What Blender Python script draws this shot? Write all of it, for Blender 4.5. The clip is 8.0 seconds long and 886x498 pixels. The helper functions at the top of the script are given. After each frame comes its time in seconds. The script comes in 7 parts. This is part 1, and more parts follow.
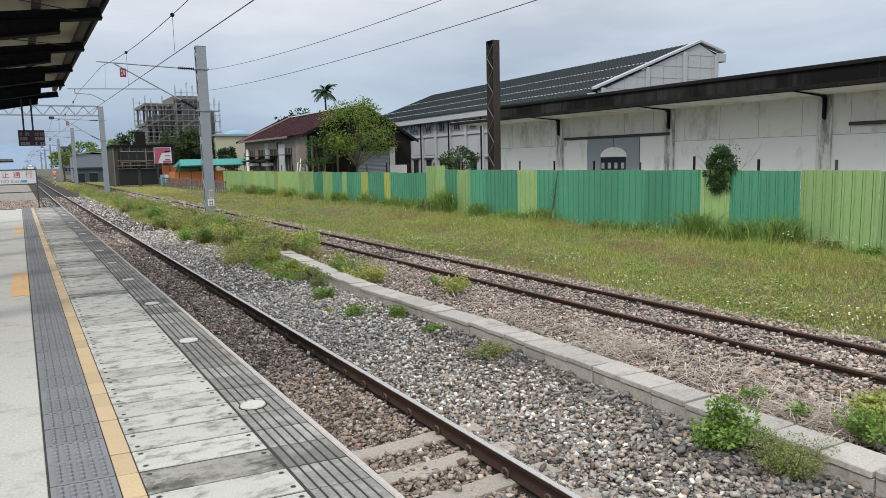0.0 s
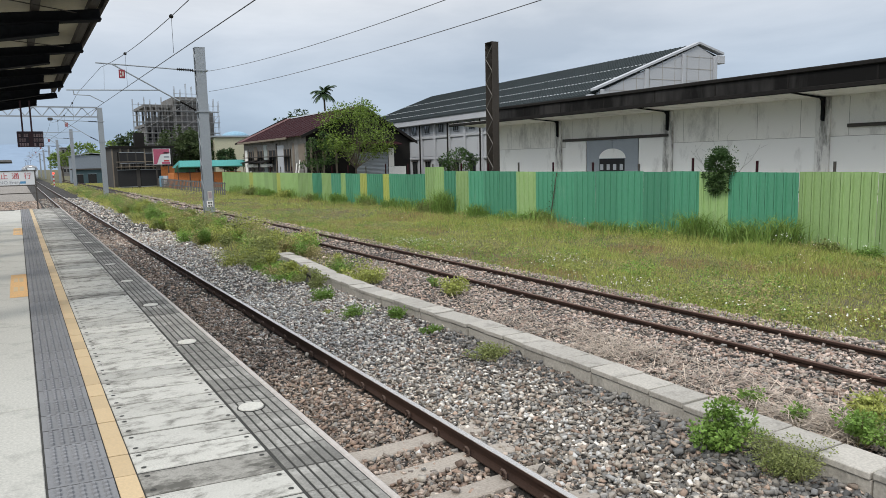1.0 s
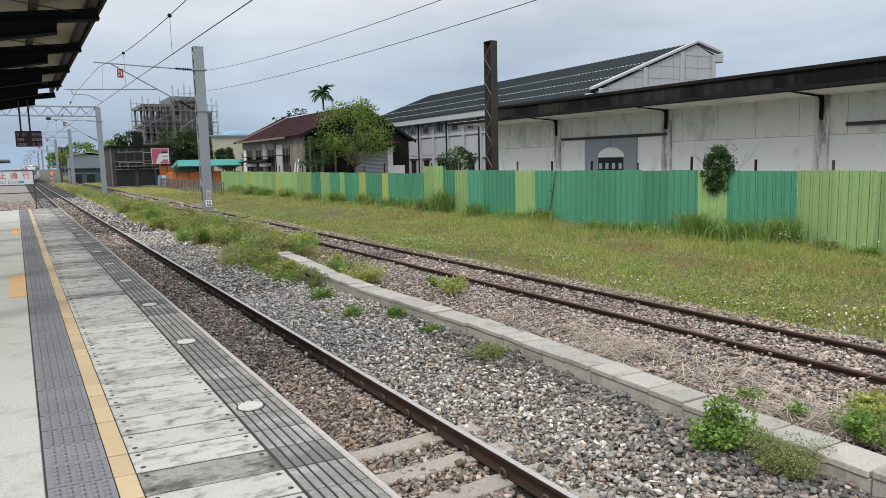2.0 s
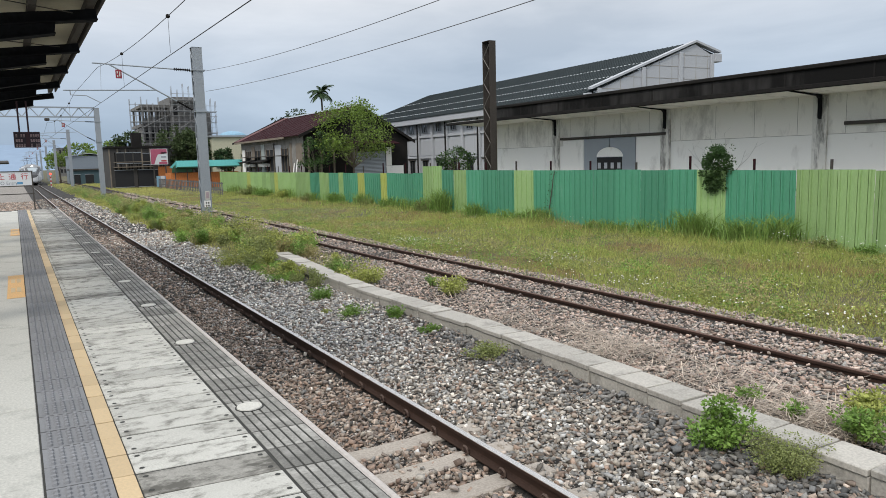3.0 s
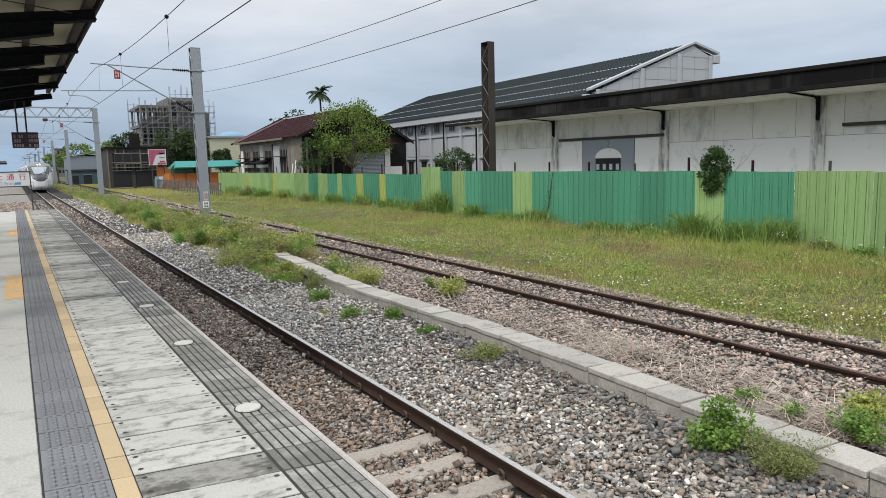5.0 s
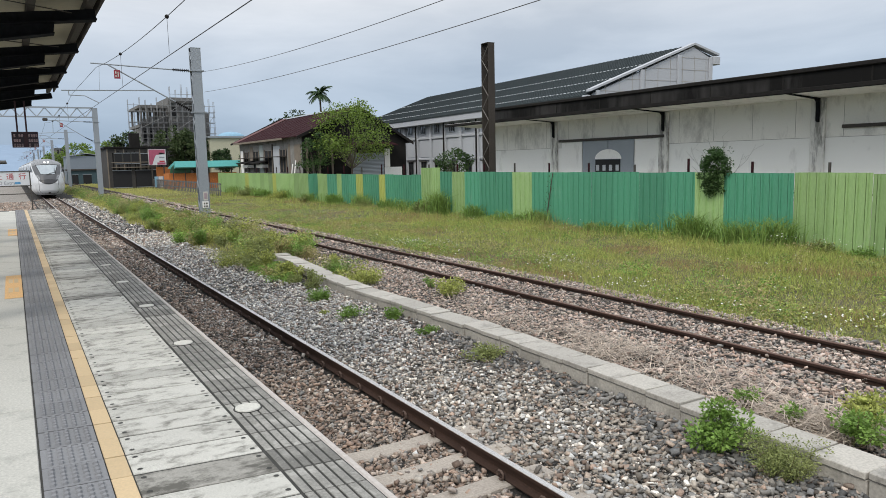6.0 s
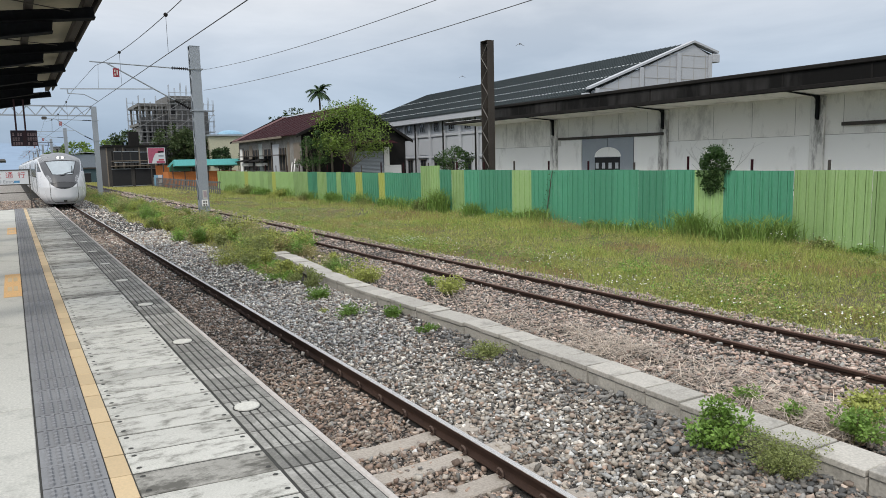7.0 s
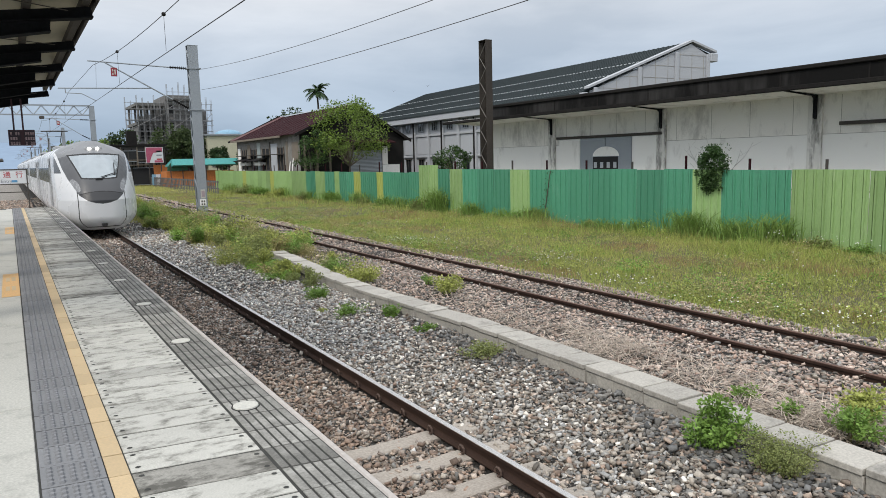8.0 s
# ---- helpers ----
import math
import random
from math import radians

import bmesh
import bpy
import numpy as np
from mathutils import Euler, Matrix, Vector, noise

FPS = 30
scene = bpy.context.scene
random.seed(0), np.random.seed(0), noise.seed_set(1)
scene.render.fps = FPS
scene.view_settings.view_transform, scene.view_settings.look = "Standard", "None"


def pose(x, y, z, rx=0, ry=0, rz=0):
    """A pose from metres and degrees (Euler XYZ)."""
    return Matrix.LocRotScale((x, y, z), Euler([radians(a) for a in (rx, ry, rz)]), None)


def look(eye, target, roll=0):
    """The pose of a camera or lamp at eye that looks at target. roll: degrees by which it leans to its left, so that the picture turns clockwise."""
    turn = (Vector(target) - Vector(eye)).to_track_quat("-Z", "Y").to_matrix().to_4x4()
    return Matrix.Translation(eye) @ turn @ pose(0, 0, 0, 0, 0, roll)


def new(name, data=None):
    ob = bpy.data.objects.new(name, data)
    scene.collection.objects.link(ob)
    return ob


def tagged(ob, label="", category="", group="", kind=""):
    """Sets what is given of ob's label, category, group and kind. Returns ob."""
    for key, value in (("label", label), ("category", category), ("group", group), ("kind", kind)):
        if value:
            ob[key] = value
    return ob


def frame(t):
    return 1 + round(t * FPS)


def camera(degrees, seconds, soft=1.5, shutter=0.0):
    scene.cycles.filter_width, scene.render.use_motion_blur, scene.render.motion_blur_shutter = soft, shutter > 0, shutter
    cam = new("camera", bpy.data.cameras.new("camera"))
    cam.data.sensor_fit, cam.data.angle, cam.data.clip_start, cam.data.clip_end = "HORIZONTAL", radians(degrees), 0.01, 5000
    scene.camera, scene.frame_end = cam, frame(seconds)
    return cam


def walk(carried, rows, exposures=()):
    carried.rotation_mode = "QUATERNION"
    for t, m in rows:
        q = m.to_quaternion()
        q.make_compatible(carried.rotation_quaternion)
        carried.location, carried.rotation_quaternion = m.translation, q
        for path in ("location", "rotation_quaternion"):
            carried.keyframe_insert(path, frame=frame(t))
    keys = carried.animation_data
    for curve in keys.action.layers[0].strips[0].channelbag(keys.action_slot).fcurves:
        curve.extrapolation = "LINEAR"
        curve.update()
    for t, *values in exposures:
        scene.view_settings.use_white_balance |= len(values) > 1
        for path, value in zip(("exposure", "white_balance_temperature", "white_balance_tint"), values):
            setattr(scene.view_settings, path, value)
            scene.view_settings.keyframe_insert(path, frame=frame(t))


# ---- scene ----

# Axes: x across the line to the east, y along the line, z up. Rail tops lie at z = 0.
PLAT, TRACK, SIDING = 1.0, 2.885, 8.87       # platform level, centre lines of the two tracks
GAUGE = 1.067


def heading(x, y, z, turn, dip, roll):
    """Pose of a camera that is turned clockwise from +y and dipped below level."""
    a, b = radians(turn), radians(dip)
    eye = Vector((x, y, z))
    way = Vector((math.sin(a) * math.cos(b), math.cos(a) * math.cos(b), -math.sin(b)))
    return look(eye, eye + way * 10, roll)


# ---- camera ----
cam = camera(64.27, 8.0, soft=0.6)
walk(cam, [(t, heading(*row)) for t, *row in (
    (0, 0.000, 0.000, 2.587, 30.750, 7.270, -1.316),
    (0.5, 0.003, -0.001, 2.590, 30.788, 7.203, -1.301),
    (1, 0.002, -0.008, 2.591, 30.834, 7.167, -1.286),
    (1.5, 0.000, -0.004, 2.592, 30.884, 7.232, -1.308),
    (3, 0.003, -0.010, 2.591, 30.997, 7.244, -1.489),
    (3.5, 0.001, -0.007, 2.591, 31.109, 7.157, -1.492),
    (4, -0.002, -0.011, 2.596, 31.135, 7.160, -1.486),
    (4.5, 0.001, -0.002, 2.591, 31.127, 7.191, -1.470),
    (6, -0.003, -0.003, 2.591, 31.165, 7.123, -1.269),
    (6.5, 0.001, 0.001, 2.592, 31.167, 7.185, -1.272),
    (7, 0.003, 0.002, 2.590, 31.190, 7.276, -1.344),
    (7.5, 0.000, -0.001, 2.590, 31.210, 7.337, -1.360),
    (8, -0.001, -0.005, 2.592, 31.328, 7.331, -1.356),
)])

# ---- light ----
SUN_UP, SUN_TURN = 48, 238
world = bpy.data.worlds.new("overcast_sky")
scene.world = world
world.use_nodes = True
wn, wl = world.node_tree.nodes, world.node_tree.links
wn.clear()
w_out = wn.new("ShaderNodeOutputWorld")
w_bg = wn.new("ShaderNodeBackground")
w_sky = wn.new("ShaderNodeTexSky")
w_sky.sky_type, w_sky.sun_disc = "NISHITA", False
w_sky.sun_elevation, w_sky.sun_rotation = radians(SUN_UP), radians(SUN_TURN)
w_dim = wn.new("ShaderNodeVectorMath")
w_dim.operation = "SCALE"
w_dim.inputs["Scale"].default_value = 0.07
wl.new(w_sky.outputs[0], w_dim.inputs[0])
w_co = wn.new("ShaderNodeTexCoord")
w_sep = wn.new("ShaderNodeSeparateXYZ")
wl.new(w_co.outputs["Generated"], w_sep.inputs[0])
# cloud layer: brighter towards the zenith, streaked along the horizon
w_map = wn.new("ShaderNodeMapping")
w_map.inputs["Scale"].default_value = (1.3, 1.3, 5.5)
wl.new(w_co.outputs["Generated"], w_map.inputs[0])
w_noise = wn.new("ShaderNodeTexNoise")
w_noise.inputs["Scale"].default_value, w_noise.inputs["Detail"].default_value = 1.7, 7
w_noise.inputs["Roughness"].default_value = 0.55
w_noise.inputs["Distortion"].default_value = 0.4
wl.new(w_map.outputs[0], w_noise.inputs["Vector"])
w_cloud = wn.new("ShaderNodeValToRGB")
w_cloud.color_ramp.elements[0].position, w_cloud.color_ramp.elements[0].color = 0.30, (0.55, 0.592, 0.65, 1)
w_cloud.color_ramp.elements[1].position, w_cloud.color_ramp.elements[1].color = 0.66, (0.80, 0.82, 0.855, 1)
wl.new(w_noise.outputs[0], w_cloud.inputs[0])
w_rise = wn.new("ShaderNodeMapRange")
w_rise.inputs["From Min"].default_value, w_rise.inputs["From Max"].default_value = 0.0, 1.0
w_rise.inputs["To Min"].default_value, w_rise.inputs["To Max"].default_value = 0.80, 2.45
wl.new(w_sep.outputs["Z"], w_rise.inputs[0])
w_lift = wn.new("ShaderNodeVectorMath")
w_lift.operation = "SCALE"
wl.new(w_cloud.outputs[0], w_lift.inputs[0])
wl.new(w_rise.outputs[0], w_lift.inputs["Scale"])
w_mix = wn.new("ShaderNodeMix")
w_mix.data_type = "RGBA"
w_mix.inputs["Factor"].default_value = 0.86
wl.new(w_dim.outputs[0], w_mix.inputs["A"])
w_haze = wn.new("ShaderNodeValToRGB")          # bluer towards the horizon
w_haze.color_ramp.elements[0].position, w_haze.color_ramp.elements[0].color = 0.0, (0.66, 0.86, 1.10, 1)
w_haze.color_ramp.elements[1].position, w_haze.color_ramp.elements[1].color = 0.22, (1.0, 1.0, 1.0, 1)
wl.new(w_sep.outputs["Z"], w_haze.inputs[0])
w_tint = wn.new("ShaderNodeVectorMath")
w_tint.operation = "MULTIPLY"
wl.new(w_lift.outputs[0], w_tint.inputs[0])
wl.new(w_haze.outputs[0], w_tint.inputs[1])
wl.new(w_tint.outputs[0], w_mix.inputs["B"])
wl.new(w_mix.outputs["Result"], w_bg.inputs["Color"])
w_bg.inputs["Strength"].default_value = 1.0
wl.new(w_bg.outputs[0], w_out.inputs[0])

sun = new("sun", bpy.data.lights.new("sun", "SUN"))
sun.data.energy, sun.data.angle, sun.data.color = 1.65, radians(14), (1.0, 0.93, 0.83)
sun.matrix_world = look((0, 0, 0), (-math.sin(radians(SUN_TURN)) * math.cos(radians(SUN_UP)),
                                    -math.cos(radians(SUN_TURN)) * math.cos(radians(SUN_UP)), -math.sin(radians(SUN_UP))))
scene.view_settings.exposure = 0.0

# ---- materials ----
def material(name, base, other=None, rough=0.8, metal=0.0, scale=3.0, fine=40.0, bump=0.3, depth=0.01, spread=0.5,
             by_object=0.0, by_island=0.0, stretch=(1, 1, 1), stain=None, stain_scale=0.6, stain_at=(0.5, 0.7),
             spec=0.5, emit=0.0, tints=()):
    """Procedural surface: two colours mixed by coarse and fine grain, optional stains, relief, and variation per piece."""
    m = bpy.data.materials.new(name)
    m.use_nodes = True
    n, l = m.node_tree.nodes, m.node_tree.links
    b = n["Principled BSDF"]
    other = other or tuple(c * 0.7 for c in base)
    co = n.new("ShaderNodeTexCoord")
    mp = n.new("ShaderNodeMapping")
    mp.inputs["Scale"].default_value = stretch
    if by_object:
        # each piece takes its own stretch of the grain
        own, shift, moved = n.new("ShaderNodeObjectInfo"), n.new("ShaderNodeVectorMath"), n.new("ShaderNodeVectorMath")
        shift.operation, shift.inputs[1].default_value = "MULTIPLY", (37.0, 53.0, 19.0)
        l.new(own.outputs["Random"], shift.inputs[0])
        l.new(co.outputs["Object"], moved.inputs[0])
        l.new(shift.outputs[0], moved.inputs[1])
        l.new(moved.outputs[0], mp.inputs[0])
    else:
        l.new(co.outputs["Object"], mp.inputs[0])

    def grain(s, detail=6, rough_detail=0.6):
        t = n.new("ShaderNodeTexNoise")
        t.inputs["Scale"].default_value, t.inputs["Detail"].default_value = s, detail
        t.inputs["Roughness"].default_value = rough_detail
        l.new(mp.outputs[0], t.inputs["Vector"])
        return t.outputs[0]

    def mixed(kind, f, a, c):
        x = n.new("ShaderNodeMix")
        x.data_type, x.blend_type = "RGBA", kind
        for key, v in (("Factor", f), ("A", a), ("B", c)):
            if isinstance(v, (int, float)):
                x.inputs[key].default_value = v
            elif isinstance(v, tuple):
                x.inputs[key].default_value = (*v[:3], 1)
            else:
                l.new(v, x.inputs[key])
        return x.outputs["Result"]

    def ranged(v, a, c, lo=0.0, hi=1.0):
        r = n.new("ShaderNodeMapRange")
        for i, val in enumerate((a, c, lo, hi)):
            r.inputs[i + 1].default_value = val
        l.new(v, r.inputs[0])
        return r.outputs[0]

    coarse, small = grain(scale), grain(fine, 4)
    half = spread / 2
    colour = mixed("MIX", ranged(coarse, 0.5 - 0.2 / max(spread, 0.1), 0.5 + 0.2 / max(spread, 0.1)), base, other)
    colour = mixed("MULTIPLY", 1.0, colour, ranged(small, 0.3, 0.7, 1 - half, 1 + half))
    if stain:
        colour = mixed("MIX", ranged(grain(stain_scale, 9, 0.7), stain_at[0], stain_at[1], 0, 0.85), colour, stain)
    if by_object:
        info = n.new("ShaderNodeObjectInfo")
        colour = mixed("MULTIPLY", 1.0, colour, ranged(info.outputs["Random"], 0, 1, 1 - by_object, 1 + by_object))
    if by_island:
        geo = n.new("ShaderNodeNewGeometry")
        each = geo.outputs["Random Per Island"]
        if tints:
            pick = n.new("ShaderNodeValToRGB")
            pick.color_ramp.interpolation = "CONSTANT"
            while len(pick.color_ramp.elements) < len(tints):
                pick.color_ramp.elements.new(0.5)
            for k, tint in enumerate(tints):
                pick.color_ramp.elements[k].position, pick.color_ramp.elements[k].color = k / len(tints), (*tint, 1)
            l.new(each, pick.inputs[0])
            colour = mixed("MULTIPLY", 1.0, colour, pick.outputs[0])
            hashed = n.new("ShaderNodeTexWhiteNoise")
            hashed.noise_dimensions = "1D"
            l.new(each, hashed.inputs["W"])
            each = hashed.outputs["Value"]
        colour = mixed("MULTIPLY", 1.0, colour, ranged(each, 0, 1, 1 - by_island, 1 + by_island))
    l.new(colour, b.inputs["Base Color"])
    l.new(ranged(small, 0.3, 0.7, max(rough - 0.12, 0.02), min(rough + 0.12, 1)), b.inputs["Roughness"])
    b.inputs["Metallic"].default_value = metal
    b.inputs["Specular IOR Level"].default_value = spec
    if bump:
        bp = n.new("ShaderNodeBump")
        bp.inputs["Strength"].default_value, bp.inputs["Distance"].default_value = bump, depth
        l.new(small, bp.inputs["Height"])
        l.new(bp.outputs[0], b.inputs["Normal"])
    if emit:
        l.new(colour, b.inputs["Emission Color"])
        b.inputs["Emission Strength"].default_value = emit
    return m


def leafy(name, base, other, by_island=0.35, tone=0.25, patch=0.9):
    """Leaves and blades: colour varies leaf by leaf, and light passes through."""
    m = material(name, base, other, rough=0.55, scale=patch, fine=9, bump=0, spread=0.5, by_island=by_island, spec=0.3)
    b = m.node_tree.nodes["Principled BSDF"]
    b.inputs["Subsurface Weight"].default_value = 0.0
    tr = m.node_tree.nodes.new("ShaderNodeBsdfTranslucent")
    mx = m.node_tree.nodes.new("ShaderNodeMixShader")
    src = b.inputs["Base Color"].links[0].from_socket
    m.node_tree.links.new(src, tr.inputs[0])
    mx.inputs[0].default_value = tone
    m.node_tree.links.new(b.outputs[0], mx.inputs[1])
    m.node_tree.links.new(tr.outputs[0], mx.inputs[2])
    m.node_tree.links.new(mx.outputs[0], m.node_tree.nodes["Material Output"].inputs[0])
    return m


def glass(name, tint, rough=0.05):
    m = bpy.data.materials.new(name)
    m.use_nodes = True
    b = m.node_tree.nodes["Principled BSDF"]
    b.inputs["Base Color"].default_value = (*tint, 1)
    b.inputs["Roughness"].default_value = rough
    b.inputs["Specular IOR Level"].default_value = 0.8
    b.inputs["Coat Weight"].default_value = 0.6
    b.inputs["Coat Roughness"].default_value = 0.03
    return m


M = {}
M["concrete"] = material("platform_concrete", (0.53, 0.525, 0.48), (0.40, 0.395, 0.36), rough=0.75, scale=0.9, fine=60, bump=0.25, depth=0.004, spread=0.35, stain=(0.22, 0.22, 0.20), stain_scale=2.2, stain_at=(0.52, 0.74), spec=0.15)
M["plank"] = material("edge_slab_concrete", (0.54, 0.535, 0.495), (0.38, 0.375, 0.34), rough=0.8, scale=3, fine=120, bump=0.2, depth=0.002, spread=0.4, by_object=0.16, stain=(0.13, 0.126, 0.11), stain_scale=6.0, stain_at=(0.50, 0.66), stretch=(1.0, 1.5, 1), spec=0.15)
M["grimy_plank"] = material("grimy_edge_slab_concrete", (0.40, 0.39, 0.355), (0.26, 0.253, 0.228), rough=0.8, scale=3, fine=120, bump=0.2, depth=0.002, spread=0.4, by_object=0.14, stain=(0.09, 0.087, 0.076), stain_scale=6.0, stain_at=(0.45, 0.60), stretch=(1.0, 1.5, 1), spec=0.15)
M["strip"] = material("grooved_edge_concrete", (0.27, 0.265, 0.245), (0.17, 0.167, 0.155), rough=0.85, scale=3, fine=70, bump=0.5, depth=0.004, spread=0.5, by_object=0.28, stain=(0.44, 0.43, 0.40), stain_scale=5, stain_at=(0.50, 0.70), spec=0.15)
M["tactile"] = material("tactile_paving_grey", (0.225, 0.23, 0.24), (0.17, 0.173, 0.18), rough=0.7, scale=4, fine=80, bump=0.2, depth=0.003, spread=0.3, by_object=0.10)
M["yellow"] = material("warning_strip_tan", (0.56, 0.43, 0.26), (0.48, 0.36, 0.21), rough=0.65, scale=5, fine=70, bump=0.15, depth=0.002, spread=0.2, by_object=0.10)
M["joint"] = material("dark_joint", (0.05, 0.05, 0.045), (0.03, 0.03, 0.028), rough=0.95, bump=0.3)
M["lip"] = material("pale_rubber_lip", (0.52, 0.48, 0.45), (0.40, 0.37, 0.34), rough=0.7, scale=4, fine=30, spread=0.3)
M["cover"] = material("cover_plate", (0.60, 0.59, 0.53), (0.48, 0.47, 0.43), rough=0.6, scale=8, fine=60, spread=0.3)
M["paint"] = material("orange_floor_paint", (0.72, 0.42, 0.16), (0.60, 0.40, 0.20), rough=0.7, scale=9, fine=50, spread=0.5)
M["rail"] = material("rail_rust", (0.058, 0.034, 0.025), (0.035, 0.022, 0.018), spec=0.2, rough=0.85, scale=2, fine=50, spread=0.5)
M["railtop"] = material("worn_rail_head", (0.72, 0.70, 0.67), (0.58, 0.55, 0.52), rough=0.28, metal=0.9, scale=1, fine=20, spread=0.3, bump=0.05, stretch=(30, 0.5, 1))
M["rusttop"] = material("rusty_rail_head", (0.13, 0.066, 0.045), (0.085, 0.048, 0.036), rough=0.7, scale=2, fine=50, spread=0.5)
M["sleeper"] = material("concrete_sleeper", (0.40, 0.36, 0.31), (0.30, 0.265, 0.23), rough=0.85, scale=3, fine=50, spread=0.5, by_object=0.12)
M["iron"] = material("rusty_clip", (0.10, 0.065, 0.05), rough=0.75, scale=6)
SLATE, TAN, PALE, RUSTY = (0.86, 0.88, 0.90), (1.06, 1.0, 0.93), (1.42, 1.39, 1.34), (1.0, 0.86, 0.77)
M["stone"] = material("ballast_stone", (0.335, 0.318, 0.292), (0.24, 0.226, 0.205), rough=0.88, scale=0.6, fine=55, bump=0.5, depth=0.004, spread=0.45, by_island=0.56, tints=(SLATE, TAN, SLATE, SLATE, TAN, SLATE, RUSTY, TAN, SLATE, TAN, PALE, TAN))
M["stone_pale"] = material("dusty_pale_stone", (0.60, 0.585, 0.555), (0.47, 0.455, 0.43), rough=0.9, scale=0.6, fine=55, bump=0.5, depth=0.004, spread=0.4, by_island=0.52, tints=(SLATE, TAN, SLATE, TAN, SLATE, PALE))
M["stone_dark"] = material("damp_dark_stone", (0.205, 0.202, 0.196), (0.135, 0.133, 0.128), rough=0.8, scale=0.6, fine=55, bump=0.5, depth=0.004, spread=0.5, by_island=0.55, tints=(SLATE, SLATE, TAN, SLATE, SLATE, TAN, RUSTY, PALE))
M["stone_brown"] = material("rusty_ballast_stone", (0.34, 0.298, 0.262), (0.25, 0.205, 0.178), rough=0.9, scale=0.6, fine=55, bump=0.5, depth=0.004, spread=0.5, by_island=0.55, tints=(TAN, RUSTY, SLATE, TAN, RUSTY, PALE))
# near-black base colour stands in for the shade between loose ballast stones
M["bed"] = material("ballast_gap_shade", (0.045, 0.041, 0.036), (0.02, 0.018, 0.016), rough=0.95, scale=9, fine=26, bump=1.0, depth=0.05, spread=1.2)
M["yard"] = material("stony_yard_ground", (0.30, 0.275, 0.245), (0.18, 0.165, 0.145), rough=0.95, scale=2.5, fine=14, bump=0.8, depth=0.04, spread=0.9)
M["soil"] = material("grassy_soil", (0.060, 0.066, 0.026), (0.115, 0.098, 0.055), rough=0.95, scale=0.35, fine=12, bump=0.6, depth=0.05, spread=0.8)
M["grass"] = leafy("grass_blades", (0.225, 0.33, 0.07), (0.46, 0.45, 0.14), 0.5, patch=0.42)
M["tall"] = leafy("tall_reed_blades", (0.16, 0.29, 0.06), (0.24, 0.32, 0.09))
M["straw"] = material("dry_straw", (0.54, 0.465, 0.385), (0.38, 0.315, 0.255), rough=0.9, by_island=0.5, bump=0)
M["weed"] = leafy("weed_leaves", (0.15, 0.29, 0.065), (0.23, 0.33, 0.07))
M["yellow_weed"] = leafy("yellow_green_weed_leaves", (0.40, 0.43, 0.12), (0.30, 0.34, 0.085))
M["petal"] = material("white_petals", (0.80, 0.80, 0.74), rough=0.7, bump=0, spread=0.1)
M["stalk"] = material("weed_stalk", (0.16, 0.15, 0.06), rough=0.8, bump=0)
M["kerb"] = material("pale_trough_concrete", (0.47, 0.45, 0.405), (0.34, 0.32, 0.285), rough=0.85, scale=2, fine=40, spread=0.4, by_object=0.12, stain=(0.17, 0.162, 0.145), stain_scale=3.0, stain_at=(0.53, 0.72))
M["fence_green"] = material("green_painted_sheet", (0.085, 0.305, 0.185), (0.070, 0.255, 0.155), rough=0.5, scale=0.8, fine=20, spread=0.2, bump=0.05, by_object=0.16, stain=(0.22, 0.36, 0.28), stain_scale=1.3, stain_at=(0.60, 0.78), stretch=(1, 1.5, 0.35))
M["fence_lime"] = material("lime_painted_sheet", (0.30, 0.445, 0.185), (0.25, 0.385, 0.155), rough=0.5, scale=0.8, fine=20, spread=0.2, bump=0.05, by_object=0.16, stain=(0.40, 0.50, 0.29), stain_scale=1.3, stain_at=(0.60, 0.78), stretch=(1, 1.5, 0.35))
M["fence_yellow"] = material("yellow_green_painted_sheet", (0.43, 0.47, 0.13), (0.36, 0.41, 0.11), rough=0.5, scale=0.8, fine=20, spread=0.2, bump=0.05, by_object=0.10)
M["galv"] = material("galvanised_steel", (0.34, 0.37, 0.40), (0.27, 0.30, 0.33), rough=0.55, metal=0.25, scale=2.5, fine=20, spread=0.25, bump=0.05)
M["dark_steel"] = material("weathered_dark_steel", (0.055, 0.052, 0.05), (0.085, 0.075, 0.065), spec=0.2, rough=0.8, scale=1.2, fine=25, spread=0.5)
M["black_tin"] = material("blackened_tin", (0.012, 0.0115, 0.012), (0.026, 0.024, 0.022), spec=0.12, rough=0.9, scale=0.8, fine=12, spread=0.6)
M["wash"] = material("weathered_whitewash", (0.88, 0.875, 0.85), (0.80, 0.795, 0.765), rough=0.85, scale=0.5, fine=34, spread=0.12, stain=(0.36, 0.345, 0.32), stain_scale=0.75, stain_at=(0.56, 0.80), stretch=(1, 1.3, 0.6))
M["wash_upper"] = material("weathered_upper_plaster", (0.86, 0.845, 0.80), (0.77, 0.755, 0.71), rough=0.88, scale=0.6, fine=34, spread=0.14, stain=(0.27, 0.26, 0.24), stain_scale=0.7, stain_at=(0.50, 0.74), stretch=(1, 1.3, 0.6))
M["mouldy"] = material("mould_streaked_plaster", (0.78, 0.77, 0.73), (0.60, 0.59, 0.56), rough=0.88, scale=1.2, fine=30, spread=0.2, stain=(0.17, 0.165, 0.155), stain_scale=1.6, stain_at=(0.46, 0.60), stretch=(1, 2.2, 0.5))
M["fascia"] = material("soot_stained_fascia", (0.050, 0.048, 0.047), (0.026, 0.025, 0.025), spec=0.12, rough=0.9, scale=0.5, fine=16, spread=0.5, stain=(0.006, 0.006, 0.006), stain_scale=0.5, stain_at=(0.42, 0.56), stretch=(1, 1, 0.25))
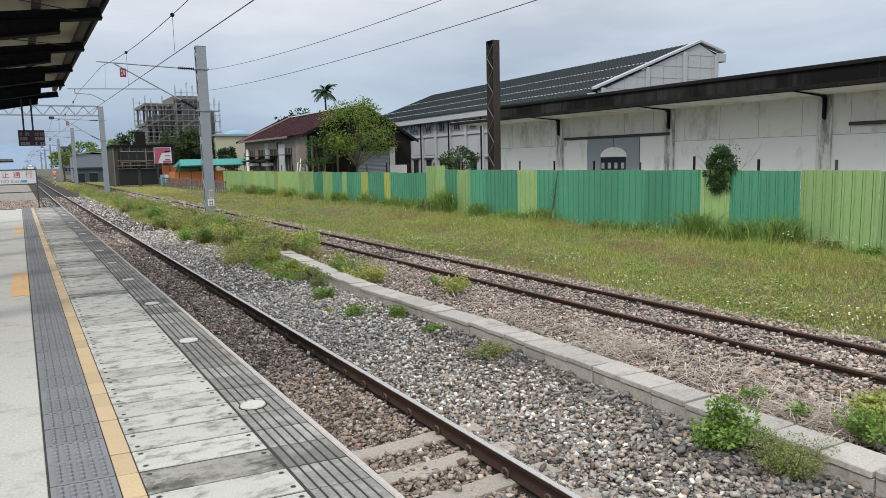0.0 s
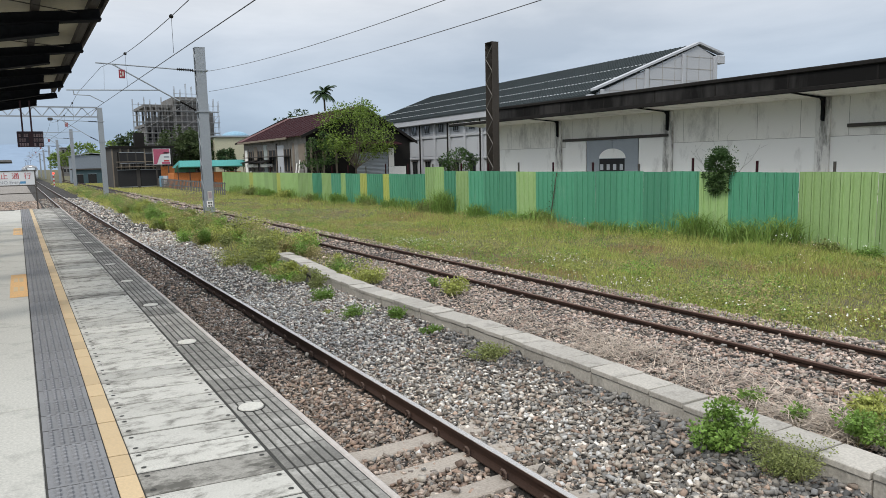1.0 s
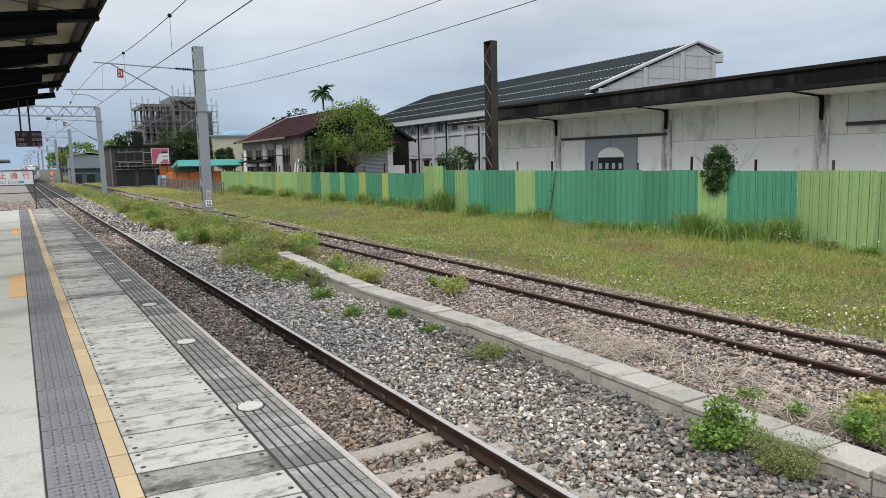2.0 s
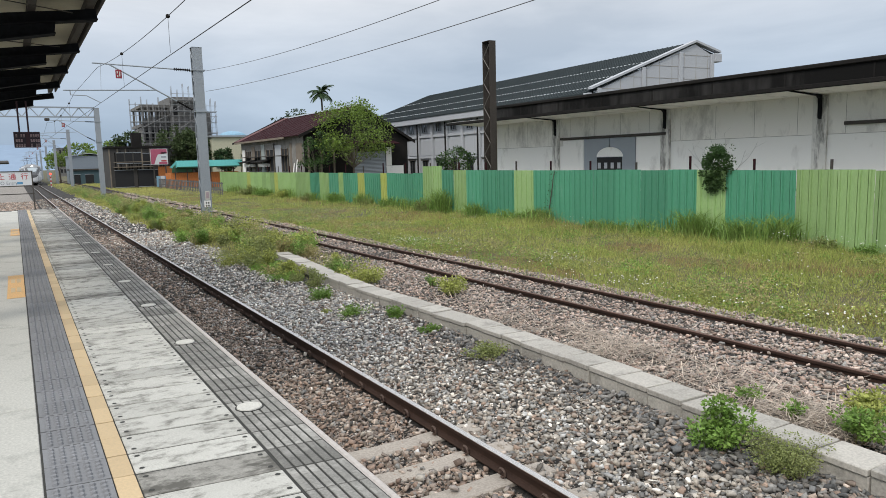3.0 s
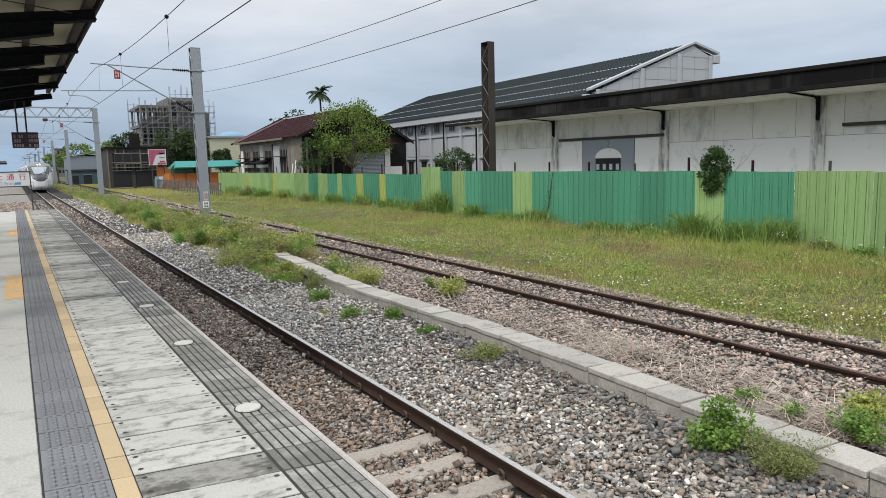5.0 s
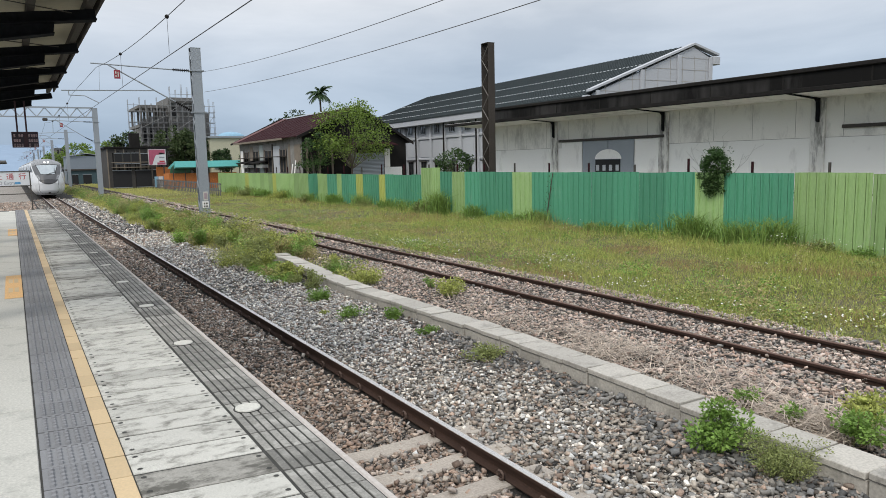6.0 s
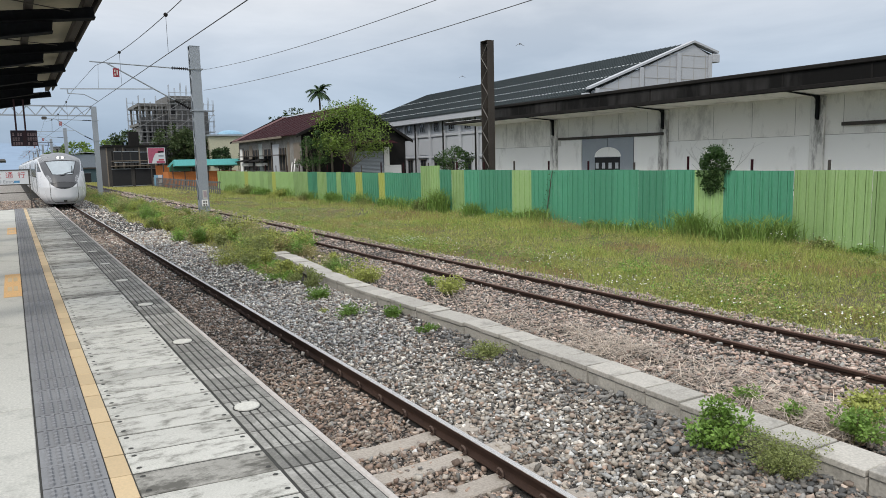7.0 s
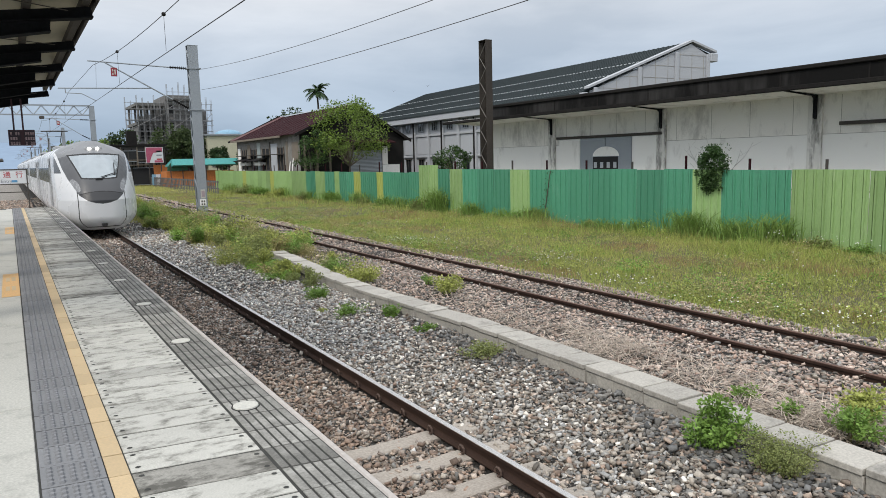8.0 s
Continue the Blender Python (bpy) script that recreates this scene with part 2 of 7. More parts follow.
M["seam_grey"] = material("dusty_joint", (0.42, 0.40, 0.37), (0.28, 0.27, 0.25), rough=0.9, scale=3, bump=0)
M["grey_wall"] = material("grey_white_plaster", (0.47, 0.49, 0.52), (0.40, 0.42, 0.45), rough=0.8, scale=0.5, fine=15, spread=0.2)
M["roof"] = material("slate_grey_sheet_roof", (0.052, 0.062, 0.067), (0.036, 0.046, 0.048), spec=0.03, rough=0.85, scale=0.5, fine=10, spread=0.3)
M["fleck"] = material("pale_roof_fixing", (0.62, 0.66, 0.68), rough=0.5)
M["red_roof"] = material("rusty_red_sheet_roof", (0.042, 0.015, 0.018), (0.028, 0.012, 0.014), spec=0.05, rough=0.85, scale=0.8, fine=14, spread=0.4)
M["pink_tin"] = material("faded_pink_tin", (0.16, 0.085, 0.085), (0.11, 0.06, 0.06), rough=0.85, spec=0.15, scale=0.8, fine=14, spread=0.4)
M["pale_tin"] = material("pale_green_grey_tin", (0.36, 0.40, 0.39), (0.27, 0.31, 0.30), rough=0.7, scale=0.8, fine=14, spread=0.3)
M["wood"] = material("weathered_timber", (0.24, 0.20, 0.155), (0.15, 0.125, 0.10), rough=0.85, scale=1.5, fine=20, spread=0.5)
# one near-black tone for platform rafters, haunches and warehouse canopy brackets
M["blackish"] = material("near_black_steel", (0.007, 0.008, 0.010), (0.017, 0.018, 0.021), rough=0.9, scale=0.9, fine=14, spread=0.7, spec=0.1)
M["dirty"] = material("dirty_grey_plaster", (0.28, 0.272, 0.255), (0.16, 0.156, 0.146), rough=0.9, scale=0.8, fine=9, spread=0.6, stain=(0.07, 0.065, 0.06), stain_scale=0.9, stain_at=(0.52, 0.68))
M["void"] = material("dark_interior", (0.02, 0.021, 0.023), rough=0.9, bump=0)
M["window"] = glass("dark_window_glass", (0.022, 0.027, 0.032))

# ---- small builders ----
def box(bm, x0, x1, y0, y1, z0, z1, shear=0.0):
    """A block; shear moves y with x, for skewed joints."""
    v = [bm.verts.new((x, y + shear * x, z)) for z in (z0, z1) for x, y in ((x0, y0), (x1, y0), (x1, y1), (x0, y1))]
    for f in ((3, 2, 1, 0), (4, 5, 6, 7), (0, 1, 5, 4), (1, 2, 6, 5), (2, 3, 7, 6), (3, 0, 4, 7)):
        bm.faces.new([v[i] for i in f])
    return v


def bevelled(bm, width, segments=1):
    bmesh.ops.bevel(bm, geom=list(bm.edges), offset=width, segments=segments, affect="EDGES", clamp_overlap=True)
    return bm


def blocks(*boxes, bevel=0.0):
    bm = bmesh.new()
    for b in boxes:
        box(bm, *b)
    return bevelled(bm, bevel) if bevel else bm


def tube(bm, a, b, r, sides=8, r2=None):
    """A rod from a to b."""
    a, b = Vector(a), Vector(b)
    q = (b - a).to_track_quat("Z", "Y").to_matrix()
    rings = []
    for p, rad in ((a, r), (b, r if r2 is None else r2)):
        rings.append([bm.verts.new(p + q @ Vector((math.cos(k * math.tau / sides) * rad, math.sin(k * math.tau / sides) * rad, 0))) for k in range(sides)])
    for k in range(sides):
        j = (k + 1) % sides
        bm.faces.new((rings[0][k], rings[0][j], rings[1][j], rings[1][k]))
    bm.faces.new(rings[0][::-1]), bm.faces.new(rings[1])


def prism(bm, outline, axis, a, b):
    """Extrude an outline of pairs along an axis: 'x' takes (y, z), 'y' takes (x, z), 'z' takes (x, y)."""
    def at(u, w, d):
        return {"x": (d, u, w), "y": (u, d, w), "z": (u, w, d)}[axis]
    lo = [bm.verts.new(at(u, w, a)) for u, w in outline]
    hi = [bm.verts.new(at(u, w, b)) for u, w in outline]
    n = len(outline)
    for k in range(n):
        bm.faces.new((lo[k], lo[(k + 1) % n], hi[(k + 1) % n], hi[k]))
    bm.faces.new(lo[::-1]), bm.faces.new(hi)
    bmesh.ops.recalc_face_normals(bm, faces=list(bm.faces))
    return bm


def mesh_of(name, bm, mat, smooth=False):
    me = bpy.data.meshes.new(name)
    bm.normal_update()
    bm.to_mesh(me)
    bm.free()
    me.materials.append(mat)
    if smooth:
        me.shade_smooth()
    return me


def part(name, bm, mat, parent=None, label="", smooth=False):
    """One mesh object, under a thing where a parent is given."""
    ob = new(name, bm if isinstance(bm, bpy.types.Mesh) else mesh_of(name, bm, mat, smooth))
    ob.parent = parent
    return tagged(ob, label)


def base(name, at, label, category, group="", turn=0.0):
    """The empty that carries a thing's parts."""
    ob = new(name)
    ob.matrix_world = pose(*at, 0, 0, turn)
    ob.empty_display_size = 0.2
    return tagged(ob, label, category, group)


def raw(name, verts, faces, mat, smooth=False):
    me = bpy.data.meshes.new(name)
    me.from_pydata(verts, [], faces)
    me.materials.append(mat)
    if smooth:
        me.shade_smooth()
    return new(name, me)


def soft(t):
    t = min(max(t, 0.0), 1.0)
    return t * t * (3 - 2 * t)


def land(x, y):
    """Height of the open ground."""
    z = -0.34
    z += 0.10 * soft((x - 4.5) / 1.5) * soft((14 - x) / 4.0)
    near = soft((60 - abs(y - 25)) / 30) if abs(x) < 60 else 0
    z += near * (0.10 * noise.noise(Vector((x * 0.25, y * 0.2, 0))) + 0.05 * noise.noise(Vector((x * 0.9, y * 0.8, 3))))
    if 3.9 < x < 9 and y > 14:
        z += 0.14 * soft((y - 14) / 6) * soft((x - 4.2) / 1.5) * soft((8.4 - x) / 0.8)
    if 8 < x < 10.6:
        z -= 0.10
    return z


# ---- ground ----
def build_ground():
    xs = sorted(set([-3000, -1200, -500, -200, -90, -40, -20, -10, -5] + [round(-2 + 0.6 * i, 2) for i in range(42)]
                    + [25, 28, 34, 42, 60, 90, 150, 260, 500, 1200, 3000]))
    ys = sorted(set([-600, -150, -60, -30, -12, -6, -3] + [round(-1 + 0.8 * i, 2) for i in range(80)]
                    + [65, 70, 76, 84, 94, 108, 128, 160, 210, 300, 450, 800, 1500, 3500]))
    verts = [(x, y, land(x, y)) for y in ys for x in xs]
    n = len(xs)
    faces = [(j * n + i, j * n + i + 1, (j + 1) * n + i + 1, (j + 1) * n + i) for j in range(len(ys) - 1) for i in range(n - 1)]
    tagged(raw("ground", verts, faces, M["soil"], True), "grassy uneven ground beside the railway tracks", "ground", kind="structure")


def bed_z(x, y):
    """Height of the main track's ballast."""
    z = -0.178 + 0.02 * noise.noise(Vector((x * 1.7, y * 1.7, 5)))
    z += 0.05 * soft((x - 4.4) / 1.2) - 0.03 * soft((x - 3.6) / 0.6)
    return z


def siding_z(x, y):
    z = -0.085 + 0.025 * noise.noise(Vector((x * 1.3, y * 1.3, 9)))
    z -= 0.22 * soft((x - 9.9) / 1.2) + 0.05 * soft((7.6 - x) / 1.2)
    return z


def strip(name, x0, x1, nx, ys, height, mat, label, edge=0.0):
    xs = [x0 + (x1 - x0) * i / nx for i in range(nx + 1)]
    verts = []
    for y in ys:
        for i, x in enumerate(xs):
            xx = x + (edge * noise.noise(Vector((x, y * 0.5, 2))) if i == nx else 0)
            verts.append((xx, y, height(xx, y)))
    n = nx + 1
    faces = [(j * n + i, j * n + i + 1, (j + 1) * n + i + 1, (j + 1) * n + i) for j in range(len(ys) - 1) for i in range(nx)]
    return tagged(raw(name, verts, faces, mat, True), label, "ballast", kind="structure")


def build_beds():
    near = [-4 + 0.3 * i for i in range(180)]
    far = [52, 56, 60, 66, 72, 80, 90, 105, 125, 160, 220, 320, 480]
    strip("track_bed", 1.2, 5.95, 22, near + far, bed_z, M["bed"], "crushed stone bed of the main track, near-black as shade between stones", 0.15)
    strip("yard_bed", -14.0, 1.2, 20, [33.3 + 2.0 * i for i in range(60)], lambda x, y: -0.12 + 0.06 * noise.noise(Vector((x * 0.8, y * 0.8, 3))), M["yard"], "rough stony yard beyond the platform end")
    strip("siding_bed", 5.9, 10.9, 22, near + far[:9], siding_z, M["bed"], "crushed stone bed of the rusty siding, near-black as shade between stones", 0.5)


# ---- tracks ----
RAIL = [(-0.061, -0.140), (0.061, -0.140), (0.061, -0.130), (0.018, -0.112), (0.009, -0.100), (0.009, -0.045), (0.032, -0.034), (0.033, -0.006),
        (0.026, -0.001), (-0.026, -0.001), (-0.033, -0.006), (-0.032, -0.034), (-0.009, -0.045), (-0.009, -0.100), (-0.018, -0.112), (-0.061, -0.130)]


def build_track(centre, y0, y1, used, label, pitch, first, count, group):
    off = GAUGE / 2 + 0.033
    for side in (-1, 1):
        rail = base("rail", (centre + side * off, 0, 0), label, "rail", group)
        bm = prism(bmesh.new(), RAIL, "y", y0, y1)
        part("rail_profile", bm, M["rail"], rail)
        part("rail_head", blocks((-0.029, 0.029, y0, y1, -0.003, 0.002)), M["railtop"] if used else M["rusttop"], rail,
             "worn shiny running surface" if used else "rusted running surface")
    body = prism(bmesh.new(), [(-1.0, -0.34), (1.0, -0.34), (1.0, -0.158), (0.66, -0.143), (0.4, -0.143), (0.25, -0.152), (-0.25, -0.152), (-0.4, -0.143), (-0.66, -0.143), (-1.0, -0.158)], "y", -0.115, 0.115)
    me = mesh_of("sleeper_body", bevelled(body, 0.012), M["sleeper"])
    clip = bmesh.new()
    rings = []
    for k in range(8):
        a = math.pi * 1.8 * k / 7 - 0.6
        c, o = Vector((0, 0.045 * math.cos(a), 0.040 * math.sin(a) + 0.01)), Vector((0, math.cos(a), math.sin(a)))
        rings.append([clip.verts.new(c + (o * math.cos(q * 1.5708) + Vector((1, 0, 0)) * math.sin(q * 1.5708)) * 0.012) for q in range(4)])
    for a, b in zip(rings, rings[1:]):
        for q in range(4):
            clip.faces.new((a[q], a[(q + 1) % 4], b[(q + 1) % 4], b[q]))
    clip.faces.new(rings[0][::-1]), clip.faces.new(rings[-1])
    bmesh.ops.recalc_face_normals(clip, faces=list(clip.faces))
    clip_me = mesh_of("rail_clip", clip, M["iron"])
    for k in range(count):
        s = base("sleeper", (centre, first + pitch * k, 0 if used and first + pitch * k < 6.0 else -0.045), "weathered concrete sleeper half buried in ballast", "sleeper", group + " sleepers")
        part("sleeper_body", me, None, s)
        for side in (-1, 1):
            for io in (-1, 1):
                c = part("rail_clip", clip_me, None, s)
                c.location = (side * off + io * 0.085, 0, -0.105 - s.location.z)


# ---- platform ----
SKEW = -0.122


def build_platform():
    plat = tagged(new("platform"), "weathered concrete railway platform with a grooved edge", "platform", kind="structure")
    y0, y1 = -4.0, 33.2
    part("platform_body", blocks((-9, 1.40, y0, y1, -0.5, PLAT - 0.06)), M["concrete"], plat)
    part("joint_bedding", blocks((-9, 1.41, y0, y1 - 0.05, PLAT - 0.055, PLAT - 0.006)), M["joint"], plat)
    # large cast floor slabs
    slab = mesh_of("floor_slab", bevelled(blocks((-4.485, -0.008, 0.006, 2.994, -0.06, 0.0, SKEW)), 0.004), M["concrete"])
    for k in range(-3, 10):
        for row in range(2):
            s = part("floor_slab", slab, None, plat)
            s.location = (-4.49 * row, -0.55 + 3.0 * k + 2.9 - row * SKEW * 4.49, PLAT)
    # tactile tiles with raised bars
    bm = blocks((0.003, 0.297, 0.006, 0.298, -0.05, 0.0, SKEW))
    ring = [(math.cos(q * math.tau / 6), math.sin(q * math.tau / 6)) for q in range(6)]
    for i in range(5):
        for j in range(5):
            x, y = 0.045 + 0.0525 * i, 0.045 + 0.0525 * j
            ys = y + SKEW * x
            lo = [bm.verts.new((x + a * 0.017, ys + b * 0.024, 0.0)) for a, b in ring]
            hi = [bm.verts.new((x + a * 0.011, ys + b * 0.017, 0.014)) for a, b in ring]
            bm.faces.new(hi)
            for q in range(6):
                bm.faces.new((lo[q], lo[(q + 1) % 6], hi[(q + 1) % 6], hi[q]))
    tile = mesh_of("tactile_tile", bm, M["tactile"])
    tan = mesh_of("tan_tile", bevelled(blocks((0.304, 0.405, 0.004, 0.299, -0.05, 0.001, SKEW)), 0.002), M["yellow"])
    plank = bevelled(blocks((0.412, 1.069, 0.009, 0.295, -0.05, 0.0, SKEW)), 0.003)
    for x in (0.45, 1.03):
        for y in (0.06, 0.245):
            bmesh.ops.create_cone(plank, cap_ends=True, segments=8, radius1=0.017, radius2=0.015, depth=0.006, matrix=Matrix.Translation((x, y + SKEW * x, 0.0)))
    for f in plank.faces:
        f.material_index = 1 if f.calc_center_median().z > 0.0004 else 0
    grimy = plank.copy()
    plank, grimy = mesh_of("edge_slab", plank, M["plank"]), mesh_of("edge_slab", grimy, M["grimy_plank"])
    plank.materials.append(M["joint"])
    grimy.materials.append(M["joint"])
    grooved = bmesh.new()
    cuts = [1.080, 1.134, 1.188, 1.242, 1.296, 1.350, 1.404]
    for a, b in zip(cuts, cuts[1:]):
        box(grooved, a + 0.008, b - 0.006, 0.006, 0.297, -0.05, 0.0, SKEW)
    grooved = mesh_of("grooved_edge_block", grooved, M["strip"])
    pitch = 0.3045
    k = 0
    y = 3.9 - pitch * 26
    while y < y1 - 0.3:
        for name, me in (("tactile_tile", tile), ("tan_tile", tan), ("edge_slab", grimy if random.random() < 0.16 + 0.7 * soft((y - 12) / 12) else plank), ("grooved_edge_block", grooved)):
            p = part(name, me, None, plat)
            p.location = (0, y, PLAT + random.uniform(-0.002, 0.002))
        y += pitch
    part("edge_lip", blocks((1.405, 1.452, y0, y1, -0.035 + PLAT, PLAT + 0.002), bevel=0.012), M["lip"], plat, "pale rubbed edge nosing")
    part("front_wall", blocks((1.385, 1.412, y0, y1 - 0.01, -0.6, PLAT - 0.04)), M["concrete"], plat)
    disc = bmesh.new()
    bmesh.ops.create_cone(disc, cap_ends=True, segments=40, radius1=0.084, radius2=0.080, depth=0.012)
    me = mesh_of("cover_plate", disc, M["cover"])
    rim = bmesh.new()
    bmesh.ops.create_cone(rim, cap_ends=True, segments=40, radius1=0.092, radius2=0.092, depth=0.008)
    rim = mesh_of("cover_rim", rim, M["joint"])
    for k in range(-1, 14):
        c = base("cover_plate", (1.2, 4.52 + 2.06 * k, PLAT - 0.002), "round pale cover plate let into the platform edge", "cover", "edge cover plates")
        part("disc", me, None, c).location.z = 0.005
        part("rim", rim, None, c)
    # painted queue marks
    for y, mat, half in ((11.35, "paint", 1.12), (21.35, "paint", 1.15), (32.2, "cover", 0.35)):
        m = base("floor_marking", (-0.108, y, PLAT + 0.003), "painted waiting mark with worn bars" if mat == "cover" else "orange painted waiting mark with worn lettering bars", "floor marking", "waiting marks")
        part("paint_patch", blocks((-0.10, 0.10, -half, half, -0.001, 0.001)), M[mat], m)
        if mat == "paint":
            for j in range(2):
                for i in range(2):
                    part("lettering_bar", blocks((-0.06 + 0.07 * i, -0.01 + 0.07 * i, -0.62 + 0.9 * j, -0.22 + 0.9 * j, 0.001, 0.003)), M["yellow"], m)


build_ground()
build_beds()
build_track(TRACK, -5, 480, True, "steel running rail with a worn shiny head", 0.58, 4.70 - 0.58 * 6, 90, "main track")
build_track(SIDING, -5, 190, False, "rust-brown rail of the disused siding", 0.62, 0.2, 60, "siding")
build_platform()

# ---- cable trough beside the main track ----
def trough_x(y):
    """Centre line of the cable trough."""
    return np.interp(y, (-2.0, 2.5, 3.2, 4.0, 5.0, 6.0, 7.0, 8.0, 9.5, 10.7, 12.6, 13.5, 15.0, 16.0, 17.0, 19.3, 32.0),
                     (5.60, 5.80, 5.84, 5.87, 5.91, 5.94, 5.99, 6.04, 6.04, 5.99, 5.94, 5.93, 5.97, 6.08, 6.18, 6.37, 6.9))


def build_trough():
    t = tagged(new("cable_trough"), "pale concrete cable trough with worn lids between the tracks", "cable trough", kind="structure")
    lid = mesh_of("lid", bevelled(blocks((-0.205, 0.205, 0.008, 0.474, -0.062, 0.0)), 0.007), M["kerb"])
    side = mesh_of("side_block", bevelled(blocks((-0.185, 0.185, 0.003, 0.479, -0.38, -0.070)), 0.006), M["kerb"])
    for k in range(44):
        y = -1.5 + 0.482 * k
        x = float(trough_x(y + 0.24)) + random.uniform(-0.014, 0.014)
        turn = math.atan(float(trough_x(y) - trough_x(y + 0.48)) / 0.48) + radians(random.uniform(-1.6, 1.6))
        dz = 0.05 + random.uniform(-0.012, 0.012) + 0.03 * noise.noise(Vector((2, y * 0.4, 0)))
        for name, me in (("lid", lid), ("side_block", side)):
            p = part(name, me, None, t)
            p.location, p.rotation_euler = (x, y, dz), (random.uniform(-0.014, 0.014), random.uniform(-0.02, 0.02), turn)


# ---- corrugated fence ----
FENCE_X = 20.0


def sheet_mesh(name, width, height, mat, ribs=4):
    """A corrugated sheet in the plane of the fence, with narrow raised ribs; thickness 8 mm."""
    prof = []
    step = width / ribs
    for k in range(ribs):
        a = k * step
        prof += [(a, 0), (a + step * 0.30, 0), (a + step * 0.34, -0.045), (a + step * 0.50, -0.045), (a + step * 0.505, 0.08), (a + step * 0.645, 0.08), (a + step * 0.65, 0)]
    prof.append((width, 0))
    bm = bmesh.new()
    cols = []
    for y, d in prof:
        cols.append([bm.verts.new((d + t, y, z)) for t, z in ((0, 0), (0, height), (0.008, height), (0.008, 0))])
    for a, b in zip(cols, cols[1:]):
        for q in range(4):
            bm.faces.new((a[q], a[(q + 1) % 4], b[(q + 1) % 4], b[q]))
    bm.faces.new(cols[0]), bm.faces.new(cols[-1][::-1])
    bmesh.ops.recalc_face_normals(bm, faces=list(bm.faces))
    return mesh_of(name, bm, mat)


def build_fence():
    f = tagged(new("fence"), "green and lime corrugated metal hoarding along the grass strip", "fence", kind="structure")
    # (from, to, lime): runs of one colour along the line
    runs = [(3.6, 12.65, 1), (12.65, 15.1, 0), (15.1, 16.25, 1), (16.25, 25.2, 0), (25.2, 26.65, 1), (26.65, 30.75, 0), (30.75, 32.0, 1), (32.0, 33.2, 0),
            (33.2, 35.3, 2), (35.3, 39.9, 0), (39.9, 40.8, 3), (40.8, 43.2, 0), (43.2, 44.3, 3), (44.3, 46.8, 0), (46.8, 47.7, 1), (47.7, 49.5, 0), (49.5, 51.4, 1), (51.4, 53.4, 0),
            (53.4, 61.4, 1), (61.4, 62.4, 3), (62.4, 70.0, 1), (70.0, 71.2, 3), (71.2, 82.0, 1)]
    meshes = {}
    for a, b, lime in runs:
        n = max(1, round((b - a) / 1.2))
        for k in range(n):
            w = (b - a) / n
            h = {0: 2.30, 1: 2.30, 2: 2.52, 3: 2.30}[lime] - (0.18 if a > 35 else 0.0)
            key = (round(w, 3), lime, h)
            if key not in meshes:
                meshes[key] = sheet_mesh("fence_panel", w, h, M[("fence_green", "fence_lime", "fence_lime", "fence_yellow")[lime]])
            p = part("fence_panel", meshes[key], None, f)
            p.location = (FENCE_X + random.uniform(-0.012, 0.012), a + k * w, -0.30 + random.uniform(-0.02, 0.02))
            p.rotation_euler = (random.uniform(-0.004, 0.004), random.uniform(-0.008, 0.008), random.uniform(-0.004, 0.004))
    rail = mesh_of("back_rail", blocks((0.10, 0.14, 3.6, 82.0, -0.02, 0.03)), M["dark_steel"])
    for z in (0.2, 1.4):
        part("back_rail", rail, None, f).location = (FENCE_X, 0, z)
    post = mesh_of("fence_post", blocks((-0.03, 0.03, -0.03, 0.03, 0, 2.75)), M["red_roof"])
    dark = mesh_of("fence_post", blocks((-0.03, 0.03, -0.03, 0.03, 0, 2.7)), M["dark_steel"])
    y = 4.2
    k = 0
    while y < 82:
        part("fence_post", post if k % 3 else dark, None, f, "rust-red steel post" if k % 3 else "").location = (FENCE_X + 0.175, y, -0.35 + random.uniform(-0.06, 0.08))
        y += 2.5 if y < 30 else 3.0
        k += 1


# ---- warehouse ----
WX = 26.5


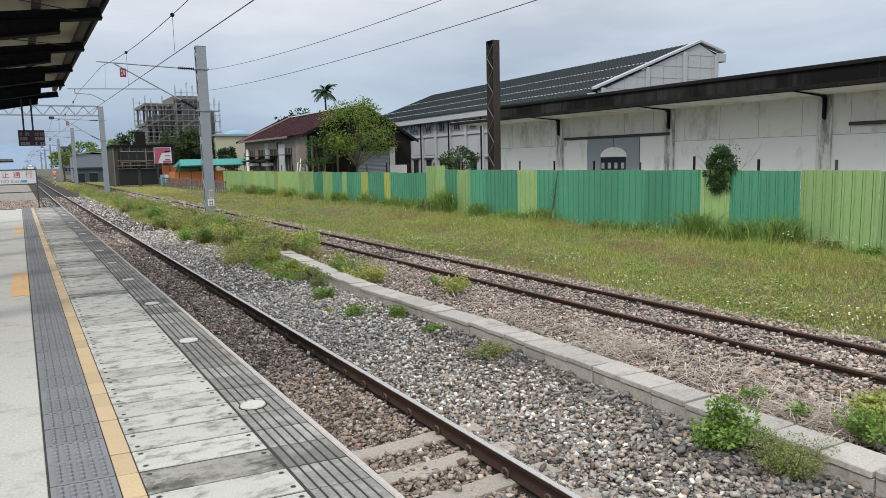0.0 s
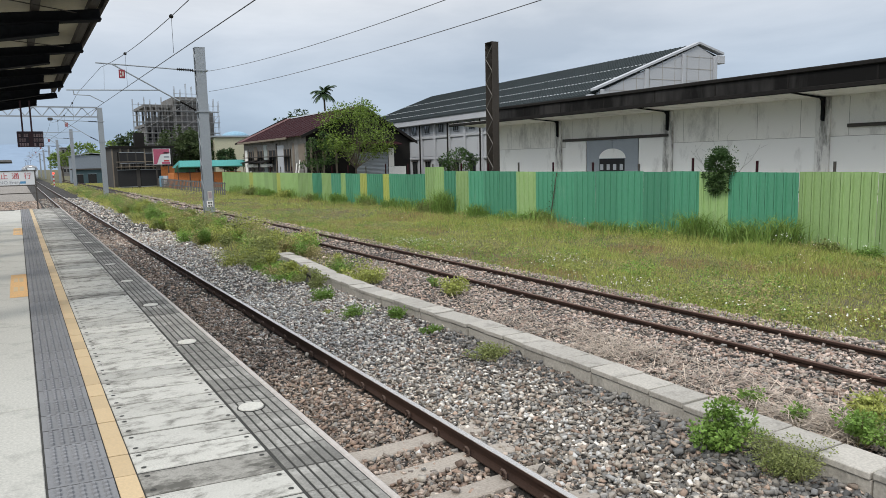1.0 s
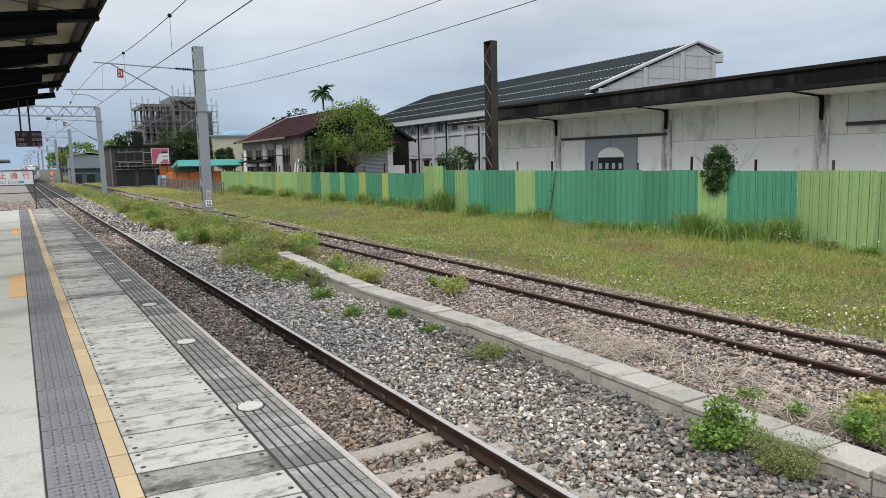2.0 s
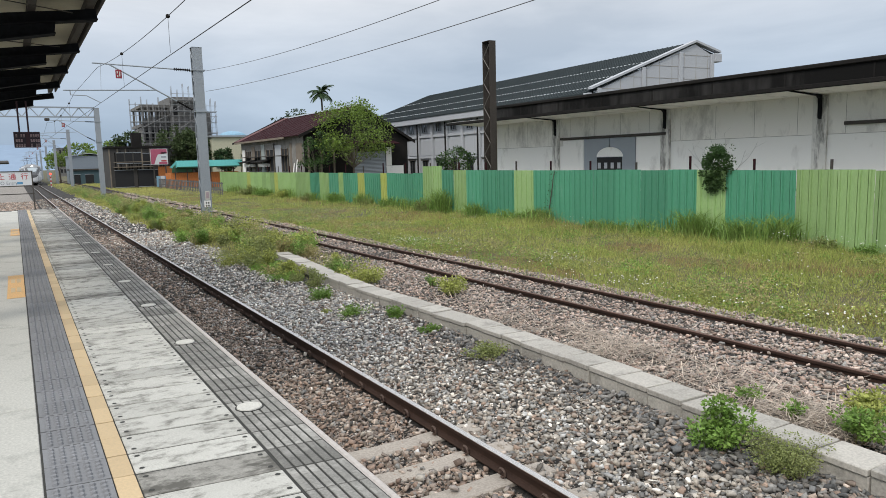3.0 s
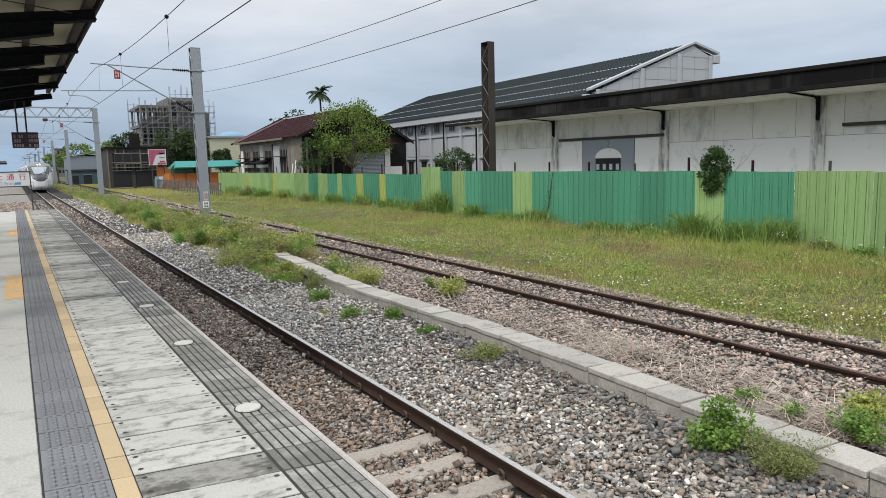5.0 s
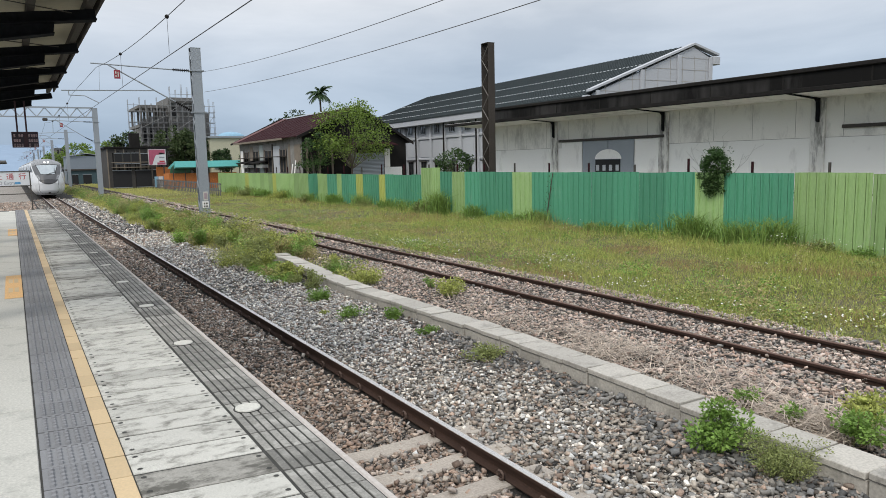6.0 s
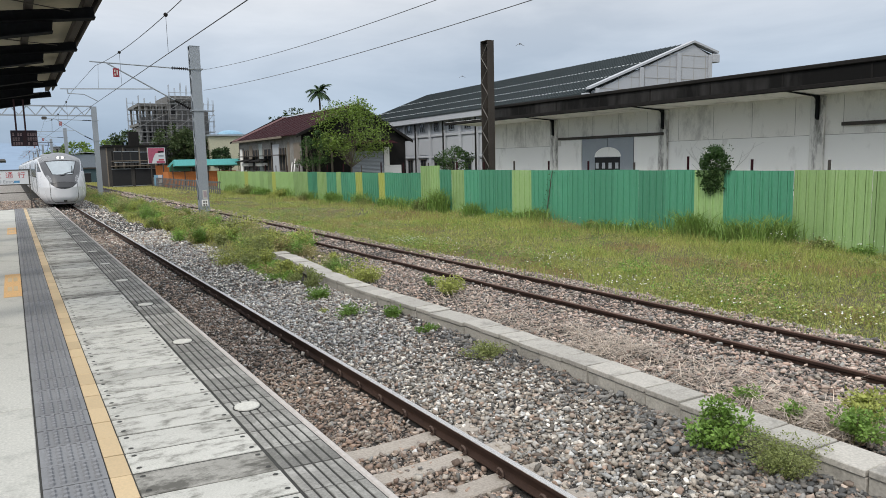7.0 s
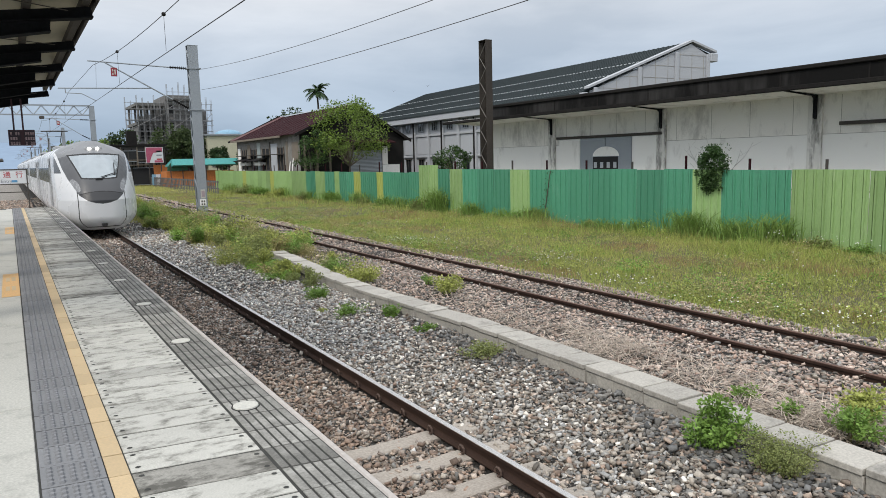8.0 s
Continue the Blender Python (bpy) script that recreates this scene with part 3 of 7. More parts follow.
def build_warehouse():
    w = base("warehouse", (WX, 0, 0), "long whitewashed freight warehouse with a dark loading canopy", "warehouse")
    y0, y1 = -6.0, 38.3
    lower = 3.17
    part("wall", blocks((0.0, 0.3, y0, y1, -0.4, lower)), M["wash"], w, "stained whitewashed lower wall")
    part("wall", blocks((0.0, 0.3, y0, y1, lower, 5.3)), M["wash_upper"], w, "grey weathered upper wall")
    part("wall", blocks((0.3, 14.0, y1 - 0.3, y1, -0.4, 5.3)), M["wash"], w)
    for y in (9.0, 15.6, 23.1, 31.0):
        part("pilaster", blocks((-0.10, -0.004, y - 0.02, y + 0.55, -0.4, 4.62), bevel=0.015), M["mouldy"], w, "mould-streaked plaster pier")
        part("canopy_bracket", prism(bmesh.new(), [(-0.105, 4.64), (-2.3, 4.765), (-2.3, 4.735), (-0.35, 4.60), (-0.22, 4.50), (-0.21, 3.80), (-0.105, 3.74)], "y", y + 0.18, y + 0.29), M["blackish"], w, "rusted steel canopy bracket")
    for y in [y0 + 1.9 * k for k in range(25)]:
        part("panel_joint", blocks((-0.006, -0.002, y, y + 0.016, lower + 0.02, 4.6)), M["seam_grey"], w)
    part("ledge", blocks((-0.012, -0.003, y0, y1, lower - 0.02, lower - 0.002)), M["seam_grey"], w)
    # sliding doors under their track
    for a, b in ((23.3, 30.8), (5.0, 14.9)):
        part("door_track", blocks((-0.16, -0.003, a, b, 3.47, 3.60), bevel=0.01), M["dark_steel"], w)
    part("sliding_door", blocks((-0.09, -0.02, 28.95, 30.6, 0.8, 3.44)), M["wash"], w, "whitewashed sliding door leaf")
    part("sliding_door", blocks((-0.09, -0.02, 23.5, 25.15, 0.8, 3.44)), M["wash"], w, "whitewashed sliding door leaf")
    for a, b in ((25.22, 26.98), (27.02, 28.9)):
        d = part("sliding_door", blocks((-0.09, -0.02, a, b, 0.8, 3.46), bevel=0.01), M["galv"], w, "grey steel sliding door leaf")
    # painted arch on the grey leaves
    arch = bmesh.new()
    prism(arch, [(26.98 + 0.95 * math.cos(k * math.pi / 14), 2.50 + 0.50 * math.sin(k * math.pi / 14)) for k in range(15)], "x", -0.104, -0.093)
    part("painted_arch", arch, M["wash"], w, "pale painted half-round arch")
    part("painted_opening", blocks((-0.103, -0.093, 26.1, 27.9, 0.85, 2.48)), M["void"], w, "dark painted window below the arch")
    for k in range(4):
        part("painted_bar", blocks((-0.109, -0.104, 26.2 + 0.47 * k, 26.42 + 0.47 * k, 1.9, 2.2)), M["grey_wall"], w)
    # canopy
    cx = -2.5
    part("canopy_soffit", prism(bmesh.new(), [(cx, 4.80), (-0.003, 4.66), (-0.003, 4.74), (cx, 4.88)], "y", y0, y1 + 0.7), M["wash_upper"], w, "stained pale soffit")
    part("fascia", blocks((cx - 0.05, cx + 0.05, y0, 34.2, 4.86, 5.36), bevel=0.01), M["fascia"], w, "soot-stained grey steel fascia")
    part("gutter", blocks((cx - 0.14, cx + 0.06, y0, 34.2, 5.36, 5.52), bevel=0.03), M["black_tin"], w)
    part("edge_beam", blocks((cx - 0.10, cx + 0.10, y0, 39.0, 4.70, 4.86), bevel=0.02), M["black_tin"], w)
    for k in range(13):
        part("fascia_strap", blocks((cx - 0.065, cx - 0.052, y0 + 3.1 * k, y0 + 3.1 * k + 0.06, 4.87, 5.35)), M["black_tin"], w)
    part("roof", prism(bmesh.new(), [(cx, 5.40), (0.3, 5.50), (9.0, 6.0), (9.0, 5.85), (0.3, 5.32), (cx, 5.28)], "y", y0, 34.2), M["roof"], w)
    part("loading_dock", blocks((-2.2, -0.12, y0, y1, -0.4, 0.8)), M["concrete"], w)


# ---- grey hall behind ----
def build_hall():
    h = base("hall", (34.0, 36.0, 0), "large pale grey hall with a dark sheet roof", "industrial hall", "", -3)
    L, zE, xA, zA, xB, zB = 42.5, 7.10, 9.2, 10.58, 11.4, 9.95
    gable = [(0.0, -0.4), (xB - 0.3, -0.4), (xB - 0.3, zB - 0.3), (xA, zA - 0.15), (0.0, zE - 0.2)]
    part("gable_wall", prism(bmesh.new(), gable, "y", 0.0, 0.35), M["grey_wall"], h)
    part("gable_wall", prism(bmesh.new(), gable, "y", L - 0.35, L), M["grey_wall"], h)
    part("side_wall", blocks((0.0, 0.35, 0.35, L - 0.35, -0.4, zE - 0.4)), M["grey_wall"], h)
    part("side_wall", blocks((xB - 0.65, xB - 0.3, 0.35, L - 0.35, -0.4, zB - 0.4)), M["grey_wall"], h)
    for a, b in (((-0.9, zE - 0.35), (xA, zA)), ((xA, zA), (xB + 0.1, zB - 0.05))):
        part("roof", prism(bmesh.new(), [a, b, (b[0], b[1] - 0.14), (a[0], a[1] - 0.14)], "y", 0.35, L + 0.3), M["roof"], h, "dark grey corrugated roof sheets")
    # raised verge along the gable
    for a, b in (((-0.45, zE + 0.06), (xA, zA + 0.12)), ((xA, zA + 0.12), (xB + 0.35, zB + 0.10))):
        part("verge", prism(bmesh.new(), [a, b, (b[0], b[1] - 0.15), (a[0], a[1] - 0.15)], "y", -0.16, 0.36), M["grey_wall"], h, "pale raised gable coping")
    part("cornice_return", blocks((xB - 0.35, xB + 0.35, -0.25, 0.34, zB - 0.72, zB - 0.12), bevel=0.03), M["grey_wall"], h)
    def under_verge(x):
        return zE - 0.16 + (zA - zE + 0.35) / (xA + 0.9) * (x + 0.45) - 0.03
    for x in (0.02, 4.0, 7.55, 10.75):
        part("gable_pilaster", blocks((x, x + 0.34, -0.14, -0.003, 4.0, min(under_verge(x), 9.75)), bevel=0.02), M["grey_wall"], h)
    for k in range(9):
        x = 0.9 + 1.2 * k
        part("gable_joint", blocks((x, x + 0.035, -0.012, -0.004, 4.0, min(under_verge(x), 9.75))), M["seam_grey"], h)
    for k in range(5):
        z = 6.2 + 0.85 * k
        part("gable_joint", blocks((max(0.4, (z - zE + 0.1) / 0.38), 10.74, -0.016, -0.013, z, z + 0.035)), M["seam_grey"], h)
    # rows of translucent clips on the roof
    slope = (zA - zE + 0.35) / (xA + 0.9)
    dot = mesh_of("roof_light", blocks((-0.055, 0.055, -0.085, 0.085, 0, 0.04)), M["fleck"])
    for r in (0.15, 2.5, 5.3):
        for k in range(98):
            p = part("roof_light", dot, None, h)
            p.location = (r, 0.9 + 0.424 * k, zE - 0.35 + slope * (r + 0.9) + 0.01)
            p.rotation_euler = (0, -math.atan(slope), 0)
    # raised seams of the roof sheets
    seam = mesh_of("roof_seam", blocks((0, math.hypot(xA + 0.9, zA - zE + 0.35), -0.025, 0.025, 0, 0.035)), M["roof"])
    for k in range(84):
        p = part("roof_seam", seam, None, h)
        p.location, p.rotation_euler = (-0.9, 0.65 + 0.5 * k, zE - 0.35), (0, -math.atan(slope), 0)
    part("eave_band", blocks((-0.85, -0.55, -0.2, L, zE - 1.0, zE - 0.36), bevel=0.02), M["grey_wall"], h, "pale eave fascia")
    part("eave_soffit", blocks((-0.55, -0.003, 0.0, L, zE - 1.0, zE - 0.92)), M["grey_wall"], h)
    n, bay = 14, 2.95
    for k in range(n + 1):
        y = 0.4 + bay * k
        part("pilaster", blocks((-0.22, -0.003, y - 0.2, y + 0.2, -0.4, zE - 1.02), bevel=0.02), M["grey_wall"], h)
        if k % 2:
            part("downpipe", blocks((-0.34, -0.24, y - 0.05, y + 0.05, 0.0, zE - 1.02)), M["black_tin"], h, "dark downpipe")
    pane = mesh_of("window_pane", blocks((-0.03, -0.005, 0, 0.98, 0, 0.74)), M["window"])
    leaf = mesh_of("window_pane", blocks((-0.03, -0.005, 0, 0.95, 0, 1.30)), M["window"])
    bars = [(-0.07, -0.031, y, y + 0.06, -0.05, 0.79) for y in (-0.06, 0.26, 0.62, 0.98)] + [(-0.10, -0.071, -0.06, 1.04, -0.06, 0.0), (-0.07, -0.031, -0.06, 1.04, 0.79, 0.84)]
    frame_me = mesh_of("window_frame", blocks(*bars), M["galv"])
    low_bars = mesh_of("window_frame", blocks(*[(-0.07, -0.031, y, y + 0.05, 0.0, 1.30) for y in (-0.05, 0.45, 0.95)], (-0.16, -0.031, -0.25, 1.2, 1.31, 1.40)), M["dark_steel"])
    for k in range(n):
        y = 0.4 + bay * (k + 0.5)
        part("wall_panel", blocks((-0.06, -0.004, y - 1.02, y + 1.02, 2.98, 4.62), bevel=0.02), M["grey_wall"], h)
        part("string_course", blocks((-0.16, -0.003, y - 1.26, y + 1.26, 4.72, 4.94), bevel=0.02), M["grey_wall"], h)
        part("string_course", blocks((-0.14, -0.003, y - 1.26, y + 1.26, 2.70, 2.88), bevel=0.02), M["grey_wall"], h)
        for name, me, z in (("window_pane", pane, 5.28), ("window_frame", frame_me, 5.28), ("window_pane", leaf, 1.2), ("window_frame", low_bars, 1.2)):
            part(name, me, None, h).location = (0, y - 0.2, z)


# ---- old house with the red roof ----
def build_house():
    h = base("old_house", (21.2, 58.0, 0), "derelict house with black tin gable and rusty red roof", "house")
    xR, zR, xE, zL, zE, L = 5.3, 7.55, 10.2, 5.15, 4.65, 19.5
    g = [(0.15, -0.4), (xE - 0.1, -0.4), (xE - 0.1, zE - 0.15), (xR, zR - 0.2), (0.15, zL - 0.15)]
    part("gable_wall", prism(bmesh.new(), g, "y", 0.0, 0.2), M["black_tin"], h, "blackened tin gable wall")
    part("gable_wall", prism(bmesh.new(), g, "y", L - 0.2, L), M["wood"], h)
    part("side_wall", blocks((0.15, 0.35, 0.2, L - 0.2, -0.4, zL - 0.12)), M["dirty"], h, "dirty grey plaster side wall")
    part("side_wall", blocks((xE - 0.3, xE - 0.1, 0.2, L - 0.2, -0.4, zE - 0.15)), M["black_tin"], h)
    slope = (zR - zL) / xR
    for k in range(26):
        ya = -0.35 + k * (L + 0.7) / 26
        yb = ya + (L + 0.7) / 26
        dz = 0.02 * (k % 2)
        part("roof_sheet", prism(bmesh.new(), [(-0.45, zL - 0.45 * slope + dz), (xR, zR + dz), (xR, zR - 0.06 + dz), (-0.45, zL - 0.45 * slope - 0.06 + dz)], "y", ya, yb - 0.02), M["red_roof"], h)
    part("roof", prism(bmesh.new(), [(xR, zR + 0.02), (xE + 0.5, zE - 0.25), (xE + 0.5, zE - 0.33), (xR, zR - 0.06)], "y", -0.35, L + 0.35), M["black_tin"], h)
    part("ridge_cap", prism(bmesh.new(), [(xR - 0.3, zR - 0.07), (xR, zR + 0.10), (xR + 0.3, zR - 0.12)], "y", -0.4, L + 0.4), M["galv"], h, "pale metal ridge cap")
    part("verge_board", prism(bmesh.new(), [(-0.45, zL - 0.2), (xR, zR + 0.05), (xE + 0.5, zE - 0.25), (xE + 0.5, zE - 0.5), (xR, zR - 0.25), (-0.45, zL - 0.48)], "y", -0.42, -0.34), M["black_tin"], h)
    part("eave_board", blocks((-0.55, -0.44, 3.5, L, zL - 0.40, zL - 0.22)), M["wood"], h, "bleached timber eave board")
    for y, w in ((4.2, 1.6), (8.2, 2.2), (12.4, 1.9), (16.0, 1.5)):
        win = part("window", blocks((0.08, 0.145, y, y + w, 1.9, 3.9)), M["void"], h, "dark broken window opening")
        part("window_frame", blocks((0.03, 0.079, y - 0.08, y + 0.02, 1.8, 4.0), (0.03, 0.079, y + w - 0.02, y + w + 0.08, 1.8, 4.0), (0.03, 0.079, y + w / 2 - 0.04, y + w / 2 + 0.04, 1.9, 3.9)), M["wood"], win)
        part("awning", blocks((-0.55, 0.02, y - 0.2, y + w + 0.2, 3.25, 3.33)), M["dark_steel"], win)
    part("wall_patch", blocks((0.10, 0.147, 6.0, 7.9, 0.5, 4.3)), M["grey_wall"], h, "pale green-grey sheet patch")
    part("verge_flashing", prism(bmesh.new(), [(-0.48, zL - 0.45 * slope + 0.05), (xR, zR + 0.09), (xR, zR + 0.05), (-0.48, zL - 0.45 * slope + 0.01)], "y", L - 1.5, L + 0.36), M["pink_tin"], h, "faded pink sheet along the far verge")
    part("roof_edge", prism(bmesh.new(), [(-0.60, zL - 0.55 * slope + 0.02), (xR, zR + 0.22), (xR, zR + 0.05), (-0.60, zL - 0.55 * slope - 0.16)], "y", L + 0.37, L + 0.75), M["black_tin"], h)
    for y, w, z0, z1, m, d in ((18.2, 0.9, 0.4, 4.1, "wash", 0.11), (14.6, 1.0, 2.2, 4.4, "wood", 0.12), (11.2, 1.1, 0.3, 4.5, "pale_tin", 0.11), (3.2, 0.5, 1.4, 4.4, "wood", 0.12), (0.5, 1.6, 2.6, 4.3, "wood", 0.12), (16.9, 0.7, 0.3, 2.3, "wash", 0.12), (8.0, 0.25, 0.3, 4.5, "dark_steel", 0.06)):
        part("wall_patch", blocks((d, 0.148, y, y + w, z0, z1), bevel=0.006), M[m], h, "patched board on the side wall")
    for y, w in ((9.0, 3.6), (13.8, 3.4)):
        part("awning", prism(bmesh.new(), [(-0.95, 2.80), (0.10, 3.02), (0.10, 2.94), (-0.95, 2.72)], "y", y, y + w), M["black_tin"], h, "sagging dark tin awning")
        part("shelf_box", blocks((-0.55, 0.05, y + 0.4, y + 2.4, 2.30, 2.62), bevel=0.02), M["wash_upper"], h)
    for y, z in ((1.6, 2.9), (2.4, 2.6)):
        bm = bmesh.new()
        tube(bm, (-0.9, y - 1.4, -0.2), (0.05, y, z), 0.05, 6)
        part("leaning_pole", bm, M["wash"], h)
    # shutter and lean-to on the gable
    ridge = [(-0.10 - 0.03 * (k % 2), 0.2 + 0.06 * k) for k in range(55)]
    shutter = prism(bmesh.new(), ridge + [(-0.02, 3.44), (-0.02, 0.2)], "x", 4.55, 7.75)
    part("roller_shutter", shutter, M["galv"], h, "grey closed roller shutter")
    part("awning", prism(bmesh.new(), [(-1.2, 4.15), (-0.02, 4.4), (-0.02, 4.33), (-1.2, 4.08)], "x", 4.0, 8.7), M["red_roof"], h)
    part("wall_patch", blocks((7.85, 9.6, -0.06, -0.005, -0.2, 2.15)), M["wash"], h, "peeling whitewashed patch of wall")
    part("wall_patch", blocks((7.85, 8.4, -0.07, -0.061, 2.16, 3.8)), M["wash_upper"], h)
    for x in (0.4, 1.5, 2.7):
        part("timber_post", blocks((x, x + 0.14, -0.16, -0.01, -0.3, 4.6)), M["wood"], h)


# ---- lattice masts ----
def lattice_mast(name, at, w, d, height, mat, label, foot=0.6):
    """Two channel faces joined by zigzag lacing on the sides."""
    m = base(name, at, label, "mast", "catenary masts", 90)
    for s in (-1, 1):
        part("channel", blocks((s * w / 2 - 0.012, s * w / 2 + 0.012, -d / 2, d / 2, -foot, height), (s * w / 2 - s * 0.07 - 0.006 * s, s * w / 2, -d / 2, -d / 2 + 0.014, -foot, height) if s > 0 else (s * w / 2, s * w / 2 + 0.07, -d / 2, -d / 2 + 0.014, -foot, height)), mat, m)
    n = int(height / (w * 1.05))
    for face in (-1, 1):
        for k in range(n):
            zig = bmesh.new()
            a, b = (-1, 1) if k % 2 else (1, -1)
            z0, z1 = 0.2 + k * (height - 0.4) / n, 0.2 + (k + 1) * (height - 0.4) / n
            tube(zig, (a * (w / 2 - 0.03), face * (d / 2 - 0.01), z0), (b * (w / 2 - 0.03), face * (d / 2 - 0.01), z1), 0.026, 4)
            part("lacing_bar", zig, M["lace"], m)
    part("cap", blocks((-w / 2 - 0.015, w / 2 + 0.015, -d / 2 - 0.015, d / 2 + 0.015, height, height + 0.03)), mat, m)
    return m


def build_creeper():
    """Bare creeper twigs and dark drip marks on the warehouse wall."""
    c = base("dry_creeper", (WX - 0.02, 20.2, 0.8), "bare grey creeper twigs clinging to the wall", "creeper")
    random.seed(14)
    for k in range(9):
        bm = bmesh.new()
        p = Vector((0, random.uniform(-0.5, 0.5), 0.0))
        d = Vector((0, random.uniform(-1.1, 1.1), 1)).normalized()
        r = 0.013
        for s in range(random.randint(7, 11)):
            q = p + d * 0.26
            tube(bm, p, q, r, 4, r * 0.9)
            if s > 5 and s % 2:
                e = Vector((0, d.y + random.choice((-1.2, 1.2)), 0.8)).normalized()
                tube(bm, q, q + e * random.uniform(0.25, 0.6), r * 0.6, 4, 0.003)
            p, d, r = q, (d + Vector((0, random.uniform(-0.3, 0.3), 0.08))).normalized(), r * 0.91
        part("twig", bm, M["seam_grey"], c)


build_trough()
build_creeper()
build_fence()
build_warehouse()
build_hall()
build_house()

# ---- overhead line ----
POLE_X, POLES = 7.35, [33.0, 72.0, 112.0, 152.0, 192.0, 232.0, 272.0]


def insulator(bm, a, b, n=8, r=0.085):
    a, b = Vector(a), Vector(b)
    tube(bm, a, b, 0.03, 6)
    for k in range(n):
        p, q = a.lerp(b, (k + 0.3) / n), a.lerp(b, (k + 0.6) / n)
        tube(bm, p, q, r, 10, 0.04)


def catenary_pole(y, x, height=8.0, arms=True):
    m = base("catenary_pole", (x, y, 0.0), "grey galvanised catenary pole with lattice sides standing in weeds", "catenary pole", "catenary poles")
    w, d = 0.42, 0.40
    for s in (-1, 1):
        part("channel", blocks((-w / 2, w / 2, s * d / 2 - 0.010, s * d / 2 + 0.010, -0.6, height), (-w / 2, -w / 2 + 0.012, s * d / 2 - s * 0.07 if s > 0 else s * d / 2, s * d / 2 if s > 0 else s * d / 2 + 0.07, -0.6, height),
                               (w / 2 - 0.012, w / 2, s * d / 2 - s * 0.07 if s > 0 else s * d / 2, s * d / 2 if s > 0 else s * d / 2 + 0.07, -0.6, height)), M["galv"], m)
    n = 16
    for face in (-1, 1):
        for k in range(n):
            zig = bmesh.new()
            a = -1 if k % 2 else 1
            z0, z1 = 0.1 + k * (height - 0.2) / n, 0.1 + (k + 1) * (height - 0.2) / n
            tube(zig, (face * (w / 2 - 0.012), a * (d / 2 - 0.02), z0), (face * (w / 2 - 0.012), -a * (d / 2 - 0.02), z1), 0.02, 4)
            part("lacing_bar", zig, M["galv"], m)
    part("cap", blocks((-w / 2 - 0.01, w / 2 + 0.01, -d / 2 - 0.02, d / 2 + 0.02, height, height + 0.02)), M["galv"], m)
    for z in (4.95, 6.75):
        part("clamp_band", blocks((-w / 2 - 0.06, w / 2 + 0.09, -d / 2 - 0.05, d / 2 + 0.05, z, z + 0.05)), M["galv"], m)
    if arms:
        reach = x - 3.35
        bm = bmesh.new()
        insulator(bm, (-0.3, 0, 6.78), (-1.0, 0, 6.80), 9, 0.075)
        insulator(bm, (-0.3, 0, 5.05), (-0.95, 0, 5.42), 9, 0.085)
        part("insulator", bm, M["black_tin"], m, "dark ribbed insulators", True)
        bm = bmesh.new()
        tube(bm, (-1.0, 0, 6.80), (-reach - 0.2, 0, 6.92), 0.028)
        tube(bm, (-0.95, 0, 5.42), (-reach + 0.45, 0, 6.88), 0.030)
        tube(bm, (-1.75, 0, 5.88), (-reach - 1.35, 0, 5.78), 0.025)
        tube(bm, (-reach - 1.1, 0, 5.78), (-reach - 1.08, 0, 5.58), 0.02)
        tube(bm, (-reach - 1.08, 0, 5.6), (-reach - 0.5, 0, 5.58), 0.018)
        tube(bm, (-reach - 0.5, 0, 5.58), (-reach + 0.02, 0, 5.30), 0.018)
        tube(bm, (-reach + 0.12, 0, 6.88), (-reach + 0.06, 0, 5.8), 0.007, 5)
        part("cantilever_tube", bm, M["galv"], m, "thin steel cantilever tubes")
        sign = part("tag_plate", blocks((-reach + 0.66, -reach + 0.90, -0.04, -0.02, 6.32, 6.68), bevel=0.006), M["tag"], m, "small red tag plate with pale bars")
        part("lettering_bar", blocks((-reach + 0.71, -reach + 0.755, -0.046, -0.041, 6.38, 6.46), (-reach + 0.71, -reach + 0.755, -0.046, -0.041, 6.52, 6.62), (-reach + 0.80, -reach + 0.845, -0.046, -0.041, 6.40, 6.60)), M["cover"], sign)
    return m


def wire(name, points, r, label, category, mat):
    bm = bmesh.new()
    rings = []
    for x, y, z in points:
        lean = Vector((1, 0, 0)) if abs(points[0][1] - points[-1][1]) > 0.5 else Vector((0, 1, 0))
        up = Vector((0, 0, 1)) if abs(points[0][1] - points[-1][1]) > 0.5 else Vector((1, 0, 0))
        rings.append([bm.verts.new(Vector((x, y, z)) + (lean * math.cos(k * math.tau / 6) + up * math.sin(k * math.tau / 6)) * r) for k in range(6)])
    for a, b in zip(rings, rings[1:]):
        for k in range(6):
            bm.faces.new((a[k], a[(k + 1) % 6], b[(k + 1) % 6], b[k]))
    bm.faces.new(rings[0][::-1]), bm.faces.new(rings[-1])
    bmesh.ops.recalc_face_normals(bm, faces=list(bm.faces))
    return tagged(part(name, bm, mat), label, category)


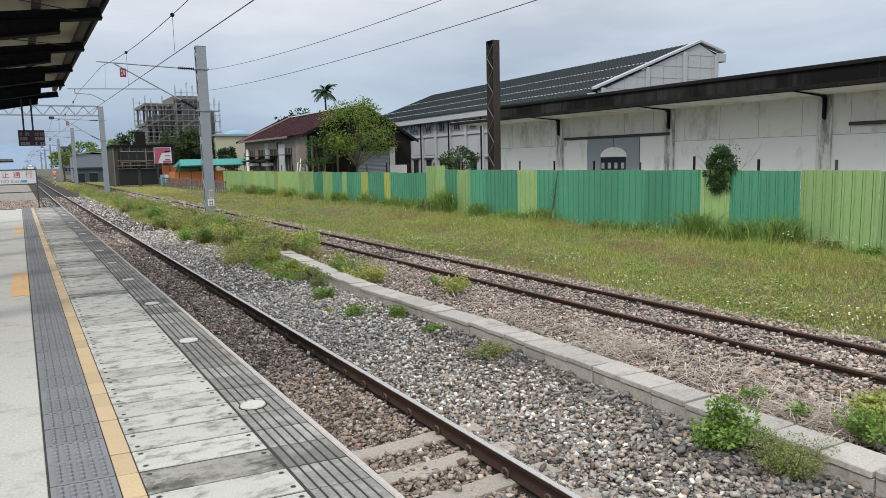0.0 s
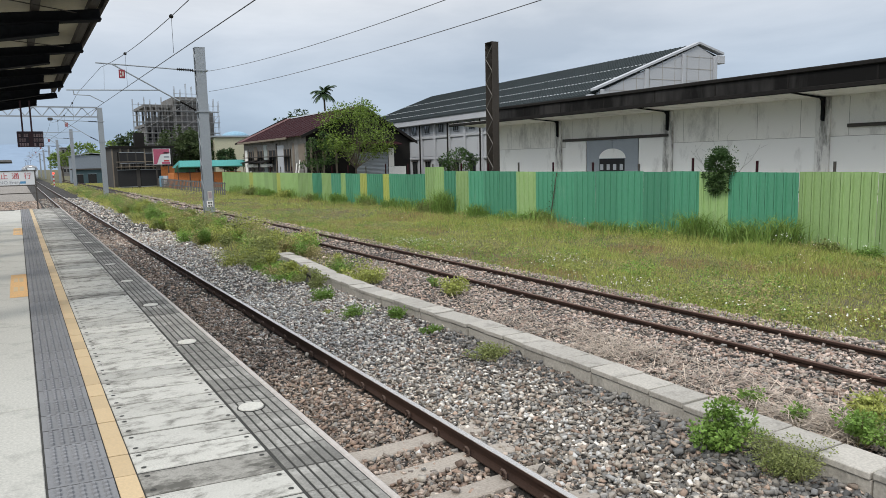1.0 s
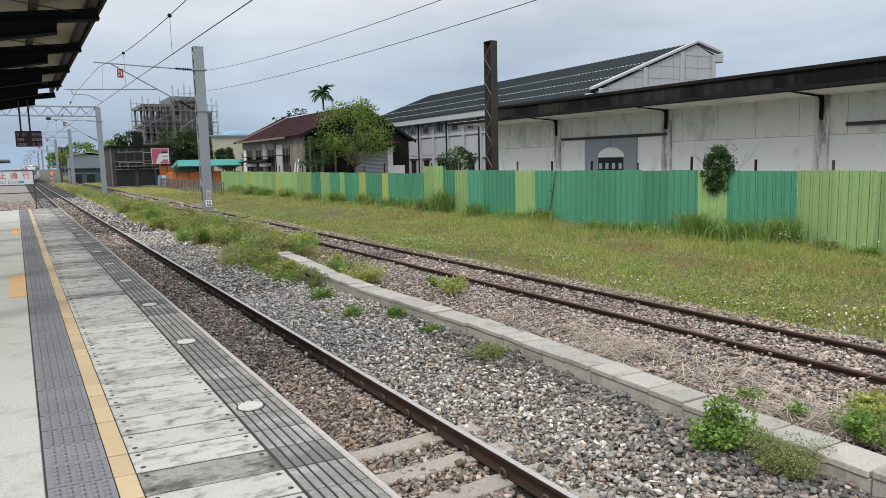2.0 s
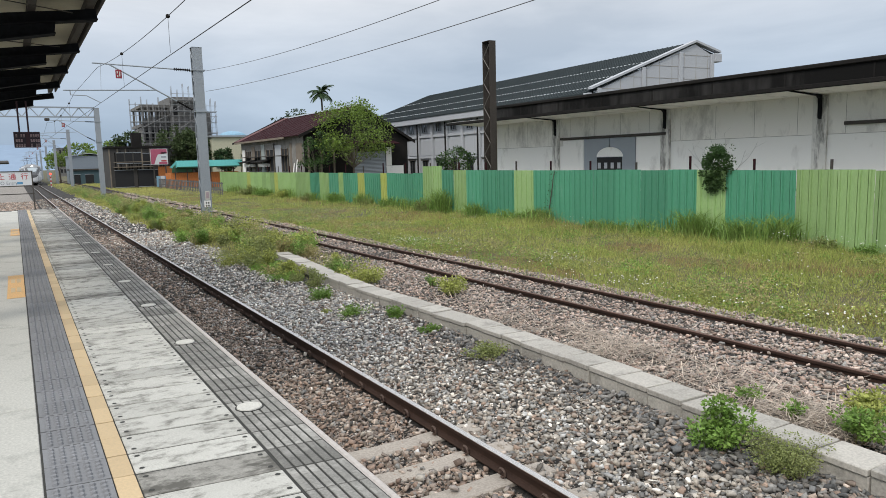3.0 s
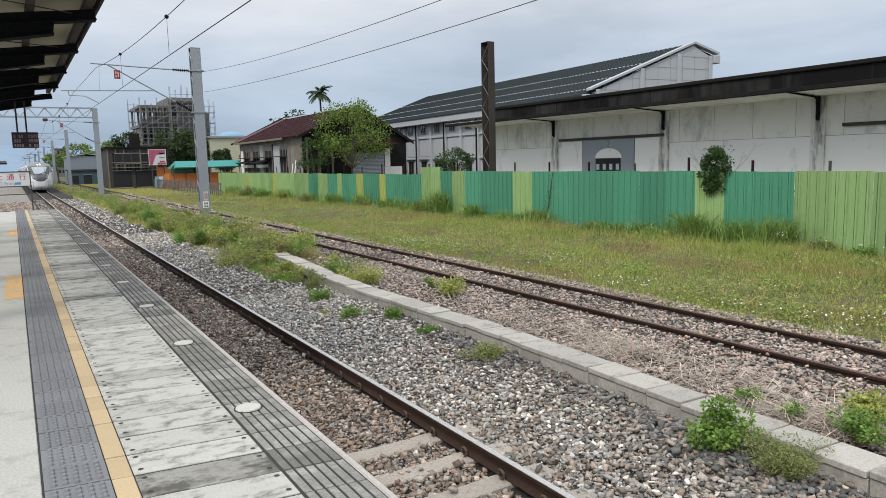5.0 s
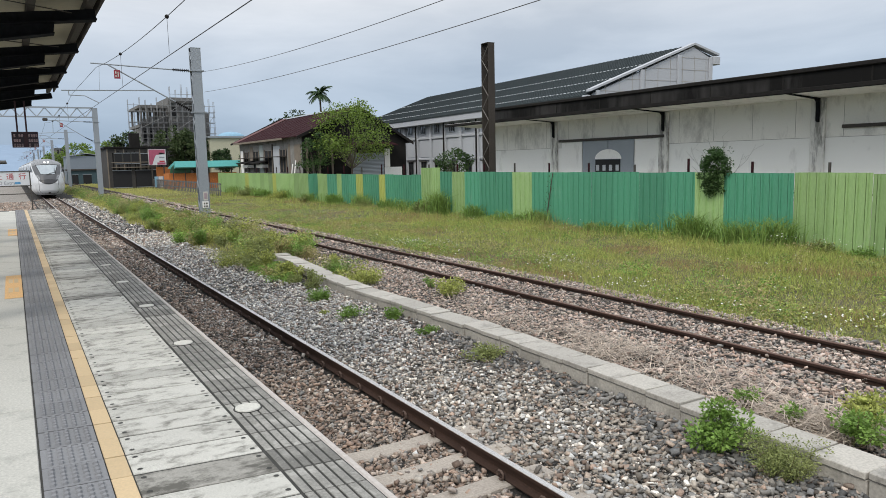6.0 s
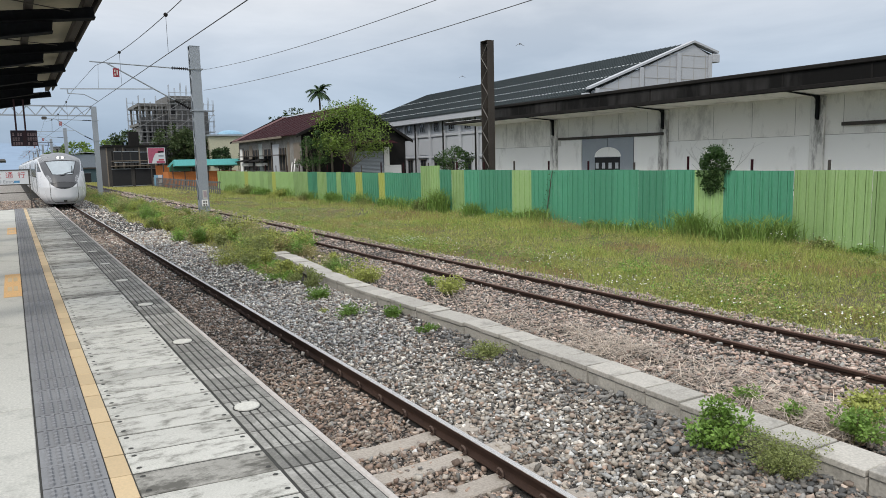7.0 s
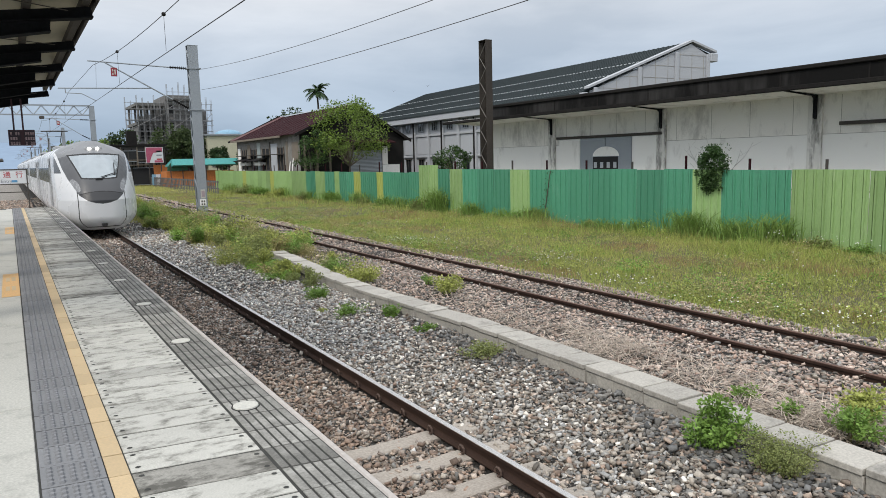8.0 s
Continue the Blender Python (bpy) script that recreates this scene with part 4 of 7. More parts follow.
def build_line():
    for k, y in enumerate(POLES):
        m = catenary_pole(y, POLE_X - (0.45 if k else 0.0), 8.0 if k else 7.75)
        if k == 0:
            board = part("notice_plate", blocks((-0.07, 0.13, -0.24, -0.222, 1.05, 1.45), bevel=0.004), M["cover"], m, "white notice plate with illegible print")
            part("lettering_bar", blocks((-0.04, 0.10, -0.246, -0.241, 1.12, 1.40)), M["tan_print"], board)
            board = part("notice_plate", blocks((-0.13, 0.15, -0.24, -0.222, 0.72, 1.02), bevel=0.004), M["wash"], m, "white number plate with dark bars")
            for i in range(2):
                for j in range(2):
                    part("lettering_bar", blocks((-0.07 + 0.1 * i, -0.01 + 0.1 * i, -0.246, -0.241, 0.75 + 0.13 * j, 0.83 + 0.13 * j)), M["mast"], board)
    # contact wire, messenger and droppers
    pts = [(3.30, -20, 5.0), (3.34, 6, 5.04), (3.35, 20, 5.18), (3.35, 33, 5.29)] + [(2.9, y, 5.3) for y in POLES[1:]]
    wire("contact_wire", pts, 0.009, "thin dark contact wire over the main track", "overhead wire", M["cable"])

    def sag(y):
        ys = [-5.0] + POLES
        for a, b in zip(ys, ys[1:]):
            if a <= y <= b:
                u = (y - a) / (b - a)
                return 6.75 - 3.0 * u * (1 - u)
        return 6.75
    pts = [(3.35 if y < 35 else 2.9, y, sag(y)) for y in [-5 + 1.9 * k for k in range(21)] + [40 + 4 * k for k in range(56)]]
    wire("messenger_wire", pts, 0.009, "dark sagging messenger wire over the main track", "overhead wire", M["cable"])
    for y in (9.0, 17.6, 25.6, 44.0, 52.0, 60.0):
        x = 3.35 if y < 35 else 2.9
        d = wire("dropper", [(x, y, sag(y)), (x, y, 5.2)], 0.005, "thin dropper holding the contact wire", "dropper", M["cable"])
        knob = bmesh.new()
        bmesh.ops.create_uvsphere(knob, u_segments=8, v_segments=6, radius=0.05, matrix=Matrix.Translation((x, y, sag(y))))
        part("clamp", knob, M["black_tin"], d)
    # feeders running past the first pole
    for knots in (((33.0, 6.77), (25.0, 6.22), (19.6, 5.99), (16.7, 5.88), (12.7, 5.79)), ((33.0, 5.88), (22.1, 5.40), (17.6, 5.28), (12.5, 5.20), (10.2, 5.19))):
        c2, c1, c0 = (float(c) for c in np.polyfit([p[0] for p in knots], [p[1] for p in knots], 2))
        pts = [(POLE_X + 0.32, y, c0 + c1 * y + c2 * y * y) for y in [33 - 1.2 * k for k in range(22)] + [7.0]]
        pts += [(POLE_X + 0.32, 7.0 - 4 * k, pts[-1][2] + 0.12 * k) for k in range(1, 6)]
        wire("feeder_wire", pts, 0.008, "thin grey feeder wire tied to the pole", "overhead wire", M["feeder"])
    # portal beam
    y = POLES[1]
    g = base("portal_beam", (0, y, 0), "grey lattice portal beam across the tracks", "portal beam")
    x0, x1 = -6.0, POLE_X - 0.6
    part("chord", blocks((x0, x1, -0.08, 0.08, 7.98, 8.10)), M["galv"], g)
    part("chord", blocks((x0, x1, -0.08, 0.08, 7.15, 7.26)), M["galv"], g)
    n = 20
    for k in range(n):
        bm = bmesh.new()
        a, b = (7.22, 8.02) if k % 2 else (8.02, 7.22)
        tube(bm, (x0 + (x1 - x0) * k / n, 0, a), (x0 + (x1 - x0) * (k + 1) / n, 0, b), 0.04, 4)
        part("web_bar", bm, M["galv"], g)
    part("portal_leg", blocks((x0 - 0.2, x0 + 0.2, -0.2, 0.2, -0.4, 8.1)), M["galv"], g)
    lamp = part("floodlight", blocks((2.7, 3.1, -0.2, 0.2, 6.85, 7.1), bevel=0.05), M["dark_steel"], g)


M["tag"] = material("red_tag_paint", (0.30, 0.035, 0.05), rough=0.5, bump=0)
M["lace"] = material("weathered_lacing", (0.19, 0.18, 0.165), rough=0.8, bump=0, spec=0.2)
M["mast"] = material("rust_brown_steel", (0.070, 0.060, 0.052), (0.040, 0.036, 0.032), rough=0.8, scale=1.2, fine=25, spread=0.5, spec=0.2)
M["cable"] = material("dark_cable", (0.05, 0.05, 0.055), rough=0.6, bump=0)
M["feeder"] = material("grey_stranded_wire", (0.16, 0.16, 0.17), rough=0.5, metal=0.4, bump=0)
M["tan_print"] = material("faded_print", (0.45, 0.36, 0.38), rough=0.7)
build_line()
lattice_mast("lattice_mast", (22.3, 31.8, 0), 0.62, 0.42, 8.75, M["mast"], "tall rust-brown lattice steel mast behind the fence")

# ---- platform canopy ----
def build_canopy():
    c = base("platform_canopy", (0, 0, 0), "open steel platform canopy with beige roof sheets", "canopy")
    y0, y1, fall = 6.5, 24.3, 0.124

    def under(x):
        return 4.55 + fall * x
    raf = bmesh.new()
    prism(raf, [(1.22, under(1.22)), (1.20, under(1.2) + 0.15), (-1.8, under(-1.8) + 0.15), (-1.8, under(-1.8))], "y", -0.05, 0.05)
    prism(raf, [(1.22, under(1.22) - 0.006), (1.22, under(1.22) + 0.012), (-1.8, under(-1.8) + 0.012), (-1.8, under(-1.8) - 0.006)], "y", -0.11, 0.11)
    raf = mesh_of("rafter", raf, M["blackish"])
    haunch = bmesh.new()
    prism(haunch, [(0.68, under(0.68) - 0.008), (0.66, under(0.66) - 0.16), (-1.7, under(-1.7) - 0.30), (-1.7, under(-1.7) - 0.01)], "y", -0.05, 0.05)
    prism(haunch, [(0.67, under(0.66) - 0.165), (0.67, under(0.66) - 0.15), (-1.7, under(-1.7) - 0.29), (-1.7, under(-1.7) - 0.305)], "y", -0.12, 0.12)
    haunch = mesh_of("haunch", haunch, M["blackish"])
    col = mesh_of("column", blocks((-1.65, -1.35, -0.15, 0.15, PLAT - 0.02, under(-1.5) - 0.25), bevel=0.01), M["dark_steel"])
    ys = [11.5 + 3.2 * k for k in range(-1, 5)]
    for y in ys:
        part("rafter", raf, None, c).location = (0, y, 0)
        part("haunch", haunch, None, c).location = (0, y, 0)
        part("column", col, None, c).location = (0, y, 0)
    for k in range(4):
        x = 1.12 - 0.72 * k
        part("purlin", blocks((x - 0.05, x + 0.05, y0, y1, under(x) + 0.16, under(x) + 0.27), (x - 0.052, x - 0.04, y0, y1, under(x) + 0.15, under(x) + 0.16)), M["dark_steel"], c)
    part("roof_sheet", prism(bmesh.new(), [(1.25, under(1.25) + 0.29), (-1.9, under(-1.9) + 0.29), (-1.9, under(-1.9) + 0.32), (1.25, under(1.25) + 0.32)], "y", y0, y1), M["beige"], c, "beige ribbed underside of the roof sheets")
    part("eave_trim", blocks((1.25, 1.29, y0, y1, under(1.25) + 0.17, under(1.25) + 0.34), bevel=0.008), M["dark_steel"], c)
    for y in ys[:-1]:
        bm = bmesh.new()
        tube(bm, (0.9, y + 0.1, under(0.9) + 0.1), (-1.5, y + 3.1, under(-1.5) + 0.1), 0.008, 5)
        part("tie_rod", bm, M["dark_steel"], c)
        bm = bmesh.new()
        tube(bm, (0.9, y + 3.1, under(0.9) + 0.1), (-1.5, y + 0.1, under(-1.5) + 0.1), 0.008, 5)
        part("tie_rod", bm, M["dark_steel"], c)


def words(text, size, mat, parent, at, name="lettering", turn=(90, 0, 0)):
    cu = bpy.data.curves.new(name, "FONT")
    cu.body, cu.size, cu.extrude, cu.align_x, cu.align_y = text, size, 0.002, "CENTER", "CENTER"
    ob = new(name, cu)
    cu.materials.append(mat)
    ob.parent = parent
    ob.location, ob.rotation_euler = at, [radians(a) for a in turn]
    return ob


def build_signs():
    # hanging display
    d = base("display_board", (0.40, 23.0, 3.43), "hanging dark red train display board with pale characters", "display board")
    part("case", blocks((-0.32, 0.32, -0.07, 0.07, -0.215, 0.215), bevel=0.01), M["maroon"], d)
    part("screen", blocks((-0.30, -0.03, -0.076, -0.071, -0.195, 0.195), (0.06, 0.30, -0.076, -0.071, -0.195, 0.195)), M["screen_dark"], d)
    for i, x in enumerate((-0.275, -0.215, -0.155, -0.095, 0.08, 0.14, 0.20, 0.255)):
        for j, z in enumerate((0.10, -0.03, -0.16)):
            if (i * 3 + j) % 7 != 3:
                part("lettering_bar", blocks((x, x + 0.044, -0.081, -0.077, z - 0.03, z - 0.014), (x, x + 0.044, -0.081, -0.077, z + 0.002, z + 0.016), (x, x + 0.044, -0.081, -0.077, z + 0.030, z + 0.044)), M["led"], d)
    for x in (-0.17, 0.05):
        part("hanger", blocks((x - 0.022, x + 0.022, -0.022, 0.022, 0.215, 1.06)), M["maroon"], d)
    # barrier with notice at the platform end
    b = base("barrier_sign", (-0.15, 32.9, PLAT), "white no-entry notice on a dark barrier at the platform end", "barrier sign")
    part("board", blocks((-1.05, 0.78, -0.012, 0.012, 0.99, 1.53), bevel=0.004), M["board"], b, "white notice board")
    part("frame_bar", blocks((-1.08, 0.80, -0.03, 0.03, 1.53, 1.565)), M["dark_steel"], b)
    for z in (0.965, 0.65):
        part("frame_bar", blocks((-1.08, 0.80, -0.02, 0.02, z - 0.018, z + 0.018)), M["dark_steel"], b)
    for x in (-1.06, 0.76):
        part("post", blocks((x - 0.022, x + 0.022, -0.022, 0.022, 0, 1.565)), M["dark_steel"], b)
        part("foot", blocks((x - 0.06, x + 0.06, -0.06, 0.06, 0, 0.012)), M["dark_steel"], b)
    for text, x in (("禁", -0.72), ("止", -0.31), ("通", 0.08), ("行", 0.50)):
        words(text, 0.27, M["red_ink"], b, (x, -0.016, 1.33))
    words("NO Entry", 0.18, M["grey_ink"], b, (-0.12, -0.016, 1.09))
    part("printed_mark", blocks((0.22, 0.42, -0.015, -0.0125, 1.04, 1.13)), M["blue_ink"], b)


M["beige"] = material("beige_roof_sheet", (0.40, 0.37, 0.26), (0.33, 0.30, 0.215), rough=0.6, scale=0.6, fine=14, spread=0.3)
M["maroon"] = material("dark_maroon_case", (0.055, 0.02, 0.03), rough=0.5, bump=0)
M["screen_dark"] = material("dark_display_face", (0.03, 0.018, 0.03), rough=0.4, bump=0)
M["led"] = material("pale_red_characters", (0.55, 0.40, 0.42), rough=0.6, bump=0)
M["board"] = material("white_board", (0.72, 0.74, 0.76), rough=0.4, bump=0, spread=0.06)
M["red_ink"] = material("red_sign_ink", (0.48, 0.05, 0.06), rough=0.6, bump=0)
M["grey_ink"] = material("grey_sign_ink", (0.30, 0.32, 0.36), rough=0.6, bump=0)
M["blue_ink"] = material("blue_sign_ink", (0.10, 0.30, 0.52), rough=0.6, bump=0)
build_canopy()
build_signs()

# ---- train ----
M["white_paint"] = material("glossy_white_coachwork", (0.66, 0.67, 0.685), (0.63, 0.64, 0.655), rough=0.30, scale=0.3, fine=1.0, spread=0.03, bump=0)
M["charcoal"] = material("charcoal_front_paint", (0.082, 0.084, 0.09), (0.074, 0.076, 0.082), rough=0.42, scale=0.5, fine=5, spread=0.06, bump=0)
M["hatch"] = material("dark_nose_hatch", (0.040, 0.041, 0.045), (0.036, 0.037, 0.040), rough=0.4, scale=0.5, fine=5, spread=0.06, bump=0)
# pale part-metal colour carries the sky's reflection on the windscreen glass
M["screen"] = material("sky_pale_windscreen", (0.40, 0.44, 0.46), (0.36, 0.40, 0.42), rough=0.12, metal=0.45, scale=0.3, fine=4, spread=0.1, bump=0)
M["coach_glass"] = material("tinted_coach_window", (0.05, 0.054, 0.06), (0.04, 0.044, 0.05), rough=0.2, scale=0.5, fine=2, spread=0.2, bump=0)
M["coach_roof"] = material("silver_grey_roof", (0.42, 0.43, 0.44), rough=0.4, scale=0.6, fine=6, spread=0.15, bump=0)
M["brow"] = material("silver_brow_paint", (0.22, 0.224, 0.23), (0.205, 0.209, 0.215), rough=0.35, metal=0.3, scale=0.4, fine=2, spread=0.05, bump=0)
M["rubber"] = material("black_rubber", (0.018, 0.018, 0.019), rough=0.7, bump=0)
M["under"] = material("grimy_underframe", (0.03, 0.028, 0.027), (0.045, 0.04, 0.036), rough=0.8)
M["lamp_on"] = material("lit_headlamp", (1.0, 0.97, 0.90), (1.0, 0.97, 0.90), rough=0.3, bump=0, spread=0.02, emit=7.0)
M["lamp_off"] = material("headlamp_cluster", (0.34, 0.345, 0.35), (0.20, 0.205, 0.21), rough=0.25, metal=0.3, scale=5, fine=8, spread=0.3, bump=0)
HALF = 1.385
COACH = 21.0


def half_width(z):
    if z < 1.0:
        return HALF - 0.36 * ((1.0 - z) / 0.75) ** 2.4
    if z > 2.3:
        return HALF * (1 - 0.10 * ((z - 2.3) / 1.0) ** 2) if z < 3.0 else HALF * max(0.02, 0.951 - 0.0 - 0.80 * ((z - 3.0) / 0.66) ** 2.2)
    return HALF


def nose(u, z):
    """Depth of the front behind its tip, u across from -1 to 1."""
    if z < 1.35:
        f = 0.35 * max(0, (0.75 - z) / 0.5) ** 2
    else:
        f = 0.52 * (z - 1.35) + 0.36 * max(0, z - 1.6) ** 1.7 + 1.3 * max(0, z - 3.05) ** 1.6
    return f + 1.75 * abs(u) ** 3.2


def split_mesh(name, faces, verts, mat, parent, label=""):
    used = sorted({i for f in faces for i in f})
    at = {i: k for k, i in enumerate(used)}
    me = bpy.data.meshes.new(name)
    me.from_pydata([verts[i] for i in used], [], [[at[i] for i in f] for f in faces])
    me.materials.append(mat)
    me.shade_smooth()
    return part(name, me, None, parent, label)


def build_train():
    t = base("train", (TRACK, 215, 0), "white passenger train with a charcoal front and lit headlights", "train")
    nu, nz = 320, 320
    zs = [0.25 + (3.62 - 0.25) * k / nz for k in range(nz + 1)]
    us = [math.sin(math.pi / 2 * (2 * k / nu - 1)) * 0.35 + (2 * k / nu - 1) * 0.65 for k in range(nu + 1)]
    verts = [(u * half_width(z), nose(u, z), z) for z in zs for u in us]
    n = nu + 1

    def low(x):
        return float(np.interp(abs(x), (0, 0.25, 0.5, 0.74, 0.88, 1.02, 1.14, 1.23, 1.32), (1.22, 1.255, 1.345, 1.54, 1.83, 2.13, 2.52, 3.05, 3.5)))

    sets = {"body": [], "front_mask": [], "windscreen": [], "screen_frame": [], "nose_hatch": [], "seam": [], "front_brow": [], "marker_light": [], "cab_window": []}
    for j in range(nz):
        for i in range(nu):
            f = (j * n + i, j * n + i + 1, (j + 1) * n + i + 1, (j + 1) * n + i)
            x = sum(verts[k][0] for k in f) / 4
            z = (zs[j] + zs[j + 1]) / 2
            wide = 0.58 + 0.36 * (z - 2.18)
            top, bottom = 3.04 - 0.05 * x * x, 2.20 - 0.04 * math.cos(x * 2)
            bump_w = 0.80 - 0.25 * max(0, (0.75 - z) / 0.4) ** 2
            seam = abs(abs(x) - bump_w) < 0.014 and 0.36 < z < low(x) or (z < 0.40 and abs(z - 0.36) < 0.018 and abs(x) < 0.58)
            key = "body"
            if z > low(x) and max(verts[k][1] for k in f) < 4.6:
                key = "front_mask" if z < 3.12 - 0.12 * x * x else "front_brow"
                if bottom < z < top and abs(x) < wide:
                    key = "windscreen"
                elif bottom - 0.05 < z < top + 0.05 and abs(x) < wide + 0.05:
                    key = "screen_frame"
                elif ((abs(x) - 0.82 - 0.30 * (z - 1.90)) / 0.125) ** 2 + ((z - 1.90) / 0.24) ** 2 < 1:
                    key = "marker_light"
                elif z < 1.69 - 0.20 * x * x:
                    key = "nose_hatch"
                    if z > 1.665 - 0.20 * x * x:
                        key = "seam"
            elif seam:
                key = "seam"
            elif abs(x) > 1.19 and 2.36 < z < low(x) - 0.07 and z < 2.40 + 5.0 * (abs(x) - 1.19):
                key = "cab_window"
            sets[key].append(f)
    # flanks and roof of the leading coach, from the nose outline back
    rear = len(verts)
    for z in zs:
        for s in (-1, 1):
            verts.append((s * half_width(z), COACH - 0.3, z))
    for j in range(nz):
        a, b = j * n, (j + 1) * n
        sets["body"].append((rear + 2 * j, a, b, rear + 2 * j + 2))
        sets["body"].append((a + nu, rear + 2 * j + 1, rear + 2 * j + 3, b + nu))
    top = nz * n
    sets["body"].append(tuple(range(top, top + n)) + (rear + 2 * nz + 1, rear + 2 * nz))
    sets["body"].append(tuple(rear + 2 * j for j in range(nz + 1)) + tuple(rear + 2 * j + 1 for j in range(nz, -1, -1)))
    looks = {"body": ("white_paint", "glossy white leading coach shell"), "front_mask": ("charcoal", "charcoal front panel"), "windscreen": ("screen", "windscreen with the sky's pale reflection put into its colour"),
             "screen_frame": ("rubber", "black windscreen surround"), "nose_hatch": ("hatch", "darker lower nose hatch"), "seam": ("rubber", ""), "front_brow": ("brow", "silver-grey brow above the windscreen"), "marker_light": ("lamp_off", "unlit clear lamp clusters"), "cab_window": ("coach_glass", "dark wedge-shaped cab windows")}
    for key, faces in sets.items():
        split_mesh("coach_shell" if key == "body" else key, faces, verts, M[looks[key][0]], t, looks[key][1])

    def on_front(x, z, out=0.0):
        return Vector((x, nose(x / half_width(z), z) - out, z))
    # lamps
    for s in (-1, 1):
        lens = bmesh.new()
        bmesh.ops.create_uvsphere(lens, u_segments=14, v_segments=8, radius=0.075, matrix=Matrix.Translation(on_front(s * 0.14, 3.27, 0.0)))
        part("headlight", lens, M["lamp_on"], t, "lit white headlight", True)
    part("lamp_housing", blocks((-0.30, 0.30, nose(0, 3.27) - 0.02, nose(0, 3.27) + 0.3, 3.19, 3.36), bevel=0.03), M["coach_roof"], t)
    part("coupler_hatch", blocks((-0.09, 0.09, -0.03, 0.2, 0.40, 0.50), bevel=0.01), M["rubber"], t)
    wiper = bmesh.new()
    for a, b in (((-0.02, 2.14), (0.62, 2.30)), ((0.05, 2.20), (0.55, 2.34)), ((0.55, 2.26), (0.60, 2.72)), ((0.60, 2.30), (0.66, 2.5))):
        tube(wiper, on_front(*a, 0.05), on_front(*b, 0.05), 0.012, 5)
    part("wiper", wiper, M["rubber"], t)
    part("wiper_base", blocks((-0.14, 0.10, nose(0, 2.13) - 0.06, nose(0, 2.13) + 0.05, 2.09, 2.17), bevel=0.01), M["rubber"], t)
    # cab side windows and door
    for s in (-1, 1):
        part("door_seam", blocks((s * 1.387 - 0.004, s * 1.387 + 0.004, 5.0, 5.03, 0.9, 3.0), (s * 1.387 - 0.004, s * 1.387 + 0.004, 5.4, 5.43, 0.9, 3.0)), M["rubber"], t)
    # following coaches share one shell
    ring = [(half_width(z), z) for z in [0.45 + (3.62 - 0.45) * k / 24 for k in range(25)]]
    outline = [(-x, z) for x, z in ring] + [(x, z) for x, z in reversed(ring)]
    shell = mesh_of("coach_shell", prism(bmesh.new(), outline, "y", 0.0, COACH - 0.6), M["white_paint"], False)
    pane = mesh_of("coach_window", bevelled(blocks((-0.012, 0.012, 0, 1.75, 1.93, 2.58)), 0.008), M["coach_glass"])
    door = mesh_of("door", bevelled(blocks((-0.010, 0.010, 0, 1.05, 0.95, 2.95)), 0.008), M["coach_roof"])
    dpane = mesh_of("door_pane", blocks((-0.016, 0.016, 0.3, 0.75, 1.9, 2.7)), M["coach_glass"])
    skirt = mesh_of("underframe", blocks((-1.05, 1.05, 2.2, COACH - 1.8, 0.22, 0.46), (-0.9, 0.9, 6, COACH - 6, 0.12, 0.24)), M["under"])
    unit = mesh_of("roof_unit", bevelled(blocks((-0.70, 0.70, 0, 3.6, 3.50, 3.70)), 0.05), M["coach_roof"])
    bogie = mesh_of("bogie", blocks((-0.95, -0.80, 0, 2.9, 0.30, 0.55), (0.80, 0.95, 0, 2.9, 0.30, 0.55), (-0.8, 0.8, 1.2, 1.7, 0.35, 0.55)), M["under"])
    wheel = bmesh.new()
    bmesh.ops.create_cone(wheel, cap_ends=True, segments=24, radius1=0.43, radius2=0.43, depth=0.11, matrix=Matrix.Rotation(math.pi / 2, 4, "Y"))
    wheel = mesh_of("wheel", wheel, M["under"])
    for c in range(6):
        y = c * COACH
        if c:
            part("coach_shell", shell, None, t).location = (0, y + 0.1, 0)
            part("gangway", blocks((-1.1, 1.1, y - 0.35, y + 0.12, 0.6, 3.4)), M["rubber"], t, "black gangway bellows")
        part("underframe", skirt, None, t).location = (0, y, 0)
        for k in ((0.62,) if c == 0 else (0.35, 0.62)):
            part("roof_unit", unit, None, t).location = (0, y + COACH * k, 0)
        for yb in (2.6, COACH - 5.5):
            part("bogie", bogie, None, t).location = (0, y + yb, 0)
            for s in (-1, 1):
                for dy in (0.35, 2.5):
                    part("wheel", wheel, None, t).location = (s * 0.57, y + yb + dy, 0.432)
        for s in (-1, 1):
            first = 7.0 if c == 0 else 2.6
            k = 0
            while first + 1.9 * k < COACH - 3.6:
                part("coach_window", pane, None, t).location = (s * 1.385, y + first + 1.9 * k, 0)
                k += 1
            for yd in ((5.6,) if c == 0 else (0.9,)) + (COACH - 2.0,):
                part("door", door, None, t).location = (s * 1.387, y + yd, 0)
                part("door_pane", dpane, None, t).location = (s * 1.387, y + yd, 0)
        if c in (1, 3):
            bm = bmesh.new()
            py = y + 5.0
            for s in (-1, 1):
                tube(bm, (s * 0.5, py, 3.66), (s * 0.35, py + 1.1, 4.35), 0.03, 6)
                tube(bm, (s * 0.35, py + 1.1, 4.35), (s * 0.45, py + 0.2, 5.0), 0.025, 6)
            tube(bm, (-0.8, py + 0.2, 5.02), (0.8, py + 0.2, 5.02), 0.03, 6)
            tube(bm, (-0.8, py + 0.5, 5.02), (0.8, py + 0.5, 5.02), 0.03, 6)
            part("pantograph", bm, M["under"], t, "raised dark pantograph")
    return t


TRAIN = build_train()

# ---- scattered stuff: stones, grass, weeds ----
RNG = np.random.default_rng(7)


